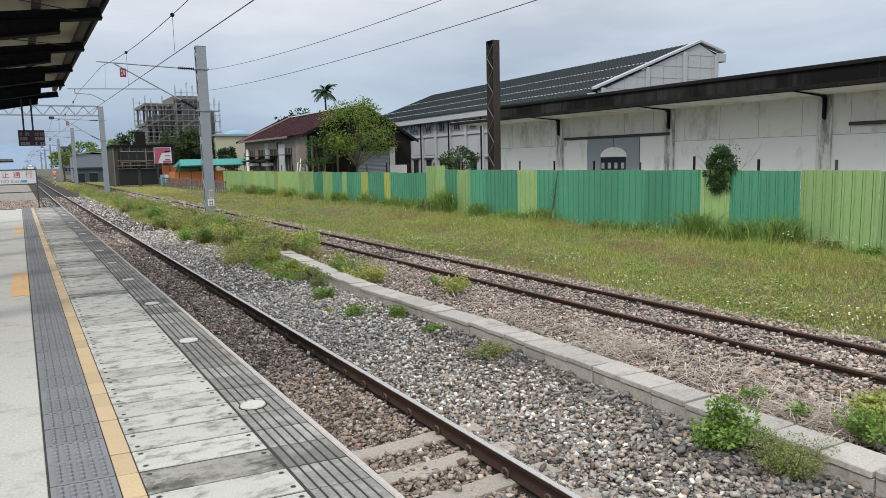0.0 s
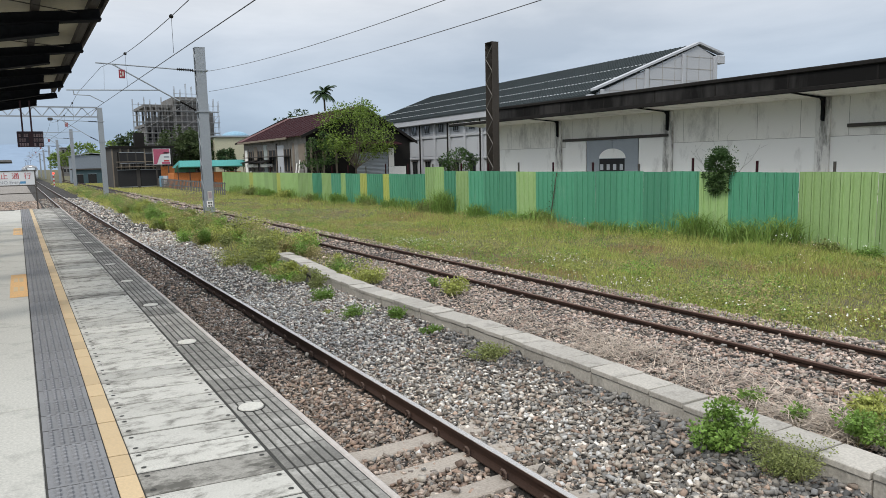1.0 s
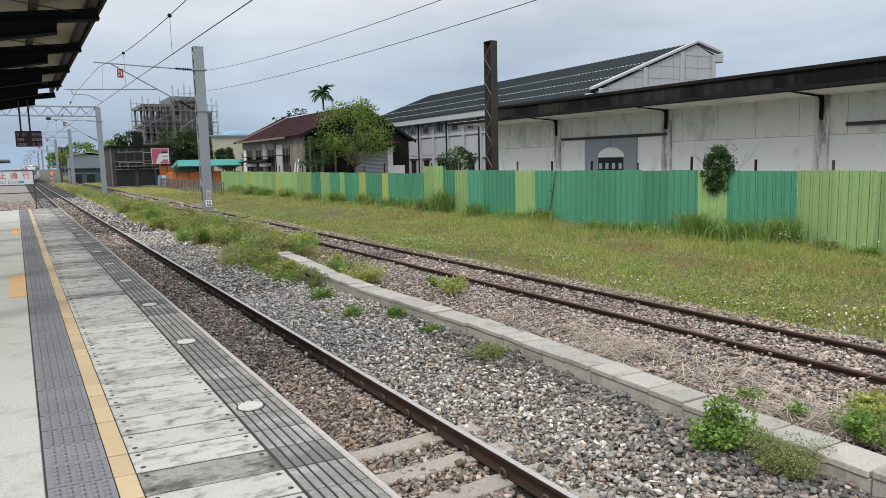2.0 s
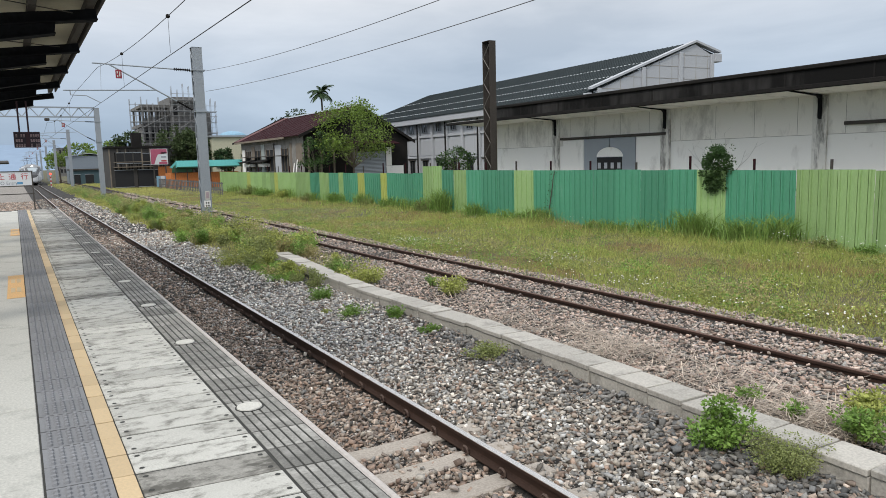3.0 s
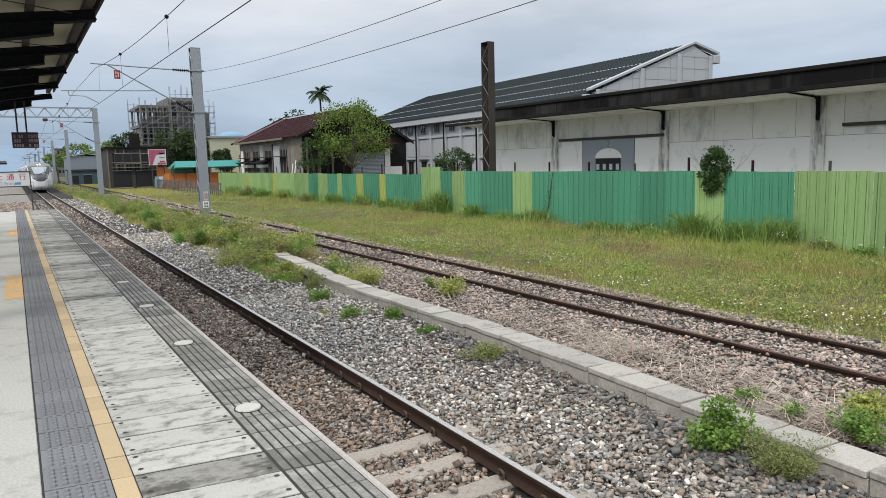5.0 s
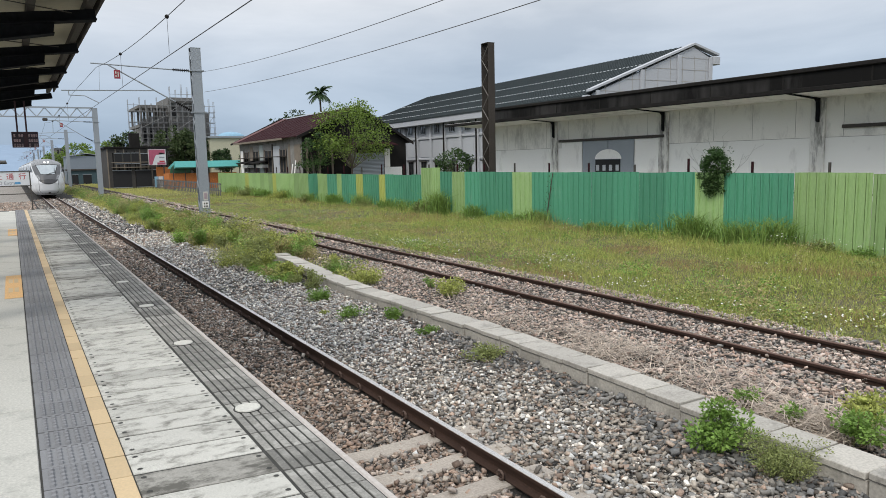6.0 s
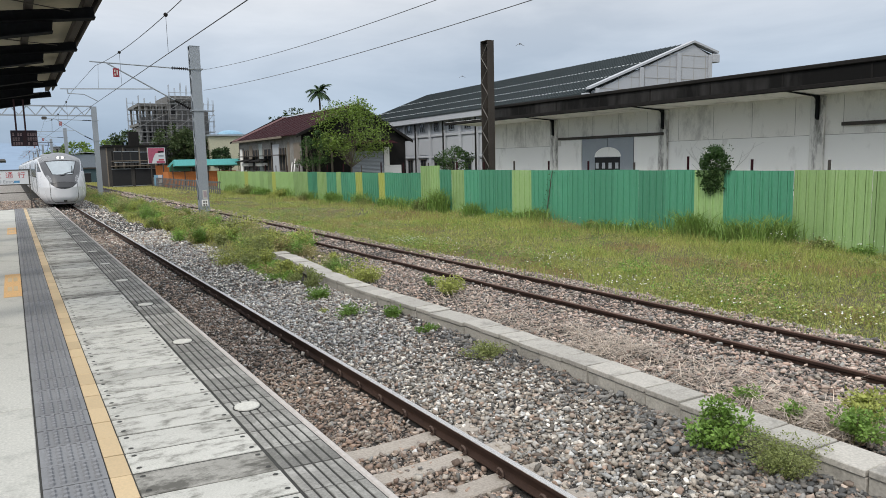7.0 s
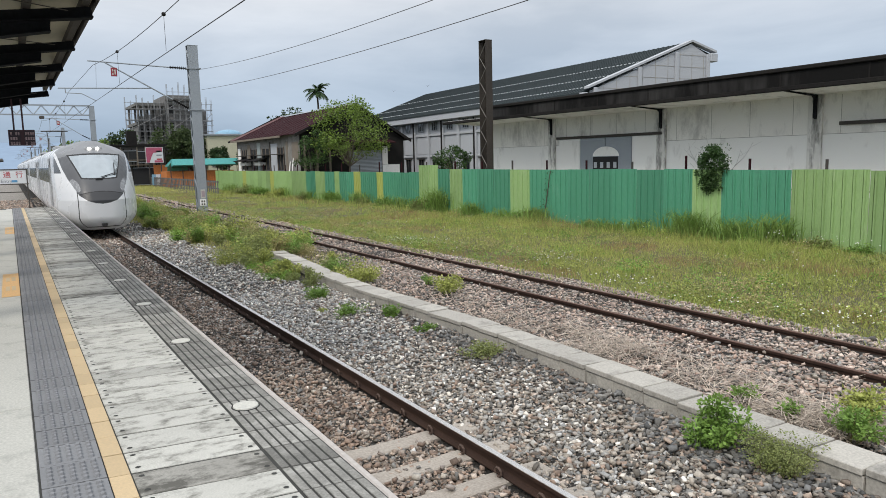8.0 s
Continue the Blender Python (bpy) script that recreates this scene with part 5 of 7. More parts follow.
def bulk(name, verts, tris, mat, label="", category="", kind="stuff", parent=None, smooth=False):
    """A mesh from large arrays of points and triangles."""
    me = bpy.data.meshes.new(name)
    verts, tris = np.asarray(verts, np.float32).reshape(-1, 3), np.asarray(tris, np.int32).reshape(-1, 3)
    me.vertices.add(len(verts))
    me.vertices.foreach_set("co", verts.ravel())
    me.loops.add(tris.size)
    me.loops.foreach_set("vertex_index", tris.ravel())
    me.polygons.add(len(tris))
    me.polygons.foreach_set("loop_start", np.arange(0, tris.size, 3, dtype=np.int32))
    me.polygons.foreach_set("loop_total", np.full(len(tris), 3, np.int32))
    me.update(calc_edges=True)
    me.validate()
    me.materials.append(mat)
    if smooth:
        me.shade_smooth()
    ob = new(name, me)
    ob.parent = parent
    return tagged(ob, label, category, kind=kind)


def chip():
    """A cube with one corner cut off, the base form of a broken stone."""
    v = np.array([(-1, -1, -1), (1, -1, -1), (1, 1, -1), (-1, 1, -1), (-1, -1, 1), (1, -1, 1), (-1, 1, 1), (1, 0.1, 1), (0.1, 1, 1), (1, 1, 0.1)], float) * 0.72
    f = np.array([(0, 2, 1), (0, 3, 2), (0, 1, 5), (0, 5, 4), (1, 2, 9), (1, 9, 7), (1, 7, 5), (2, 3, 6), (2, 6, 8), (2, 8, 9), (3, 0, 4), (3, 4, 6), (4, 5, 7), (4, 7, 8), (4, 8, 6), (7, 9, 8)])
    return v, f


def turns(n):
    """Random turns about z, each then tipped, most of them only a little."""
    yaw, way = RNG.uniform(0, math.tau, n), RNG.uniform(0, math.tau, n)
    tip = np.where(RNG.random(n) < 0.72, RNG.normal(0, 0.42, n), RNG.uniform(-1.6, 1.6, n))
    o, e = np.zeros(n), np.ones(n)

    def about_z(a):
        return np.stack([np.stack([np.cos(a), -np.sin(a), o], 1), np.stack([np.sin(a), np.cos(a), o], 1), np.stack([o, o, e], 1)], 1)
    lean = np.stack([np.stack([e, o, o], 1), np.stack([o, np.cos(tip), -np.sin(tip)], 1), np.stack([o, np.sin(tip), np.cos(tip)], 1)], 1)
    return about_z(way) @ lean @ about_z(yaw)


def stones(name, pts, size, mat, label):
    """Broken stones: jittered, flattened and cut chips."""
    v, f = chip()
    n = len(pts)
    lumps = v[None] * (1 + RNG.uniform(-0.30, 0.30, (n, len(v), 1)))
    lumps *= RNG.uniform([0.9, 0.55, 0.28], [1.7, 1.15, 0.75], (n, 3))[:, None, :]
    lumps = np.einsum("nij,nvj->nvi", turns(n), lumps) * np.asarray(size)[:, None, None]
    verts = lumps + np.asarray(pts)[:, None, :]
    tris = f[None] + (np.arange(n) * len(v))[:, None, None]
    return bulk(name, verts, tris, mat, label, "ballast")


def scatter(x0, x1, y0, y1, count):
    return np.stack([RNG.uniform(x0, x1, count), RNG.uniform(y0, y1, count)], 1)


def build_stones():
    rails = [TRACK - 0.566, TRACK + 0.566, SIDING - 0.566, SIDING + 0.566]
    main = np.concatenate([scatter(1.5, 5.9, -4, 2.2, 6000), scatter(1.5, 5.9, 2.2, 8, 40000), scatter(1.5, 5.9, 8, 15, 36000), scatter(1.5, 5.5, 15, 32, 28000), scatter(1.5, 5.2, 32, 75, 6500)])
    side = np.concatenate([scatter(5.6, 10.8, -4, 2.2, 6000), scatter(5.9, 10.8, 2.2, 9, 31000), scatter(6.05, 10.8, 9, 17, 27000), scatter(6.5, 10.6, 17, 34, 14000), scatter(7.6, 10.4, 34, 80, 9000)])
    yard = scatter(-8, 1.3, 33.5, 70, 9000)

    def keep(p, rails_x):
        ok = np.ones(len(p), bool)
        for r in rails_x:
            ok &= np.abs(p[:, 0] - r) > 0.095
        return ok
    main = main[keep(main, rails[:2])]
    main = main[main[:, 0] < trough_x(main[:, 1]) - 0.19]
    k = (main[:, 1] - 4.70) / 0.58
    on = (np.abs(k - np.round(k)) * 0.58 < 0.115) & (np.abs(main[:, 0] - TRACK) < 0.85) & (main[:, 1] < 6.2)
    main = main[~(on & (RNG.random(len(main)) < 0.84))]
    side = side[keep(side, rails[2:])]
    side = side[~((np.abs(side[:, 0] - trough_x(side[:, 1])) < 0.235))]

    def lay(p, height, lift):
        s = (0.010 + 0.027 * RNG.random(len(p)) ** 1.7) * np.interp(p[:, 1], (2.1, 2.3, 4, 8, 14, 48), (1.8, 1.0, 1.0, 0.80, 0.85, 1.9))
        z = np.array([height(x, y) for x, y in p]) + RNG.uniform(-0.7, np.where(RNG.random(len(p)) < 0.3, 1.9, 0.7)) * s + lift
        return np.column_stack([p, z]), s
    pts, s = lay(main, bed_z, 0.0)
    inner = np.abs(main[:, 0] - TRACK) < 0.72 + 0.12 * np.sin(main[:, 1] * 2.1)
    mix = RNG.random(len(main)) < 0.20
    stones("ballast", pts[inner ^ mix], s[inner ^ mix], M["stone_brown"], "rust-stained crushed ballast stones between the rails")
    outer = ~(inner ^ mix)
    trough = trough_x(main[:, 1])
    ragged = 0.16 * np.sin(main[:, 1] * 1.3) + 0.10 * np.sin(main[:, 1] * 3.7 + 1)
    damp = outer & (main[:, 0] > trough - 0.68 + ragged) & (RNG.random(len(main)) < 0.78 * np.clip((13.0 - main[:, 1]) / 4, 0, 1))
    worn = np.exp(-((main[:, 0] - 4.45 - ragged) / 0.42) ** 2) * 0.38
    dusty = outer & ~damp & (RNG.random(len(main)) < np.maximum(worn, np.clip((main[:, 1] - 5.0) / 6, 0, 0.92))) & (main[:, 0] > TRACK)
    stones("ballast", pts[damp], s[damp] * 1.2, M["stone_dark"], "damp dark ballast stones along the cable trough")
    outer &= ~damp
    stones("ballast", pts[outer & ~dusty], s[outer & ~dusty], M["stone"], "grey crushed ballast stones beside the rails")
    stones("ballast", pts[dusty], s[dusty], M["stone_pale"], "dusty pale ballast stones of the track shoulder")
    pts, s = lay(side, siding_z, 0.0)
    q = np.column_stack([yard, np.full(len(yard), -0.10)])
    stones("ballast", q, RNG.uniform(0.03, 0.08, len(yard)), M["stone_brown"], "rough stones in the yard beyond the platform")
    mix = RNG.random(len(side)) < 0.35
    stones("ballast", pts[~mix], s[~mix], M["stone_pink"], "pinkish brown ballast stones of the siding")
    stones("ballast", pts[mix], s[mix], M["stone"], "pale ballast stones of the siding")


def blades(name, pts, heights, width, lean, mat, label, category="grass", segments=1):
    """Grass blades: narrow leaning triangles, bent in two where asked."""
    n = len(pts)
    pts = np.asarray(pts)
    a = RNG.uniform(0, math.tau, n)
    side = np.stack([np.cos(a), np.sin(a), np.zeros(n)], 1) * (np.asarray(width) / 2)[:, None] if np.ndim(width) else np.stack([np.cos(a), np.sin(a), np.zeros(n)], 1) * width / 2
    b = RNG.uniform(0, math.tau, n)
    tilt = np.stack([np.cos(b), np.sin(b), np.zeros(n)], 1) * (RNG.uniform(0.1, 1.0, n) * lean * heights)[:, None]
    up = np.zeros((n, 3))
    up[:, 2] = heights
    if segments == 1:
        v = np.stack([pts - side, pts + side, pts + tilt + up], 1)
        t = np.arange(n * 3).reshape(-1, 3)
    else:
        mid = pts + tilt * 0.35 + up * 0.62
        v = np.stack([pts - side, pts + side, mid + side * 0.8, mid - side * 0.8, pts + tilt * 1.25 + up * np.array([1, 1, 0.9])], 1)
        i = (np.arange(n) * 5)[:, None]
        t = np.concatenate([i + [0, 1, 2], i + [0, 2, 3], i + [3, 2, 4]], 1)
    return bulk(name, v, t, mat, label, category)


def heights_at(p, f=land):
    return np.array([f(x, y) for x, y in p])


def patchy(p, s, lo, hi):
    """How strongly each point stands in a patch, 0 to 1."""
    g = np.array([noise.noise(Vector((x * s, y * s, 7.3))) for x, y in p])
    return np.clip((g - lo) / (hi - lo), 0, 1)


def build_grass():
    p = np.concatenate([scatter(10.5, 20.0, 3.0, 16, 76000), scatter(10.4, 20.0, 16, 34, 60000), scatter(10.2, 20.0, 34, 75, 38000)])
    edge = 10.55 + 0.5 * np.array([noise.noise(Vector((0, y * 0.4, 1))) for y in p[:, 1]])
    p = p[p[:, 0] > edge]
    g = patchy(p, 0.45, -0.5, 0.6)
    far = 1 + np.clip((p[:, 1] - 14) / 40, 0, 1)
    h = (0.03 + 0.27 * g ** 1.5 * RNG.random(len(p)) ** 1.5 + 0.05 * RNG.random(len(p))) * (1 + 1.3 * np.clip((p[:, 0] - 15.5) / 4, 0, 1))
    z = heights_at(p)
    dry = RNG.random(len(p)) < 0.34 * (1 - g) + 0.10 + 0.25 * (patchy(p, 0.33, 0.0, 0.25) > 0.5)
    pts = np.column_stack([p, z])
    blades("grass", pts[~dry], h[~dry], (0.015 * far)[~dry], 0.8, M["grass"], "short green meadow grass before the fence")
    rust = dry & (patchy(p, 0.33, 0.0, 0.25) > 0.5)
    blades("grass", pts[dry & ~rust], h[dry & ~rust] * 0.9, (0.010 * far)[dry & ~rust], 0.7, M["dry_grass"], "yellowing blades among the meadow grass")
    blades("grass", pts[rust], h[rust] * 1.1, (0.012 * far)[rust], 0.7, M["rust_grass"], "reddish brown withered grass patches")
    # weeds between the tracks further off
    q = np.concatenate([scatter(4.7, 8.2, 15.5, 40, 20000), scatter(4.6, 7.9, 40, 80, 15000), scatter(4.8, 16, 80, 150, 12000), scatter(10.2, 20, 75, 150, 16000)])
    left = 5.0 + 0.45 * np.array([noise.noise(Vector((4, y * 0.35, 1))) for y in q[:, 1]])
    q = q[(q[:, 0] > left) & ~((np.abs(q[:, 0] - trough_x(q[:, 1])) < 0.25) & (q[:, 1] < 19.6))]
    g = patchy(q, 0.7, -0.4, 0.5)
    far = 1 + np.clip((q[:, 1] - 20) / 30, 0, 3)
    h = (0.06 + 0.30 * g * RNG.random(len(q)))
    blades("grass", np.column_stack([q, heights_at(q)]), h, 0.014 * far, 0.6, M["weed_grass"], "rank yellow-green grass between the tracks")
    # sparse tufts among the siding's sleepers and edges
    q = np.concatenate([scatter(9.6, 10.8, 3, 40, 5200), scatter(6.9, 7.8, 26, 80, 7000), scatter(9.7, 10.7, 34, 80, 5000)])
    q = q[patchy(q, 1.1, -0.35, 0.15) > RNG.random(len(q))]
    blades("grass", np.column_stack([q, heights_at(q, siding_z)]), RNG.uniform(0.06, 0.2, len(q)), 0.013, 0.7, M["grass"], "thin grass creeping over the siding")
    # tall reed clumps along the fence
    pts, hh = [], []
    for y, amount, tall, r in ((32.6, 420, 1.35, 0.7), (29.4, 260, 0.8, 0.6), (24.3, 240, 0.75, 0.7), (16.0, 420, 1.0, 0.8), (14.2, 330, 0.85, 0.6), (12.8, 330, 1.0, 0.5), (18.2, 170, 0.6, 0.8), (20.5, 170, 0.5, 0.9), (26.5, 170, 0.6, 0.8),
                               (36.5, 170, 0.8, 0.8), (38.5, 170, 0.8, 0.8), (42.6, 280, 1.0, 1.2), (47.0, 240, 0.8, 1.2), (52, 200, 0.8, 1.4), (58, 220, 0.9, 2.0), (66, 220, 0.9, 2.5), (74, 220, 0.9, 2.5)):
        for _ in range(amount):
            x, yy = 19.5 + random.gauss(0, 0.24), y + random.gauss(0, r * 0.55)
            x = min(x, 19.9)
            pts.append((x, yy, land(x, yy)))
            hh.append(1.25 * tall * random.uniform(0.45, 1.0))
    blades("reeds", np.array(pts), np.array(hh), 0.030, 0.85, M["tall"], "tall green reed clumps at the foot of the fence", "reeds", 3)
    # low broad-leaved weeds among the grass
    for mat, amount, seed in ((M["weed"], 600, 1), (M["yellow_weed"], 800, 2), (M["dull_weed"], 900, 3), (M["brown_weed"], 800, 4), (M["lush"], 550, 6)):
        random.seed(seed)
        v, t = [], []
        for _ in range(amount):
            x, y = random.uniform(10.6, 19.7), 3.5 + 44 * random.random() ** 1.5
            if random.random() < 0.5:
                x = random.choice((10.5 + 2.2 * random.random() ** 1.5, 19.8 - 1.2 * random.random() ** 1.5))
            if noise.noise(Vector((x * 0.5, y * 0.4, seed))) < 0.04:
                continue
            r = random.uniform(0.08, 0.24) + 0.22 * random.random() ** 3
            foliage(v, t, (x, y, land(x, y) + r * 0.5), r, int(16 + 190 * r), 0.03 + 0.035 * random.random(), 0.6)
        bulk("ground_weeds", v, t, mat, "low broad-leaved weeds among the meadow grass", "weeds")
    # white flowers
    fl = np.concatenate([scatter(10.7, 19.5, 4, 30, 900), scatter(10.6, 12.6, 4, 22, 2600), scatter(18.4, 19.8, 6, 15, 420)])
    fl = fl[patchy(fl, 0.5, -0.1, 0.4) > RNG.random(len(fl)) * 0.8]
    v, t = [], []
    for x, y in fl:
        z = land(x, y) + random.uniform(0.10, 0.32) + (0.25 if x > 18.5 else 0)
        r, a = random.uniform(0.010, 0.020), random.uniform(0, 6)
        k = len(v)
        tip = Vector((random.uniform(-1, 1), random.uniform(-1, 1), 1.2)).normalized().to_track_quat("Z", "Y")
        v.append((x, y, z))
        for j in range(5):
            o = tip @ Vector((r * math.cos(a + j * 1.2566), r * math.sin(a + j * 1.2566), 0.004))
            v.append((x + o.x, y + o.y, z + o.z))
        t += [(k, k + 1 + j, k + 1 + (j + 1) % 5) for j in range(5)]
    bulk("flowers", v, t, M["petal"], "scattered small white wildflowers in the grass", "flowers")
    # matted straw beside the trough
    v, t = [], []
    for x0, x1, y0, y1, amount in ((6.25, 7.3, 3.4, 8.2, 3600), (6.3, 7.9, 2.4, 4.2, 1200), (6.3, 7.2, 8.2, 11.5, 700)):
        for _ in range(amount):
            x, y = random.uniform(x0, x1), random.uniform(y0, y1)
            if noise.noise(Vector((x * 1.1, y * 0.9, 2.2))) < random.uniform(-0.35, 0.12):
                continue
            z = siding_z(x, y) + 0.03 + 0.17 * random.random() ** 1.6
            a, ln, w = random.uniform(0, math.tau), random.uniform(0.16, 0.60), 0.0046
            d, s = Vector((math.cos(a), math.sin(a), random.uniform(-0.25, 0.3))) * ln, Vector((-math.sin(a), math.cos(a), 0)) * w
            c = Vector((x, y, z))
            k = len(v)
            v += [c - d / 2 - s, c - d / 2 + s, c + s * 0.8, c + d / 2]
            t += [(k, k + 1, k + 2), (k, k + 2, k + 3)]
    bulk("straw", v, t, M["straw"], "matted dry straw lying on the siding ballast", "dry grass")


def foliage(bm_v, bm_t, centre, radius, count, leaf, squash=0.8, droop=0.2):
    """Adds leaves of two triangles round a centre."""
    c = Vector(centre)
    for _ in range(count):
        d = Vector((random.gauss(0, 1), random.gauss(0, 1), random.gauss(0, 1)))
        d.normalize()
        p = c + Vector((d.x, d.y, d.z * squash)) * radius * random.uniform(0.35, 1.0) ** 0.6
        q = Vector((d.x + random.uniform(-0.8, 0.8), d.y + random.uniform(-0.8, 0.8), d.z * 0.5 + random.uniform(-0.5, 0.9) - droop)).normalized()
        s = q.cross(Vector((random.uniform(-1, 1), random.uniform(-1, 1), random.uniform(0.2, 1)))).normalized()
        ln = leaf * random.uniform(0.6, 1.25)
        w = ln * 0.30
        k = len(bm_v)
        nrm = q.cross(s) * ln * 0.12
        bm_v.extend([p, p + q * ln * 0.5 + s * w + nrm, p + q * ln, p + q * ln * 0.5 - s * w + nrm])
        bm_t.extend([(k, k + 1, k + 2), (k, k + 2, k + 3)])


def weed(at, r, h, count, leaf, mat, label, name="weed"):
    """A low bushy weed: stalks with leaf clumps."""
    w = base(name, at, label, "weed" if name == "weed" else "bush", "lineside weeds")
    v, t, st = [], [], bmesh.new()
    for k in range(max(5, int(r * 26))):
        a, rr = random.uniform(0, math.tau), r * random.uniform(0.1, 0.9)
        top = Vector((rr * math.cos(a), rr * math.sin(a), h * random.uniform(0.45, 1.0) * (1 - 0.35 * (rr / r) ** 2)))
        tube(st, (top.x * 0.25, top.y * 0.25, -0.08), top, 0.006, 4, 0.003)
        for u in (0.45, 0.72, 1.0):
            foliage(v, t, top * u, r * 0.26, max(3, count // max(5, int(r * 26)) // 3), leaf, 0.7, 0.1)
    part("stem_tuft", st, M["stalk"], w)
    bulk("foliage", v, t, mat, parent=w, kind="")
    return w


def limb_tree(at, height, crown, label, mat, leaf=0.16, clumps=60, per=60, trunk=0.16, squash=0.75, name="tree", low=0.35):
    """Tapered trunk, forked limbs, and leaf clumps at the limbs' ends with gaps between them."""
    tr = base(name, at, label, "tree", "trees")
    bm = bmesh.new()
    fork = Vector((random.uniform(-0.2, 0.2), random.uniform(-0.2, 0.2), height * low))
    tube(bm, (0, 0, -0.3), fork, trunk, 8, trunk * 0.75)
    v, t = [], []
    for k in range(clumps):
        a = random.uniform(0, math.tau)
        e = random.uniform(-0.55, 1.0)
        rr = crown * math.sqrt(max(0.05, 1 - e * e * 0.8)) * random.uniform(0.45, 1.0)
        mid = height * low + (height * (1 - low)) * 0.45
        p = Vector((rr * math.cos(a), rr * math.sin(a), mid + e * height * (1 - low) * 0.52 * random.uniform(0.8, 1.05)))
        if k % 4 == 0:
            m = fork.lerp(p, 0.5) + Vector((0, 0, 0.2))
            tube(bm, fork, m, trunk * 0.35, 5, trunk * 0.2)
            tube(bm, m, p, trunk * 0.2, 5, trunk * 0.06)
        foliage(v, t, p, crown * random.uniform(0.16, 0.30), per, leaf, squash)
    part("trunk", bm, M["bark"], tr)
    bulk("crown", v, t, mat, parent=tr, kind="")
    return tr


def palm(at, height, label):
    p = base("palm_tree", at, label, "palm tree", "trees")
    bm = bmesh.new()
    for k in range(8):
        tube(bm, (0.15 * math.sin(k * 0.4), 0, height * k / 8), (0.15 * math.sin((k + 1) * 0.4), 0, height * (k + 1) / 8), 0.24 - 0.012 * k, 8)
    tube(bm, (0, 0, height - 0.1), (0, 0, height + 0.9), 0.2, 8, 0.1)
    part("trunk", bm, M["bark"], p)
    top = Vector((0, 0, height + 0.7))
    for k in range(34):
        a, lift = k * 2.399, random.uniform(-0.5, 1.5)
        v, t = [], []
        prev = top
        d = Vector((math.cos(a), math.sin(a), lift))
        for s in range(9):
            nxt = prev + d * 0.26
            d = (d + Vector((0, 0, -0.17))).normalized()
            for side in (-1, 1):
                q = d.cross(Vector((0, 0, 1))).normalized() * side
                for j in range(3):
                    b = prev.lerp(nxt, j / 3)
                    tip = b + q * 0.48 * math.sin(0.5 + s * 0.28) + Vector((0, 0, -0.16)) + d * 0.25
                    i = len(v)
                    v.extend([b, b + d * 0.15, tip])
                    t.append((i, i + 1, i + 2))
            i = len(v)
            v.extend([prev + Vector((0, 0, 0.03)), prev - Vector((0, 0, 0.03)), nxt])
            t.append((i, i + 1, i + 2))
            prev = nxt
        bulk("frond", v, t, M["palm"], parent=p, kind="")
    return p


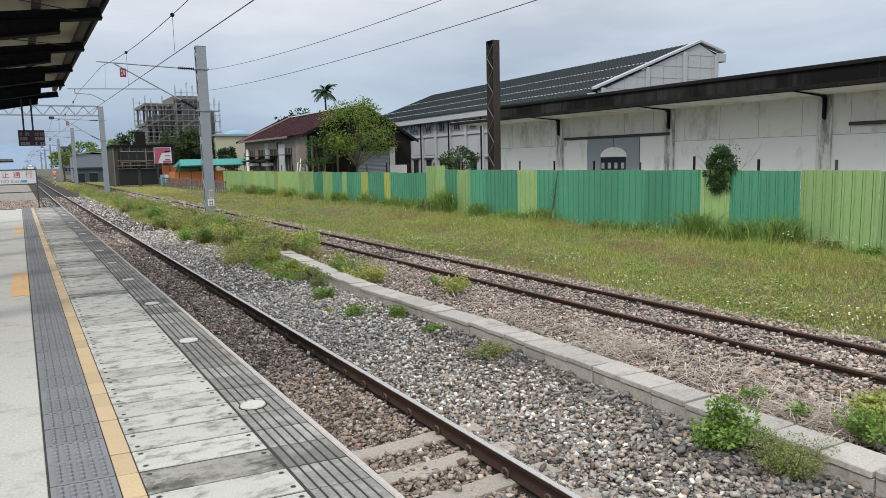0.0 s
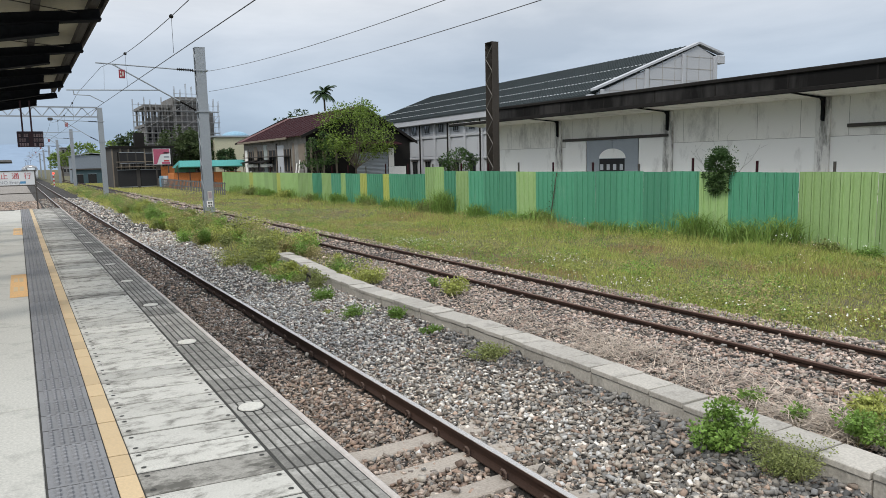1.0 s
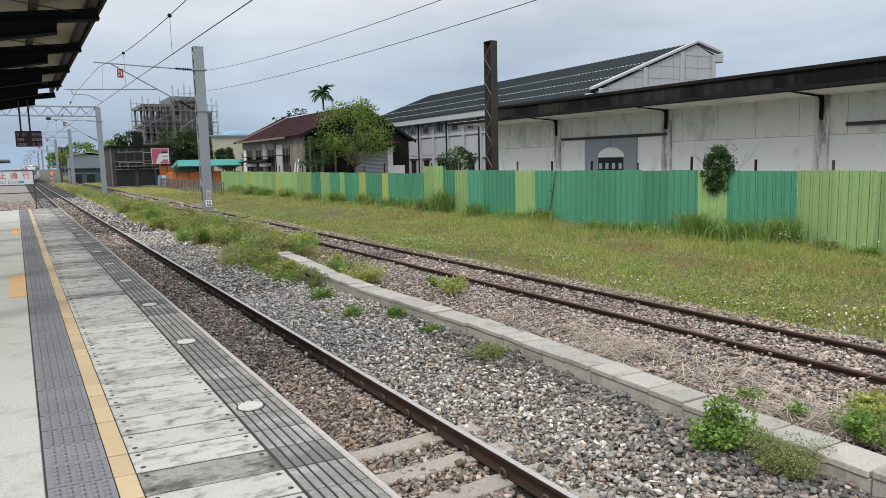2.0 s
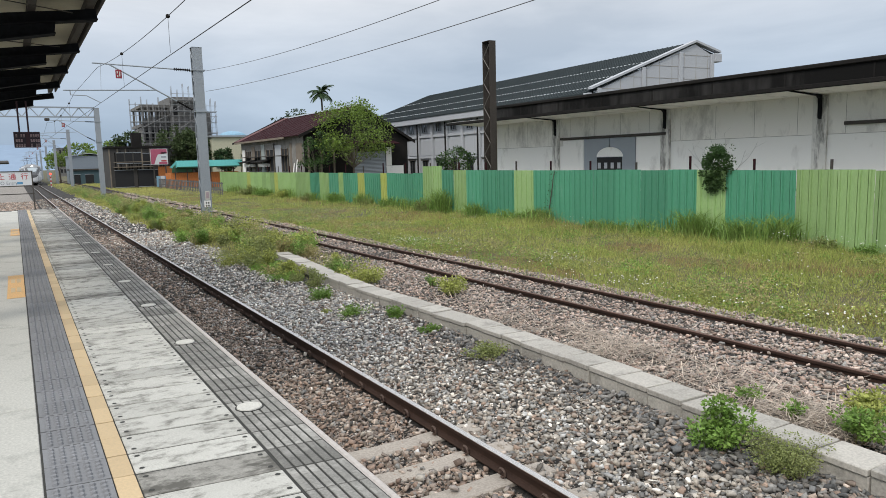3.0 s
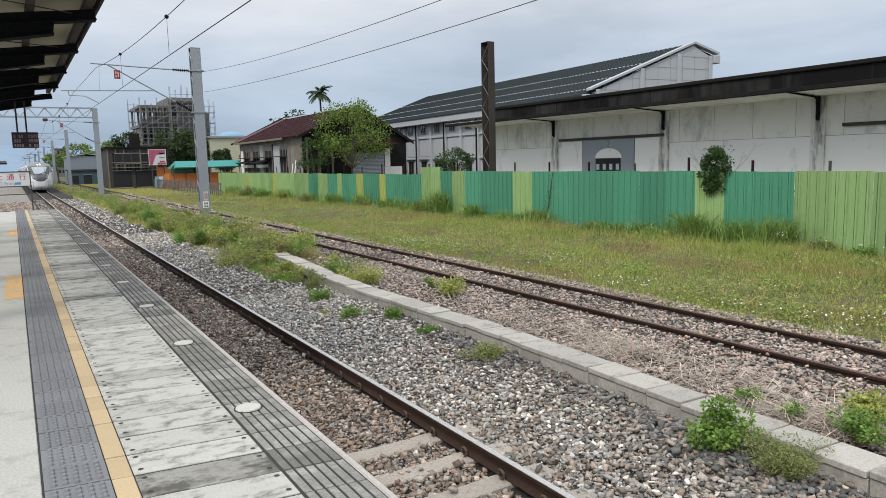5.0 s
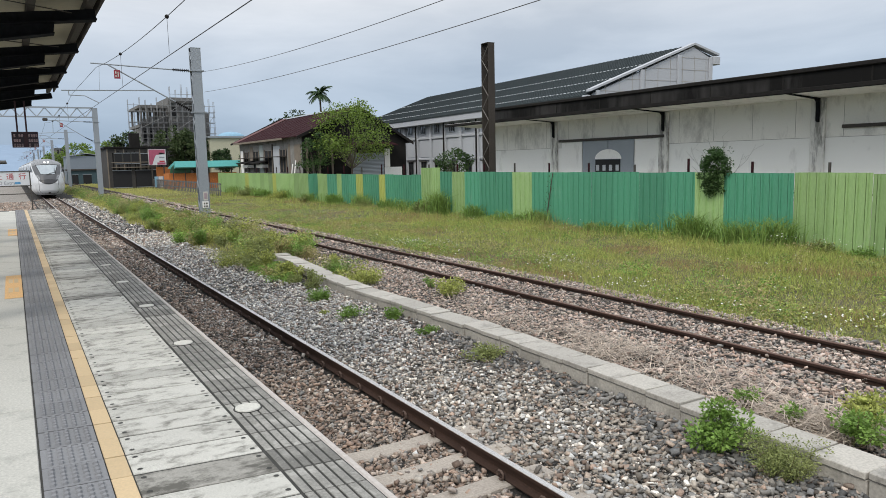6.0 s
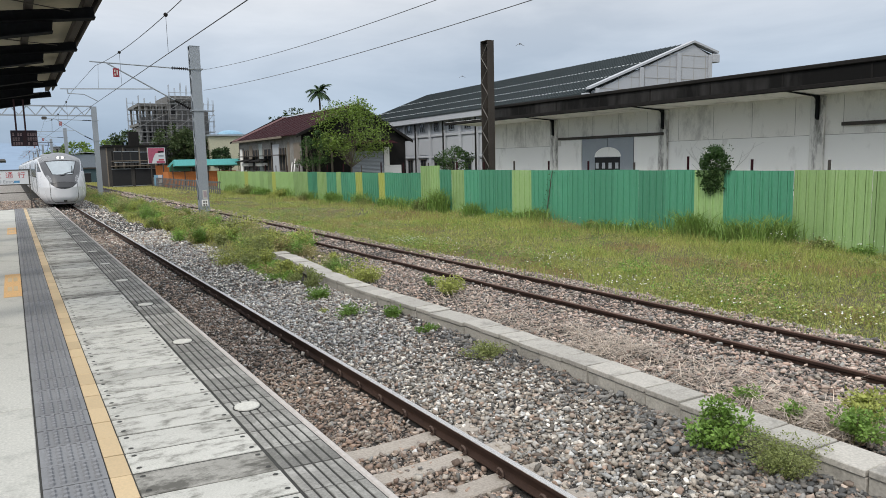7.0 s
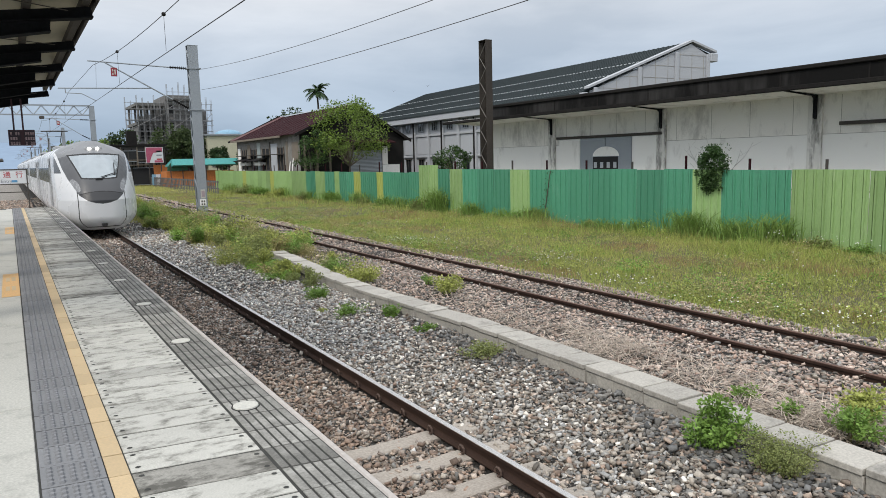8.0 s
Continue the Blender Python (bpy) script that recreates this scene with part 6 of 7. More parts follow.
def build_plants():
    weed((5.42, 4.15, -0.16), 0.40, 0.42, 2400, 0.045, M["weed"], "leafy bright green weed beside the cable trough", "bush")
    weed((5.42, 3.45, -0.16), 0.48, 0.30, 5200, 0.022, M["dull_weed"], "sparse grey-green weed on the ballast")
    weed((6.45, 3.40, -0.02), 0.36, 0.26, 1000, 0.045, M["weed"], "light green weed clump behind the trough")
    weed((6.95, 3.55, -0.02), 0.46, 0.26, 1300, 0.045, M["yellow_weed"], "light green weed clump behind the trough")
    weed((6.42, 3.95, -0.02), 0.16, 0.14, 260, 0.040, M["weed"], "small green weed behind the trough")
    weed((6.50, 4.55, -0.02), 0.18, 0.12, 260, 0.040, M["weed"], "small green weed behind the trough")
    weed((5.45, 7.90, -0.16), 0.40, 0.22, 1500, 0.034, M["dull_weed"], "sprawling dull green weed beside the trough")
    weed((5.50, 9.60, -0.20), 0.22, 0.18, 700, 0.035, M["weed"], "small green weed beside the trough")
    weed((5.52, 10.9, -0.20), 0.26, 0.26, 800, 0.045, M["weed"], "bright green weed beside the trough")
    weed((5.05, 11.6, -0.20), 0.36, 0.22, 900, 0.040, M["weed"], "low green weed on the ballast")
    weed((4.75, 12.2, -0.20), 0.16, 0.08, 160, 0.040, M["yellow_weed"], "small yellow-green weed on the ballast")
    weed((5.20, 13.4, -0.20), 0.38, 0.30, 1100, 0.045, M["weed"], "green weed beside the trough")
    weed((5.45, 14.6, -0.20), 0.28, 0.55, 1200, 0.045, M["dull_weed"], "upright dull green weed beside the trough")
    weed((6.55, 13.9, -0.05), 0.50, 0.32, 1500, 0.045, M["yellow_weed"], "yellow-green weed behind the trough")
    weed((7.20, 11.8, -0.05), 0.46, 0.32, 1500, 0.045, M["yellow_weed"], "yellow-green weed on the siding ballast")
    weed((7.40, 12.8, -0.05), 0.26, 0.2, 300, 0.045, M["weed"], "green weed on the siding ballast")
    random.seed(21)
    for k in range(150):
        y = 15.6 + 36 * (k / 150) ** 1.15 + random.uniform(-0.8, 0.8)
        left = 5.05 + 0.25 * math.sin(y * 0.9)
        x = random.uniform(left + 0.2, left + 0.8 + 2.2 * soft((y - 16) / 5) - 1.1 * soft((y - 25) / 4))
        if y < 19.4:
            x = float(trough_x(y)) + random.choice((-1, -1, 1)) * random.uniform(0.55, 0.95)
        m = ("yellow_weed", "weed", "dull_weed", "brown_weed", "lush", "dull_weed", "yellow_weed")[k % 7]
        weed((x, y, land(x, y)), random.uniform(0.30, 0.70) * (0.75 if y < 19.4 else 1.0), random.uniform(0.28, 0.80) * (0.7 if y < 19.4 else 1.0), 1150, random.uniform(0.04, 0.07), M[m], "rank brownish weed growing between the tracks" if m == "brown_weed" else "rank bushy weed growing between the tracks")
    for k in range(40):
        y, x = 49 + 1.3 * k, random.uniform(5.4, 6.9)
        weed((x, y, land(x, y)), random.uniform(0.7, 1.2), random.uniform(0.4, 0.75), 520, 0.09, M[("yellow_weed", "weed", "dull_weed", "brown_weed")[k % 4]], "rank bushy weed growing between the tracks")
    weed((7.1, 31.6, land(7.1, 31.6)), 0.9, 0.85, 1500, 0.07, M["dull_weed"], "tall dark weed round the foot of the pole", "bush")
    weed((6.5, 29.6, land(6.5, 29.6)), 0.8, 0.75, 1200, 0.07, M["brown_weed"], "tall browning weed between the tracks", "bush")
    weed((7.6, 27.0, land(7.6, 27.0)), 0.8, 0.70, 1200, 0.07, M["yellow_weed"], "tall yellow-green weed between the tracks", "bush")
    # bushes and rank growth at the foot of the fence
    random.seed(33)
    for y, r, h, m in ((33.6, 0.75, 1.25, "dull_weed"), (34.6, 0.6, 0.9, "weed"), (32.4, 0.7, 0.95, "weed"), (36.6, 0.5, 0.6, "lush"), (24.6, 0.55, 0.75, "dull_weed"), (25.6, 0.5, 0.6, "weed"), (20.9, 0.5, 0.5, "dull_weed"), (19.6, 0.4, 0.4, "weed"),
                       (15.4, 0.6, 0.55, "weed"), (13.4, 0.5, 0.6, "lush"), (11.2, 0.45, 0.55, "dull_weed"), (10.3, 0.4, 0.35, "weed"), (28.6, 0.5, 0.5, "weed"), (39.0, 0.6, 0.6, "weed"), (42.4, 0.8, 0.7, "dull_weed"), (47.0, 0.8, 0.8, "weed"),
                       (52.0, 0.9, 0.8, "dull_weed"), (58.0, 1.0, 0.8, "yellow_weed"), (63.0, 1.0, 0.9, "weed"), (69.0, 1.2, 1.0, "dull_weed")):
        for k in range(3):
            rr, yy = r * random.uniform(0.4, 0.8), y + random.uniform(-1.1, 1.1) * r
            x = 19.85 - rr * random.uniform(0.6, 1.0)
            weed((x, yy, land(x, yy)), rr, h * random.uniform(0.45, 0.95), int(2400 * rr), 0.05 + 0.0006 * y, M[m], "leafy weeds grown up against the green fence", "bush")
    # vine over the fence
    v = base("vine", (FENCE_X - 0.02, 15.45, 2.0), "dark ivy clump hanging over the fence", "vine")
    vv, tt, st = [], [], bmesh.new()
    tube(st, (0.1, 0, -2.3), (0.1, 0, 0.2), 0.03, 6)
    for _ in range(110):
        u = random.uniform(-1, 1)
        z = random.uniform(-0.62, 0.72)
        w = 0.52 * (1 - 0.55 * max(0, -z)) * math.sqrt(max(0.05, 1 - (max(z, 0) / 0.78) ** 2))
        foliage(vv, tt, (random.uniform(-0.16, 0.2), u * w + 0.12 * min(z, 0) + 0.10 * noise.noise(Vector((u * 2, z * 4, 1))), z), random.uniform(0.07, 0.17), 46, 0.08, 0.9, 0.4)
    for _ in range(14):
        foliage(vv, tt, (random.uniform(-0.1, 0.2), random.uniform(-0.5, 0.5), random.uniform(0.5, 0.85)), 0.09, 9, 0.07, 1.3, -0.5)
    for _ in range(12):
        z = random.uniform(-1.5, -0.6)
        foliage(vv, tt, (-0.06, random.uniform(-0.14, 0.22), z * 0.55), 0.08, 22, 0.06, 1.0, 0.6)
    part("stem", st, M["bark"], v)
    bulk("foliage", vv, tt, M["ivy"], parent=v, kind="")
    v = base("vine", (FENCE_X - 0.05, 24.0, 0.5), "thin dark creeper climbing the fence", "vine")
    vv, tt, st = [], [], bmesh.new()
    for k in range(9):
        foliage(vv, tt, (-0.03, 0.05 * k - 0.3, 1.35 - 0.22 * k), 0.13 + 0.012 * k, 26, 0.05, 1.0, 0.5)
    tube(st, (0, 0.2, -0.9), (0, -0.3, 1.45), 0.02, 5)
    part("stem", st, M["bark"], v)
    bulk("foliage", vv, tt, M["ivy"], parent=v, kind="")
    random.seed(5)
    limb_tree((24.4, 54.8, -0.3), 7.9, 3.2, "bright green tree growing against the black gable", M["tree"], 0.18, 100, 62, 0.10, 0.8, low=0.30)
    limb_tree((21.7, 56.0, -0.3), 5.6, 1.5, "small dark green tree beside the derelict house", M["dark_tree"], 0.18, 36, 46, 0.10, 0.9, low=0.3)
    limb_tree((25.2, 40.0, -0.3), 3.6, 1.35, "small dark green tree behind the fence", M["dark_tree"], 0.15, 40, 50, 0.08, 0.8, low=0.45)
    palm((43.8, 110, -0.3), 13.4, "tall palm tree above the roofs")
    for x, y, h, r in ((39.5, 112, 11.3, 3.2), (44.8, 113, 10.8, 2.6), (41.5, 116, 10.9, 3.2)):
        limb_tree((x, y, -0.3), h, r, "dark distant broadleaf tree behind the roofs", M["far_tree"], 0.5, 40, 34, 0.25)
    for x, y, h, r in ((20.2, 111, 8.6, 2.2), (22.4, 111.5, 8.4, 2.1), (24.2, 112, 7.6, 1.9)):
        limb_tree((x, y, -0.3), h, r, "feathery green tree before the unfinished building", M["bamboo"], 0.34, 60, 56, 0.12, 1.0, low=0.2)
    for x, y, h, r in ((15.3, 114, 8.6, 2.6), (12.6, 168, 8.6, 3.0), (19.5, 170, 9.2, 2.6), (23.4, 113, 7.9, 2.4), (25.0, 112, 7.0, 2.2), (26.2, 104, 5.2, 1.4), (8.6, 175, 7.0, 3.0), (13.5, 160, 6.4, 2.2), (28.0, 96, 5.0, 1.6)):
        limb_tree((x, y, -0.3), h, r, "dark green tree among the distant buildings", M["far_tree"] if y < 150 else M["tree"], 0.45, 40, 34, 0.2)


M["stone_pink"] = material("pinkish_ballast_stone", (0.45, 0.383, 0.345), (0.355, 0.29, 0.26), rough=0.9, scale=0.6, fine=55, bump=0.5, depth=0.004, spread=0.4, by_island=0.42, tints=(TAN, RUSTY, SLATE, TAN, PALE))
M["dry_grass"] = leafy("yellowing_grass", (0.54, 0.50, 0.18), (0.44, 0.38, 0.17))
M["rust_grass"] = leafy("withered_grass", (0.33, 0.22, 0.11), (0.40, 0.30, 0.15))
M["weed_grass"] = leafy("rank_grass", (0.42, 0.46, 0.12), (0.52, 0.47, 0.17))
M["dull_weed"] = leafy("dull_weed_leaves", (0.20, 0.26, 0.085), (0.30, 0.31, 0.12))
M["lush"] = leafy("lush_weed_leaves", (0.20, 0.37, 0.07), (0.28, 0.40, 0.09))
M["brown_weed"] = leafy("browning_weed_leaves", (0.44, 0.37, 0.18), (0.33, 0.31, 0.13))
M["ivy"] = leafy("ivy_leaves", (0.035, 0.085, 0.022), (0.055, 0.10, 0.03))
M["tree"] = leafy("bright_tree_leaves", (0.20, 0.29, 0.045), (0.09, 0.15, 0.028))
M["dark_tree"] = leafy("dark_tree_leaves", (0.06, 0.12, 0.03), (0.045, 0.09, 0.025))
M["far_tree"] = leafy("distant_tree_leaves", (0.065, 0.10, 0.04), (0.05, 0.08, 0.035))
M["bamboo"] = leafy("feathery_dark_leaves", (0.095, 0.13, 0.05), (0.06, 0.09, 0.035))
M["palm"] = leafy("palm_fronds", (0.05, 0.095, 0.035), (0.04, 0.075, 0.03))
M["bark"] = material("bark", (0.11, 0.09, 0.07), rough=0.9, scale=3)
build_stones()
build_grass()
build_plants()

# ---- distance ----
def scaffold_building():
    b = base("unfinished_building", (22.0, 120, -0.4), "unfinished concrete building wrapped in scaffolding", "building")
    # open frame of the lower wing: slabs and columns, walls only in the lower storeys
    part("block", blocks((-4.0, -0.05, 0.6, 10, 0, 9.2)), M["raw"], b, "raw grey concrete wing")
    for z in (3.1, 6.2, 9.3, 12.25):
        part("floor_slab", blocks((-4.3, 0.0, -0.1, 10.2, z, z + 0.42)), M["raw"], b)
    for k in range(5):
        x = -4.1 + 0.95 * k
        part("column", blocks((x, x + 0.30, 0.0, 0.35, 0, 12.25)), M["raw"], b)
        part("column", blocks((x, x + 0.30, 9.6, 9.95, 9.7, 12.25)), M["raw"], b)
    for k in range(4):
        part("brick_infill", blocks((-3.75 + 0.95 * k, -3.2 + 0.95 * k, 0.1, 0.3, 9.75, 10.6 + 0.25 * (k % 2))), M["raw"], b)
    for z in (1.0, 4.1, 7.2):
        for k in range(4):
            part("opening", blocks((-3.7 + 0.95 * k, -3.15 + 0.95 * k, 0.55, 0.598, z, z + 1.5)), M["void"], b)
    # taller stair tower
    part("block", blocks((0.05, 4.0, -0.6, 10, 0, 13.9)), M["raw"], b, "raw grey concrete tower")
    for z in (4.6, 7.4, 10.2, 13.0):
        part("floor_edge", blocks((-0.02, 4.1, -0.85, -0.61, z, z + 0.3)), M["raw"], b)
    for z in (5.3, 8.2, 11.0):
        part("opening", blocks((0.5, 1.2, -0.64, -0.601, z, z + 1.4)), M["void"], b)
    part("block", blocks((4.1, 6.6, 1.0, 10, 0, 11.6)), M["raw"], b, "raw grey concrete wing")
    pole = mesh_of("scaffold_tube", blocks((-0.028, 0.028, -0.028, 0.028, 0, 1)), M["scaffold"])
    led = mesh_of("scaffold_ledger", blocks((0, 1, -0.028, 0.028, -0.028, 0.028)), M["scaffold"])
    deck = mesh_of("scaffold_deck", blocks((0, 1, -0.35, 0.35, -0.03, 0.03)), M["scaffold"])
    # bays: from, to, face, height
    for x0, x1, y, top in ((-5.9, 0.0, -1.0, 12.9), (0.2, 4.6, -1.7, 15.0), (4.9, 7.2, -0.3, 12.9)):
        count = max(2, round((x1 - x0) / 0.9))
        for k in range(count + 1):
            for dy in (0.0, 0.7):
                p = part("scaffold_tube", pole, None, b)
                p.location, p.scale = (x0 + (x1 - x0) * k / count, y + dy, 0), (1, 1, top + (0.5, 0.0, 0.9)[k % 3])
        for k in range(int(top / 1.7)):
            for z in (0.0, 0.9):
                p = part("scaffold_ledger", led, None, b)
                p.location, p.scale = (x0 - 0.15, y - 0.06, 1.5 + 1.7 * k + z), (x1 - x0 + 0.3, 1, 1)
            p = part("scaffold_deck", deck, None, b)
            p.location, p.scale = (x0, y + 0.36, 1.4 + 1.7 * k), (x1 - x0, 1, 1)
        for k in range(int(top / 3.4)):
            bm = bmesh.new()
            tube(bm, (x0, y - 0.1, 1.5 + 3.4 * k), (x1, y - 0.1, 4.4 + 3.4 * k), 0.03, 4)
            part("scaffold_brace", bm, M["scaffold"], b)


def simple_house(name, at, w, d, h, wall, roof, label, category, rise=0.0, openings=(), over=0.3):
    b = base(name, at, label, category)
    part("wall", blocks((0, w, 0, d, 0, h)), wall, b)
    if rise:
        part("roof", prism(bmesh.new(), [(-over, h), (w / 2, h + rise), (w + over, h), (w + over, h - 0.08), (w / 2, h + rise - 0.1), (-over, h - 0.08)], "y", -over, d + over), roof, b)
    else:
        part("roof", blocks((-over, w + over, -over, d + over, h + 0.004, h + 0.25)), roof, b)
    for x0, x1, z0, z1 in openings:
        o = part("window", blocks((x0, x1, -0.05, -0.004, z0, z1)), M["void"], b, "dark opening")
        part("window_frame", blocks((x0 - 0.06, x1 + 0.06, -0.09, -0.051, z1, z1 + 0.08), (x0 - 0.06, x1 + 0.06, -0.12, -0.051, z0 - 0.08, z0)), M["galv"], o)
    return b


def build_far():
    scaffold_building()
    g = simple_house("apartment_house", (25.9, 110, -0.4), 8.0, 8, 7.2, M["cream"], M["galv"], "pale cream house with a flat roof", "house", 0, ((0.5, 1.2, 2.6, 3.6), (2.0, 3.1, 2.8, 4.2), (4.4, 5.4, 2.8, 4.2)))
    tank = bmesh.new()
    bmesh.ops.create_uvsphere(tank, u_segments=16, v_segments=8, radius=1.0, matrix=Matrix.Translation((4.0, 3.0, 7.35)) @ Matrix.Diagonal((2.2, 1.4, 0.9, 1)))
    part("water_tank", tank, M["pale_blue"], g, "pale blue rooftop tank", True)
    s = base("market_stall", (17.6, 98, -0.4), "orange stall hut with a teal sheet roof", "stall")
    part("wall", blocks((0, 8.8, 0, 4, 0, 2.1)), M["orange"], s, "orange painted panels")
    part("roof", prism(bmesh.new(), [(-0.9, 2.75), (4.0, 2.75), (4.0, 2.85), (-0.9, 3.7), (-1.2, 2.9)][::-1], "x", 0.6, 9.2), M["teal"], s, "teal corrugated roof")
    arch = bmesh.new()
    prism(arch, [(1.4 + 1.3 * math.cos(k * math.pi / 10), 2.2 + 1.3 * math.sin(k * math.pi / 10)) for k in range(11)], "y", -0.3, -0.02)
    part("arch_gable", arch, M["dark_green"], s, "dark green arched gable")
    for k in range(6):
        part("post", blocks((1.5 * k + 0.4, 1.5 * k + 0.5, -0.6, -0.5, 0, 2.9)), M["dark_steel"], s)
    for k in range(30):
        part("fence_slat", blocks((0.29 * k, 0.29 * k + 0.14, -0.46, -0.42, 0, 1.4)), M["orange"], s)
    th = simple_house("timber_house", (11.4, 108, -0.4), 8.0, 9, 5.7, M["black_timber"], M["black_tin"], "blackened timber house with a flat roof", "house", 0, ((1.0, 1.9, 3.6, 5.0), (2.1, 3.0, 3.6, 5.0), (3.2, 4.1, 3.6, 5.0), (4.4, 5.3, 3.4, 4.9), (0.6, 3.0, 0.3, 2.6), (3.6, 6.4, 0.3, 2.6)))
    for k in range(23):
        z1 = 5.6 - 0.25 * (k % 3)
        if not (k % 4 == 1):
            part("wall_board", blocks((0.35 * k, 0.35 * k + 0.16, -0.045, -0.003, 0.1, z1)), M["black_tin"] if k % 3 else M["wood"], th)
    part("balcony_rail", blocks((0.5, 5.6, -0.5, -0.42, 3.7, 3.8), (0.5, 5.6, -0.5, -0.06, 3.0, 3.1)), M["wood"], th)
    c = base("rooftop_tank", (14.7, 109.5, 5.55), "dark square tank on the timber house roof", "tank")
    part("tank_body", blocks((0, 1.3, 0, 1.3, 0, 1.9), bevel=0.04), M["black_tin"], c)
    p = base("billboard", (16.55, 106.5, -0.1), "faded red and white billboard on posts", "billboard")
    part("panel", blocks((0, 2.3, -0.05, 0.05, 3.0, 5.2)), M["board"], p)
    part("red_field", prism(bmesh.new(), [(0.05, 3.05), (0.45, 3.05), (0.75, 3.9), (1.0, 4.4), (2.2, 4.55), (2.2, 5.15), (0.05, 5.15)], "y", -0.062, -0.051), M["faded_red"], p)
    part("red_field", blocks((1.1, 2.2, -0.062, -0.051, 3.05, 3.35)), M["faded_red"], p)
    for k in range(3):
        part("lettering_bar", blocks((1.4, 2.1, -0.062, -0.051, 3.4 + 0.55 * k, 3.6 + 0.55 * k)), M["grey_ink"] if k else M["red_ink"], p)
    for x in (0.3, 1.9):
        part("post", blocks((x, x + 0.14, 0.06, 0.2, 0, 5.1)), M["dark_steel"], p)
    o = base("hoarding", (17.0, 105.5, -0.4), "low blue and white printed hoarding", "hoarding")
    for k in range(5):
        part("panel", blocks((0.55 * k, 0.55 * k + 0.52, 0, 0.06, 0.2, 1.7)), M[("pale_blue", "board", "blue_ink", "maroon", "board")[k]], o)
    kiosk = base("kiosk_wall", (17.6, 107.2, -0.4), "small orange wall below the billboard", "wall")
    part("panel", blocks((0, 1.8, 0, 0.2, 0, 3.0)), M["orange"], kiosk)
    simple_house("grey_shed", (9.0, 150, -0.4), 6.6, 10, 5.4, M["shed"], M["pale_roof"], "grey-blue sheet metal shed with a pale roof", "shed", 0.5, ((0.8, 2.2, 0.2, 1.9), (3.0, 4.6, 0.2, 1.9)))
    simple_house("grey_shed", (8.8, 146, -0.4), 5.0, 3.5, 2.7, M["teal_dark"], M["dark_steel"], "low dark teal lean-to before the shed", "shed", 0, ((0.6, 1.6, 0.2, 1.9), (2.4, 3.8, 0.2, 1.9)))
    simple_house("tower_block", (16.0, 330, -0.4), 4.5, 10, 11.5, M["raw"], M["galv"], "distant grey apartment block", "building", 0, tuple((0.5 + 1.3 * i, 1.3 + 1.3 * i, 1.5 + 2.6 * j, 3.0 + 2.6 * j) for i in range(3) for j in range(4)))
    # station roofs far along the line
    f = base("far_platform_roof", (-9.0, 250, -0.4), "long grey platform roof far along the line", "canopy")
    part("roof", blocks((-4, 7.8, 0, 60, 5.4, 6.0)), M["raw"], f)
    for k in range(6):
        part("column", blocks((1.0, 1.4, 10 * k, 10 * k + 0.4, 0, 5.4)), M["dark_steel"], f)
    # picket railing at the street
    r = base("railing", (0, 0, -0.35), "grey concrete picket railing along the lane", "railing")
    for k in range(90):
        y = 70 + 0.85 * k
        x = 17.2
        part("picket", blocks((x - 0.04, x + 0.04, y, y + 0.14, 0, 1.3)), M["raw"], r)
    for z in (0.45, 1.1):
        part("rail_bar", blocks((17.25, 17.31, 70, 146.5, z, z + 0.12)), M["raw"], r)
    # level crossing lamp
    lamp = base("signal_lamp", (4.9, 128, -0.3), "small red warning lamp on a striped post", "signal")
    for k in range(7):
        part("post_band", blocks((-0.09, 0.09, -0.09, 0.09, 0.3 * k, 0.3 * k + 0.3)), M["red_ink"] if k % 2 else M["board"], lamp)
    bulb = bmesh.new()
    bmesh.ops.create_uvsphere(bulb, u_segments=12, v_segments=8, radius=0.16, matrix=Matrix.Translation((0, -0.08, 2.2)))
    part("lamp_lens", bulb, M["red_lit"], lamp, "lit red lens", True)
    # loose rails and stones in the weeds
    for x, y, ln, a in ((8.4, 62, 2.6, 20), (9.6, 66, 2.2, -15), (6.8, 28.5, 1.2, 40), (9.2, 70, 3.0, 5)):
        q = base("rubble", (x, y, land(x, y) + 0.1), "broken concrete slab lying in the weeds", "rubble", "rubble in the weeds", a)
        part("slab", blocks((-0.35, 0.35, -ln / 2, ln / 2, -0.15, 0.16), bevel=0.04), M["kerb"], q)
    # hills
    verts, faces = [], []
    n = 90
    for k in range(n + 1):
        a = radians(-70 + 190 * k / n)
        h = 70 + 150 * max(0, noise.noise(Vector((k * 0.09, 1.7, 0))) + 0.45) * (1.25 if k < 55 else 0.9) + 25 * noise.noise(Vector((k * 0.35, 4.0, 0)))
        for r, z in ((3300, -8), (3700, h * 0.55), (4200, h), (4500, -8)):
            verts.append((r * math.sin(a), r * math.cos(a), z))
    for k in range(n):
        for j in range(3):
            i = k * 4 + j
            faces.append((i, i + 4, i + 5, i + 1))
    tagged(raw("backdrop_hills", verts, faces, M["hill"], True), "hazy blue mountain range on the horizon", "mountains", kind="structure")


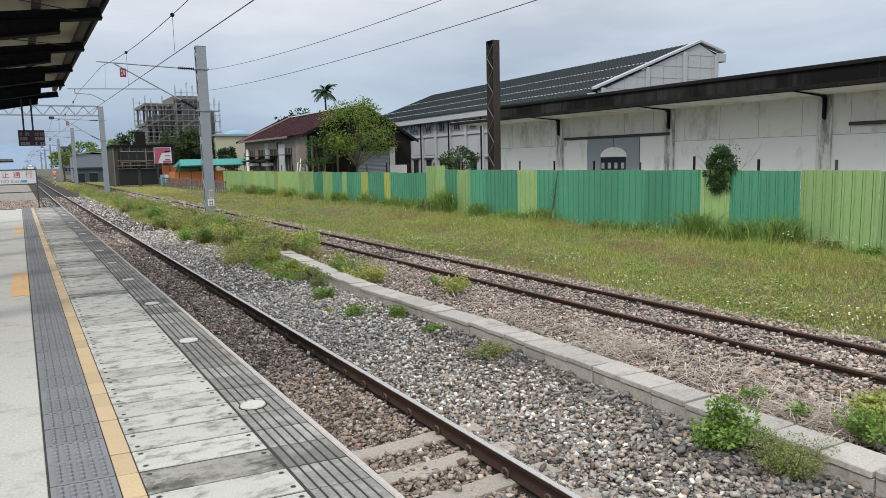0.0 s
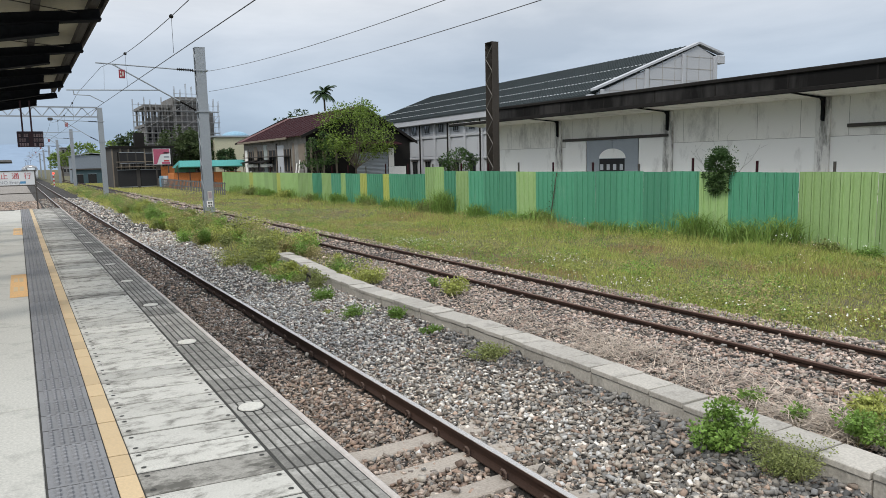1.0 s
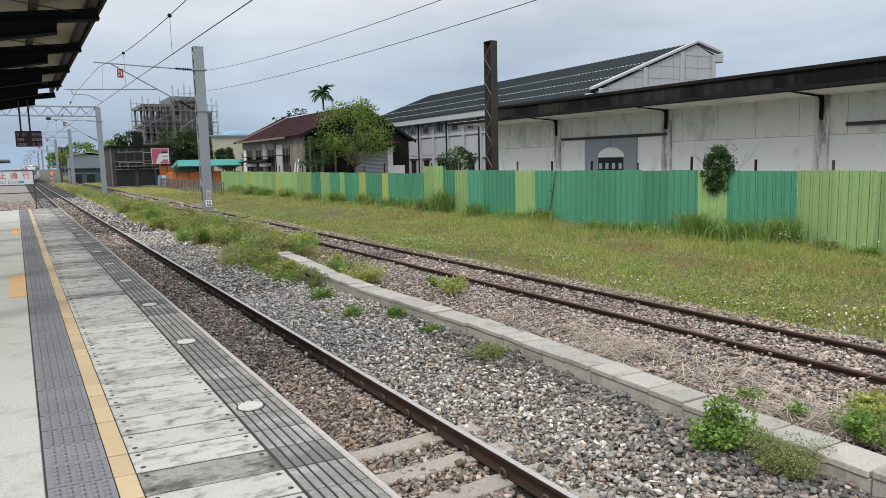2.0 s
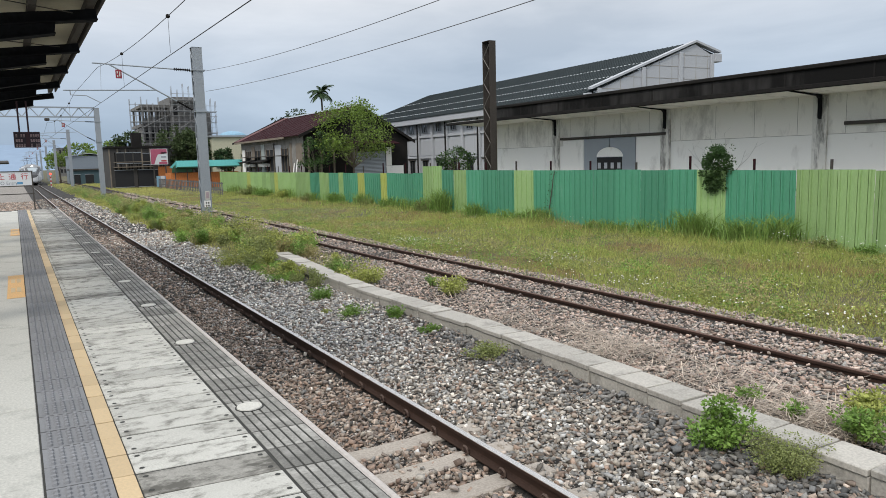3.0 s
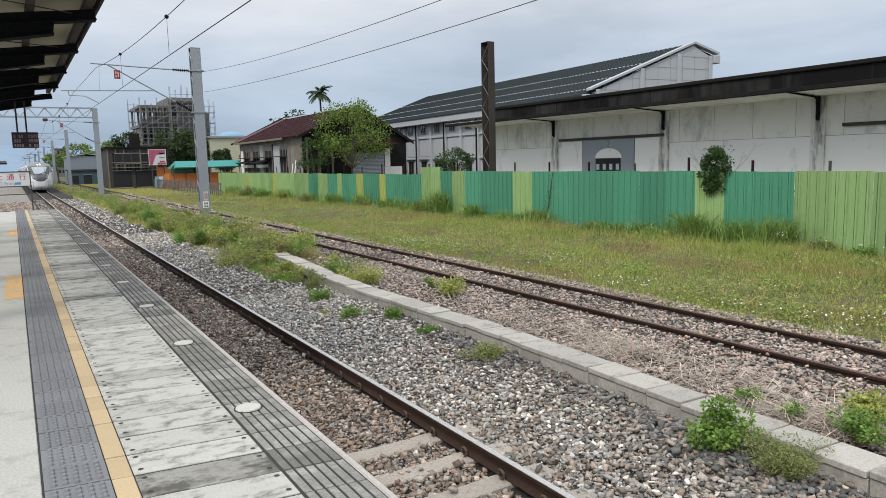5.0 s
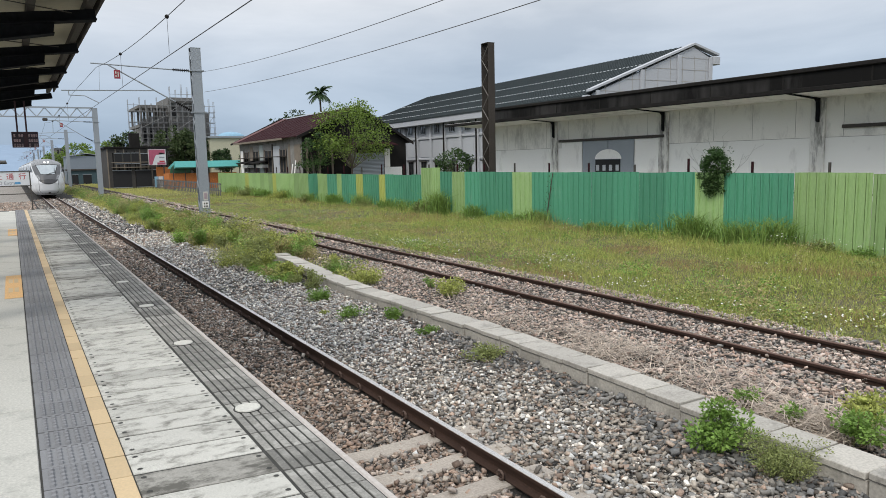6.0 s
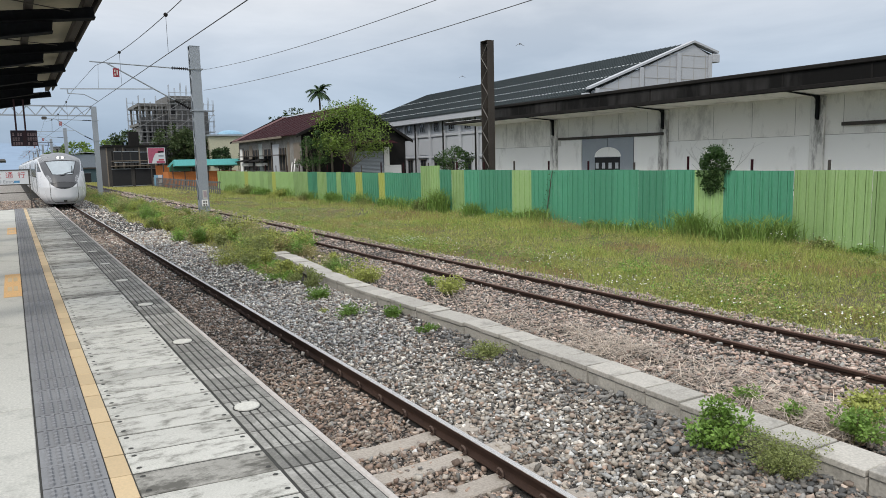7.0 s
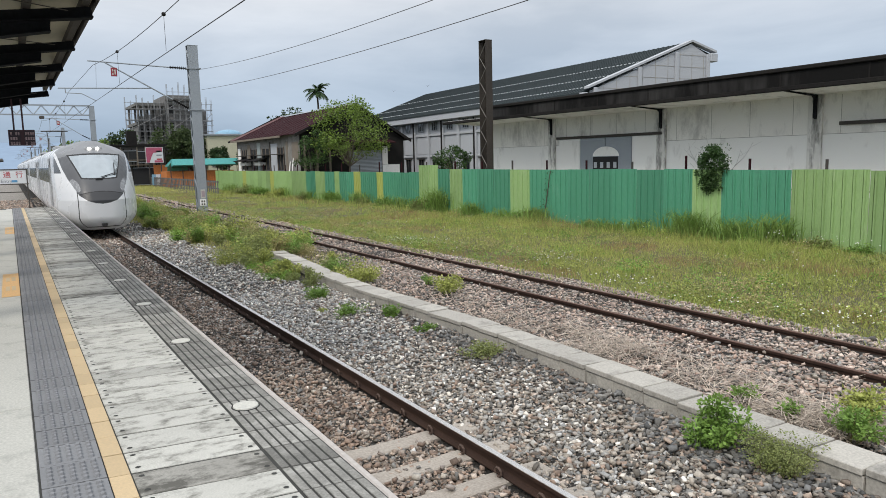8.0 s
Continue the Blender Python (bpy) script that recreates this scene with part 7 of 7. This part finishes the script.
M["raw"] = material("raw_concrete", (0.20, 0.196, 0.19), (0.12, 0.118, 0.112), rough=0.9, scale=0.35, fine=6, spread=0.5)
M["faded_red"] = material("faded_red_print", (0.45, 0.10, 0.17), rough=0.7, bump=0)
M["scaffold"] = material("scaffold_steel", (0.30, 0.30, 0.30), rough=0.6, bump=0)
M["cream"] = material("cream_render", (0.50, 0.49, 0.36), (0.44, 0.43, 0.32), rough=0.85, scale=0.4, fine=5, spread=0.2)
M["pale_blue"] = material("pale_blue_paint", (0.25, 0.45, 0.60), rough=0.5, bump=0)
M["orange"] = material("orange_panels", (0.55, 0.19, 0.045), (0.45, 0.15, 0.04), rough=0.7, scale=0.8, fine=8)
M["teal"] = material("teal_sheet_roof", (0.10, 0.44, 0.42), (0.09, 0.38, 0.37), rough=0.5, scale=0.5, fine=6, spread=0.2)
M["teal_dark"] = material("dark_teal_sheet", (0.06, 0.11, 0.13), rough=0.7, scale=0.5)
M["dark_green"] = material("dark_green_paint", (0.03, 0.12, 0.06), rough=0.6)
M["black_timber"] = material("blackened_timber", (0.04, 0.038, 0.036), (0.06, 0.055, 0.05), rough=0.85, scale=0.6, fine=9, spread=0.7)
M["shed"] = material("blue_grey_sheet", (0.23, 0.27, 0.31), (0.20, 0.235, 0.27), rough=0.6, scale=0.3, fine=5, spread=0.2)
M["pale_roof"] = material("pale_sheet_roof", (0.55, 0.60, 0.62), rough=0.5, scale=0.4)
M["red_lit"] = material("lit_red_lens", (1.0, 0.05, 0.03), (1.0, 0.05, 0.03), rough=0.4, bump=0, emit=3.0, spread=0.02)
M["hill"] = material("hazy_hills", (0.26, 0.34, 0.44), (0.24, 0.31, 0.41), rough=1.0, scale=0.002, fine=0.02, bump=0, spread=0.1, spec=0.0)
build_far()

# ---- birds ----
M["feather"] = material("dark_plumage", (0.06, 0.055, 0.055), (0.10, 0.09, 0.085), rough=0.8, bump=0)


def bird(at):
    b = base("bird", at, "small dark bird in flight", "bird", "birds")
    bm = bmesh.new()
    bmesh.ops.create_uvsphere(bm, u_segments=12, v_segments=8, radius=1.0, matrix=Matrix.Diagonal((0.018, 0.055, 0.018, 1)))
    bmesh.ops.create_uvsphere(bm, u_segments=10, v_segments=6, radius=0.015, matrix=Matrix.Translation((0, 0.055, 0.008)))
    part("body", bm, M["feather"], b, smooth=True)
    part("tail", prism(bmesh.new(), [(-0.006, -0.045), (0.006, -0.045), (0.022, -0.105), (-0.022, -0.105)], "z", -0.002, 0.002), M["feather"], b)
    wings = []
    for s in (-1, 1):
        w = prism(bmesh.new(), [(0, 0.03), (s * 0.06, 0.035), (s * 0.125, -0.005), (s * 0.07, -0.022), (0, -0.025)], "z", -0.0025, 0.0025)
        wings.append(part("wing", w, M["feather"], b))
    return b, wings


BIRDS = [bird((30, -60, 14)), bird((32, -62, 15))]

def motions():
    walk(TRAIN, [(t, pose(TRACK, 28.8 + 23.2 * (8.0 - t), 0)) for t in (0.0, 2.0, 4.0, 6.0, 8.0)])
    flights = (
        ((0.0, 30, -60, 14), (5.6, 8, -8, 5), (6.2, 6.77, 5.41, 4.37), (6.3, 7.9, 7.3, 4.67), (6.4, 8.84, 9.31, 4.98), (6.5, 9.74, 11.33, 5.13), (6.6, 10.37, 13.48, 5.15), (6.7, 11.2, 15.52, 5.2),
         (6.8, 12.01, 17.58, 5.31), (6.9, 13.03, 19.53, 5.46), (7.0, 13.98, 21.49, 5.49), (7.2, 15.77, 25.5, 5.66), (7.5, 18.46, 31.58, 6.28), (8.0, 22.14, 42.14, 7.04)),
        ((0.0, 32, -62, 15), (5.9, 8, -8, 5), (6.5, 6.45, 5.61, 4.39), (6.6, 7.63, 7.47, 4.69), (6.7, 8.71, 9.39, 4.92), (6.8, 9.75, 11.34, 5.22), (6.9, 10.74, 13.3, 5.37), (7.0, 11.75, 15.25, 5.55),
         (7.1, 12.77, 17.17, 5.58), (7.2, 13.76, 19.11, 5.61), (7.5, 16.5, 25.09, 5.84), (8.0, 20.74, 35.32, 6.67)))
    for (b, wings), rows in zip(BIRDS, flights):
        walk(b, [(t, pose(x, y, z, 6, 0, -25)) for t, x, y, z in rows])
        for s, w in zip((-1, 1), wings):
            beat = [(0.0, 0)] + [(6.0 + 0.1 * k, (38, 10, -30, 5)[k % 4]) for k in range(21)]
            walk(w, [(t, pose(s * 0.012, 0, 0.008, 0, -s * a, 0)) for t, a in beat])


motions()
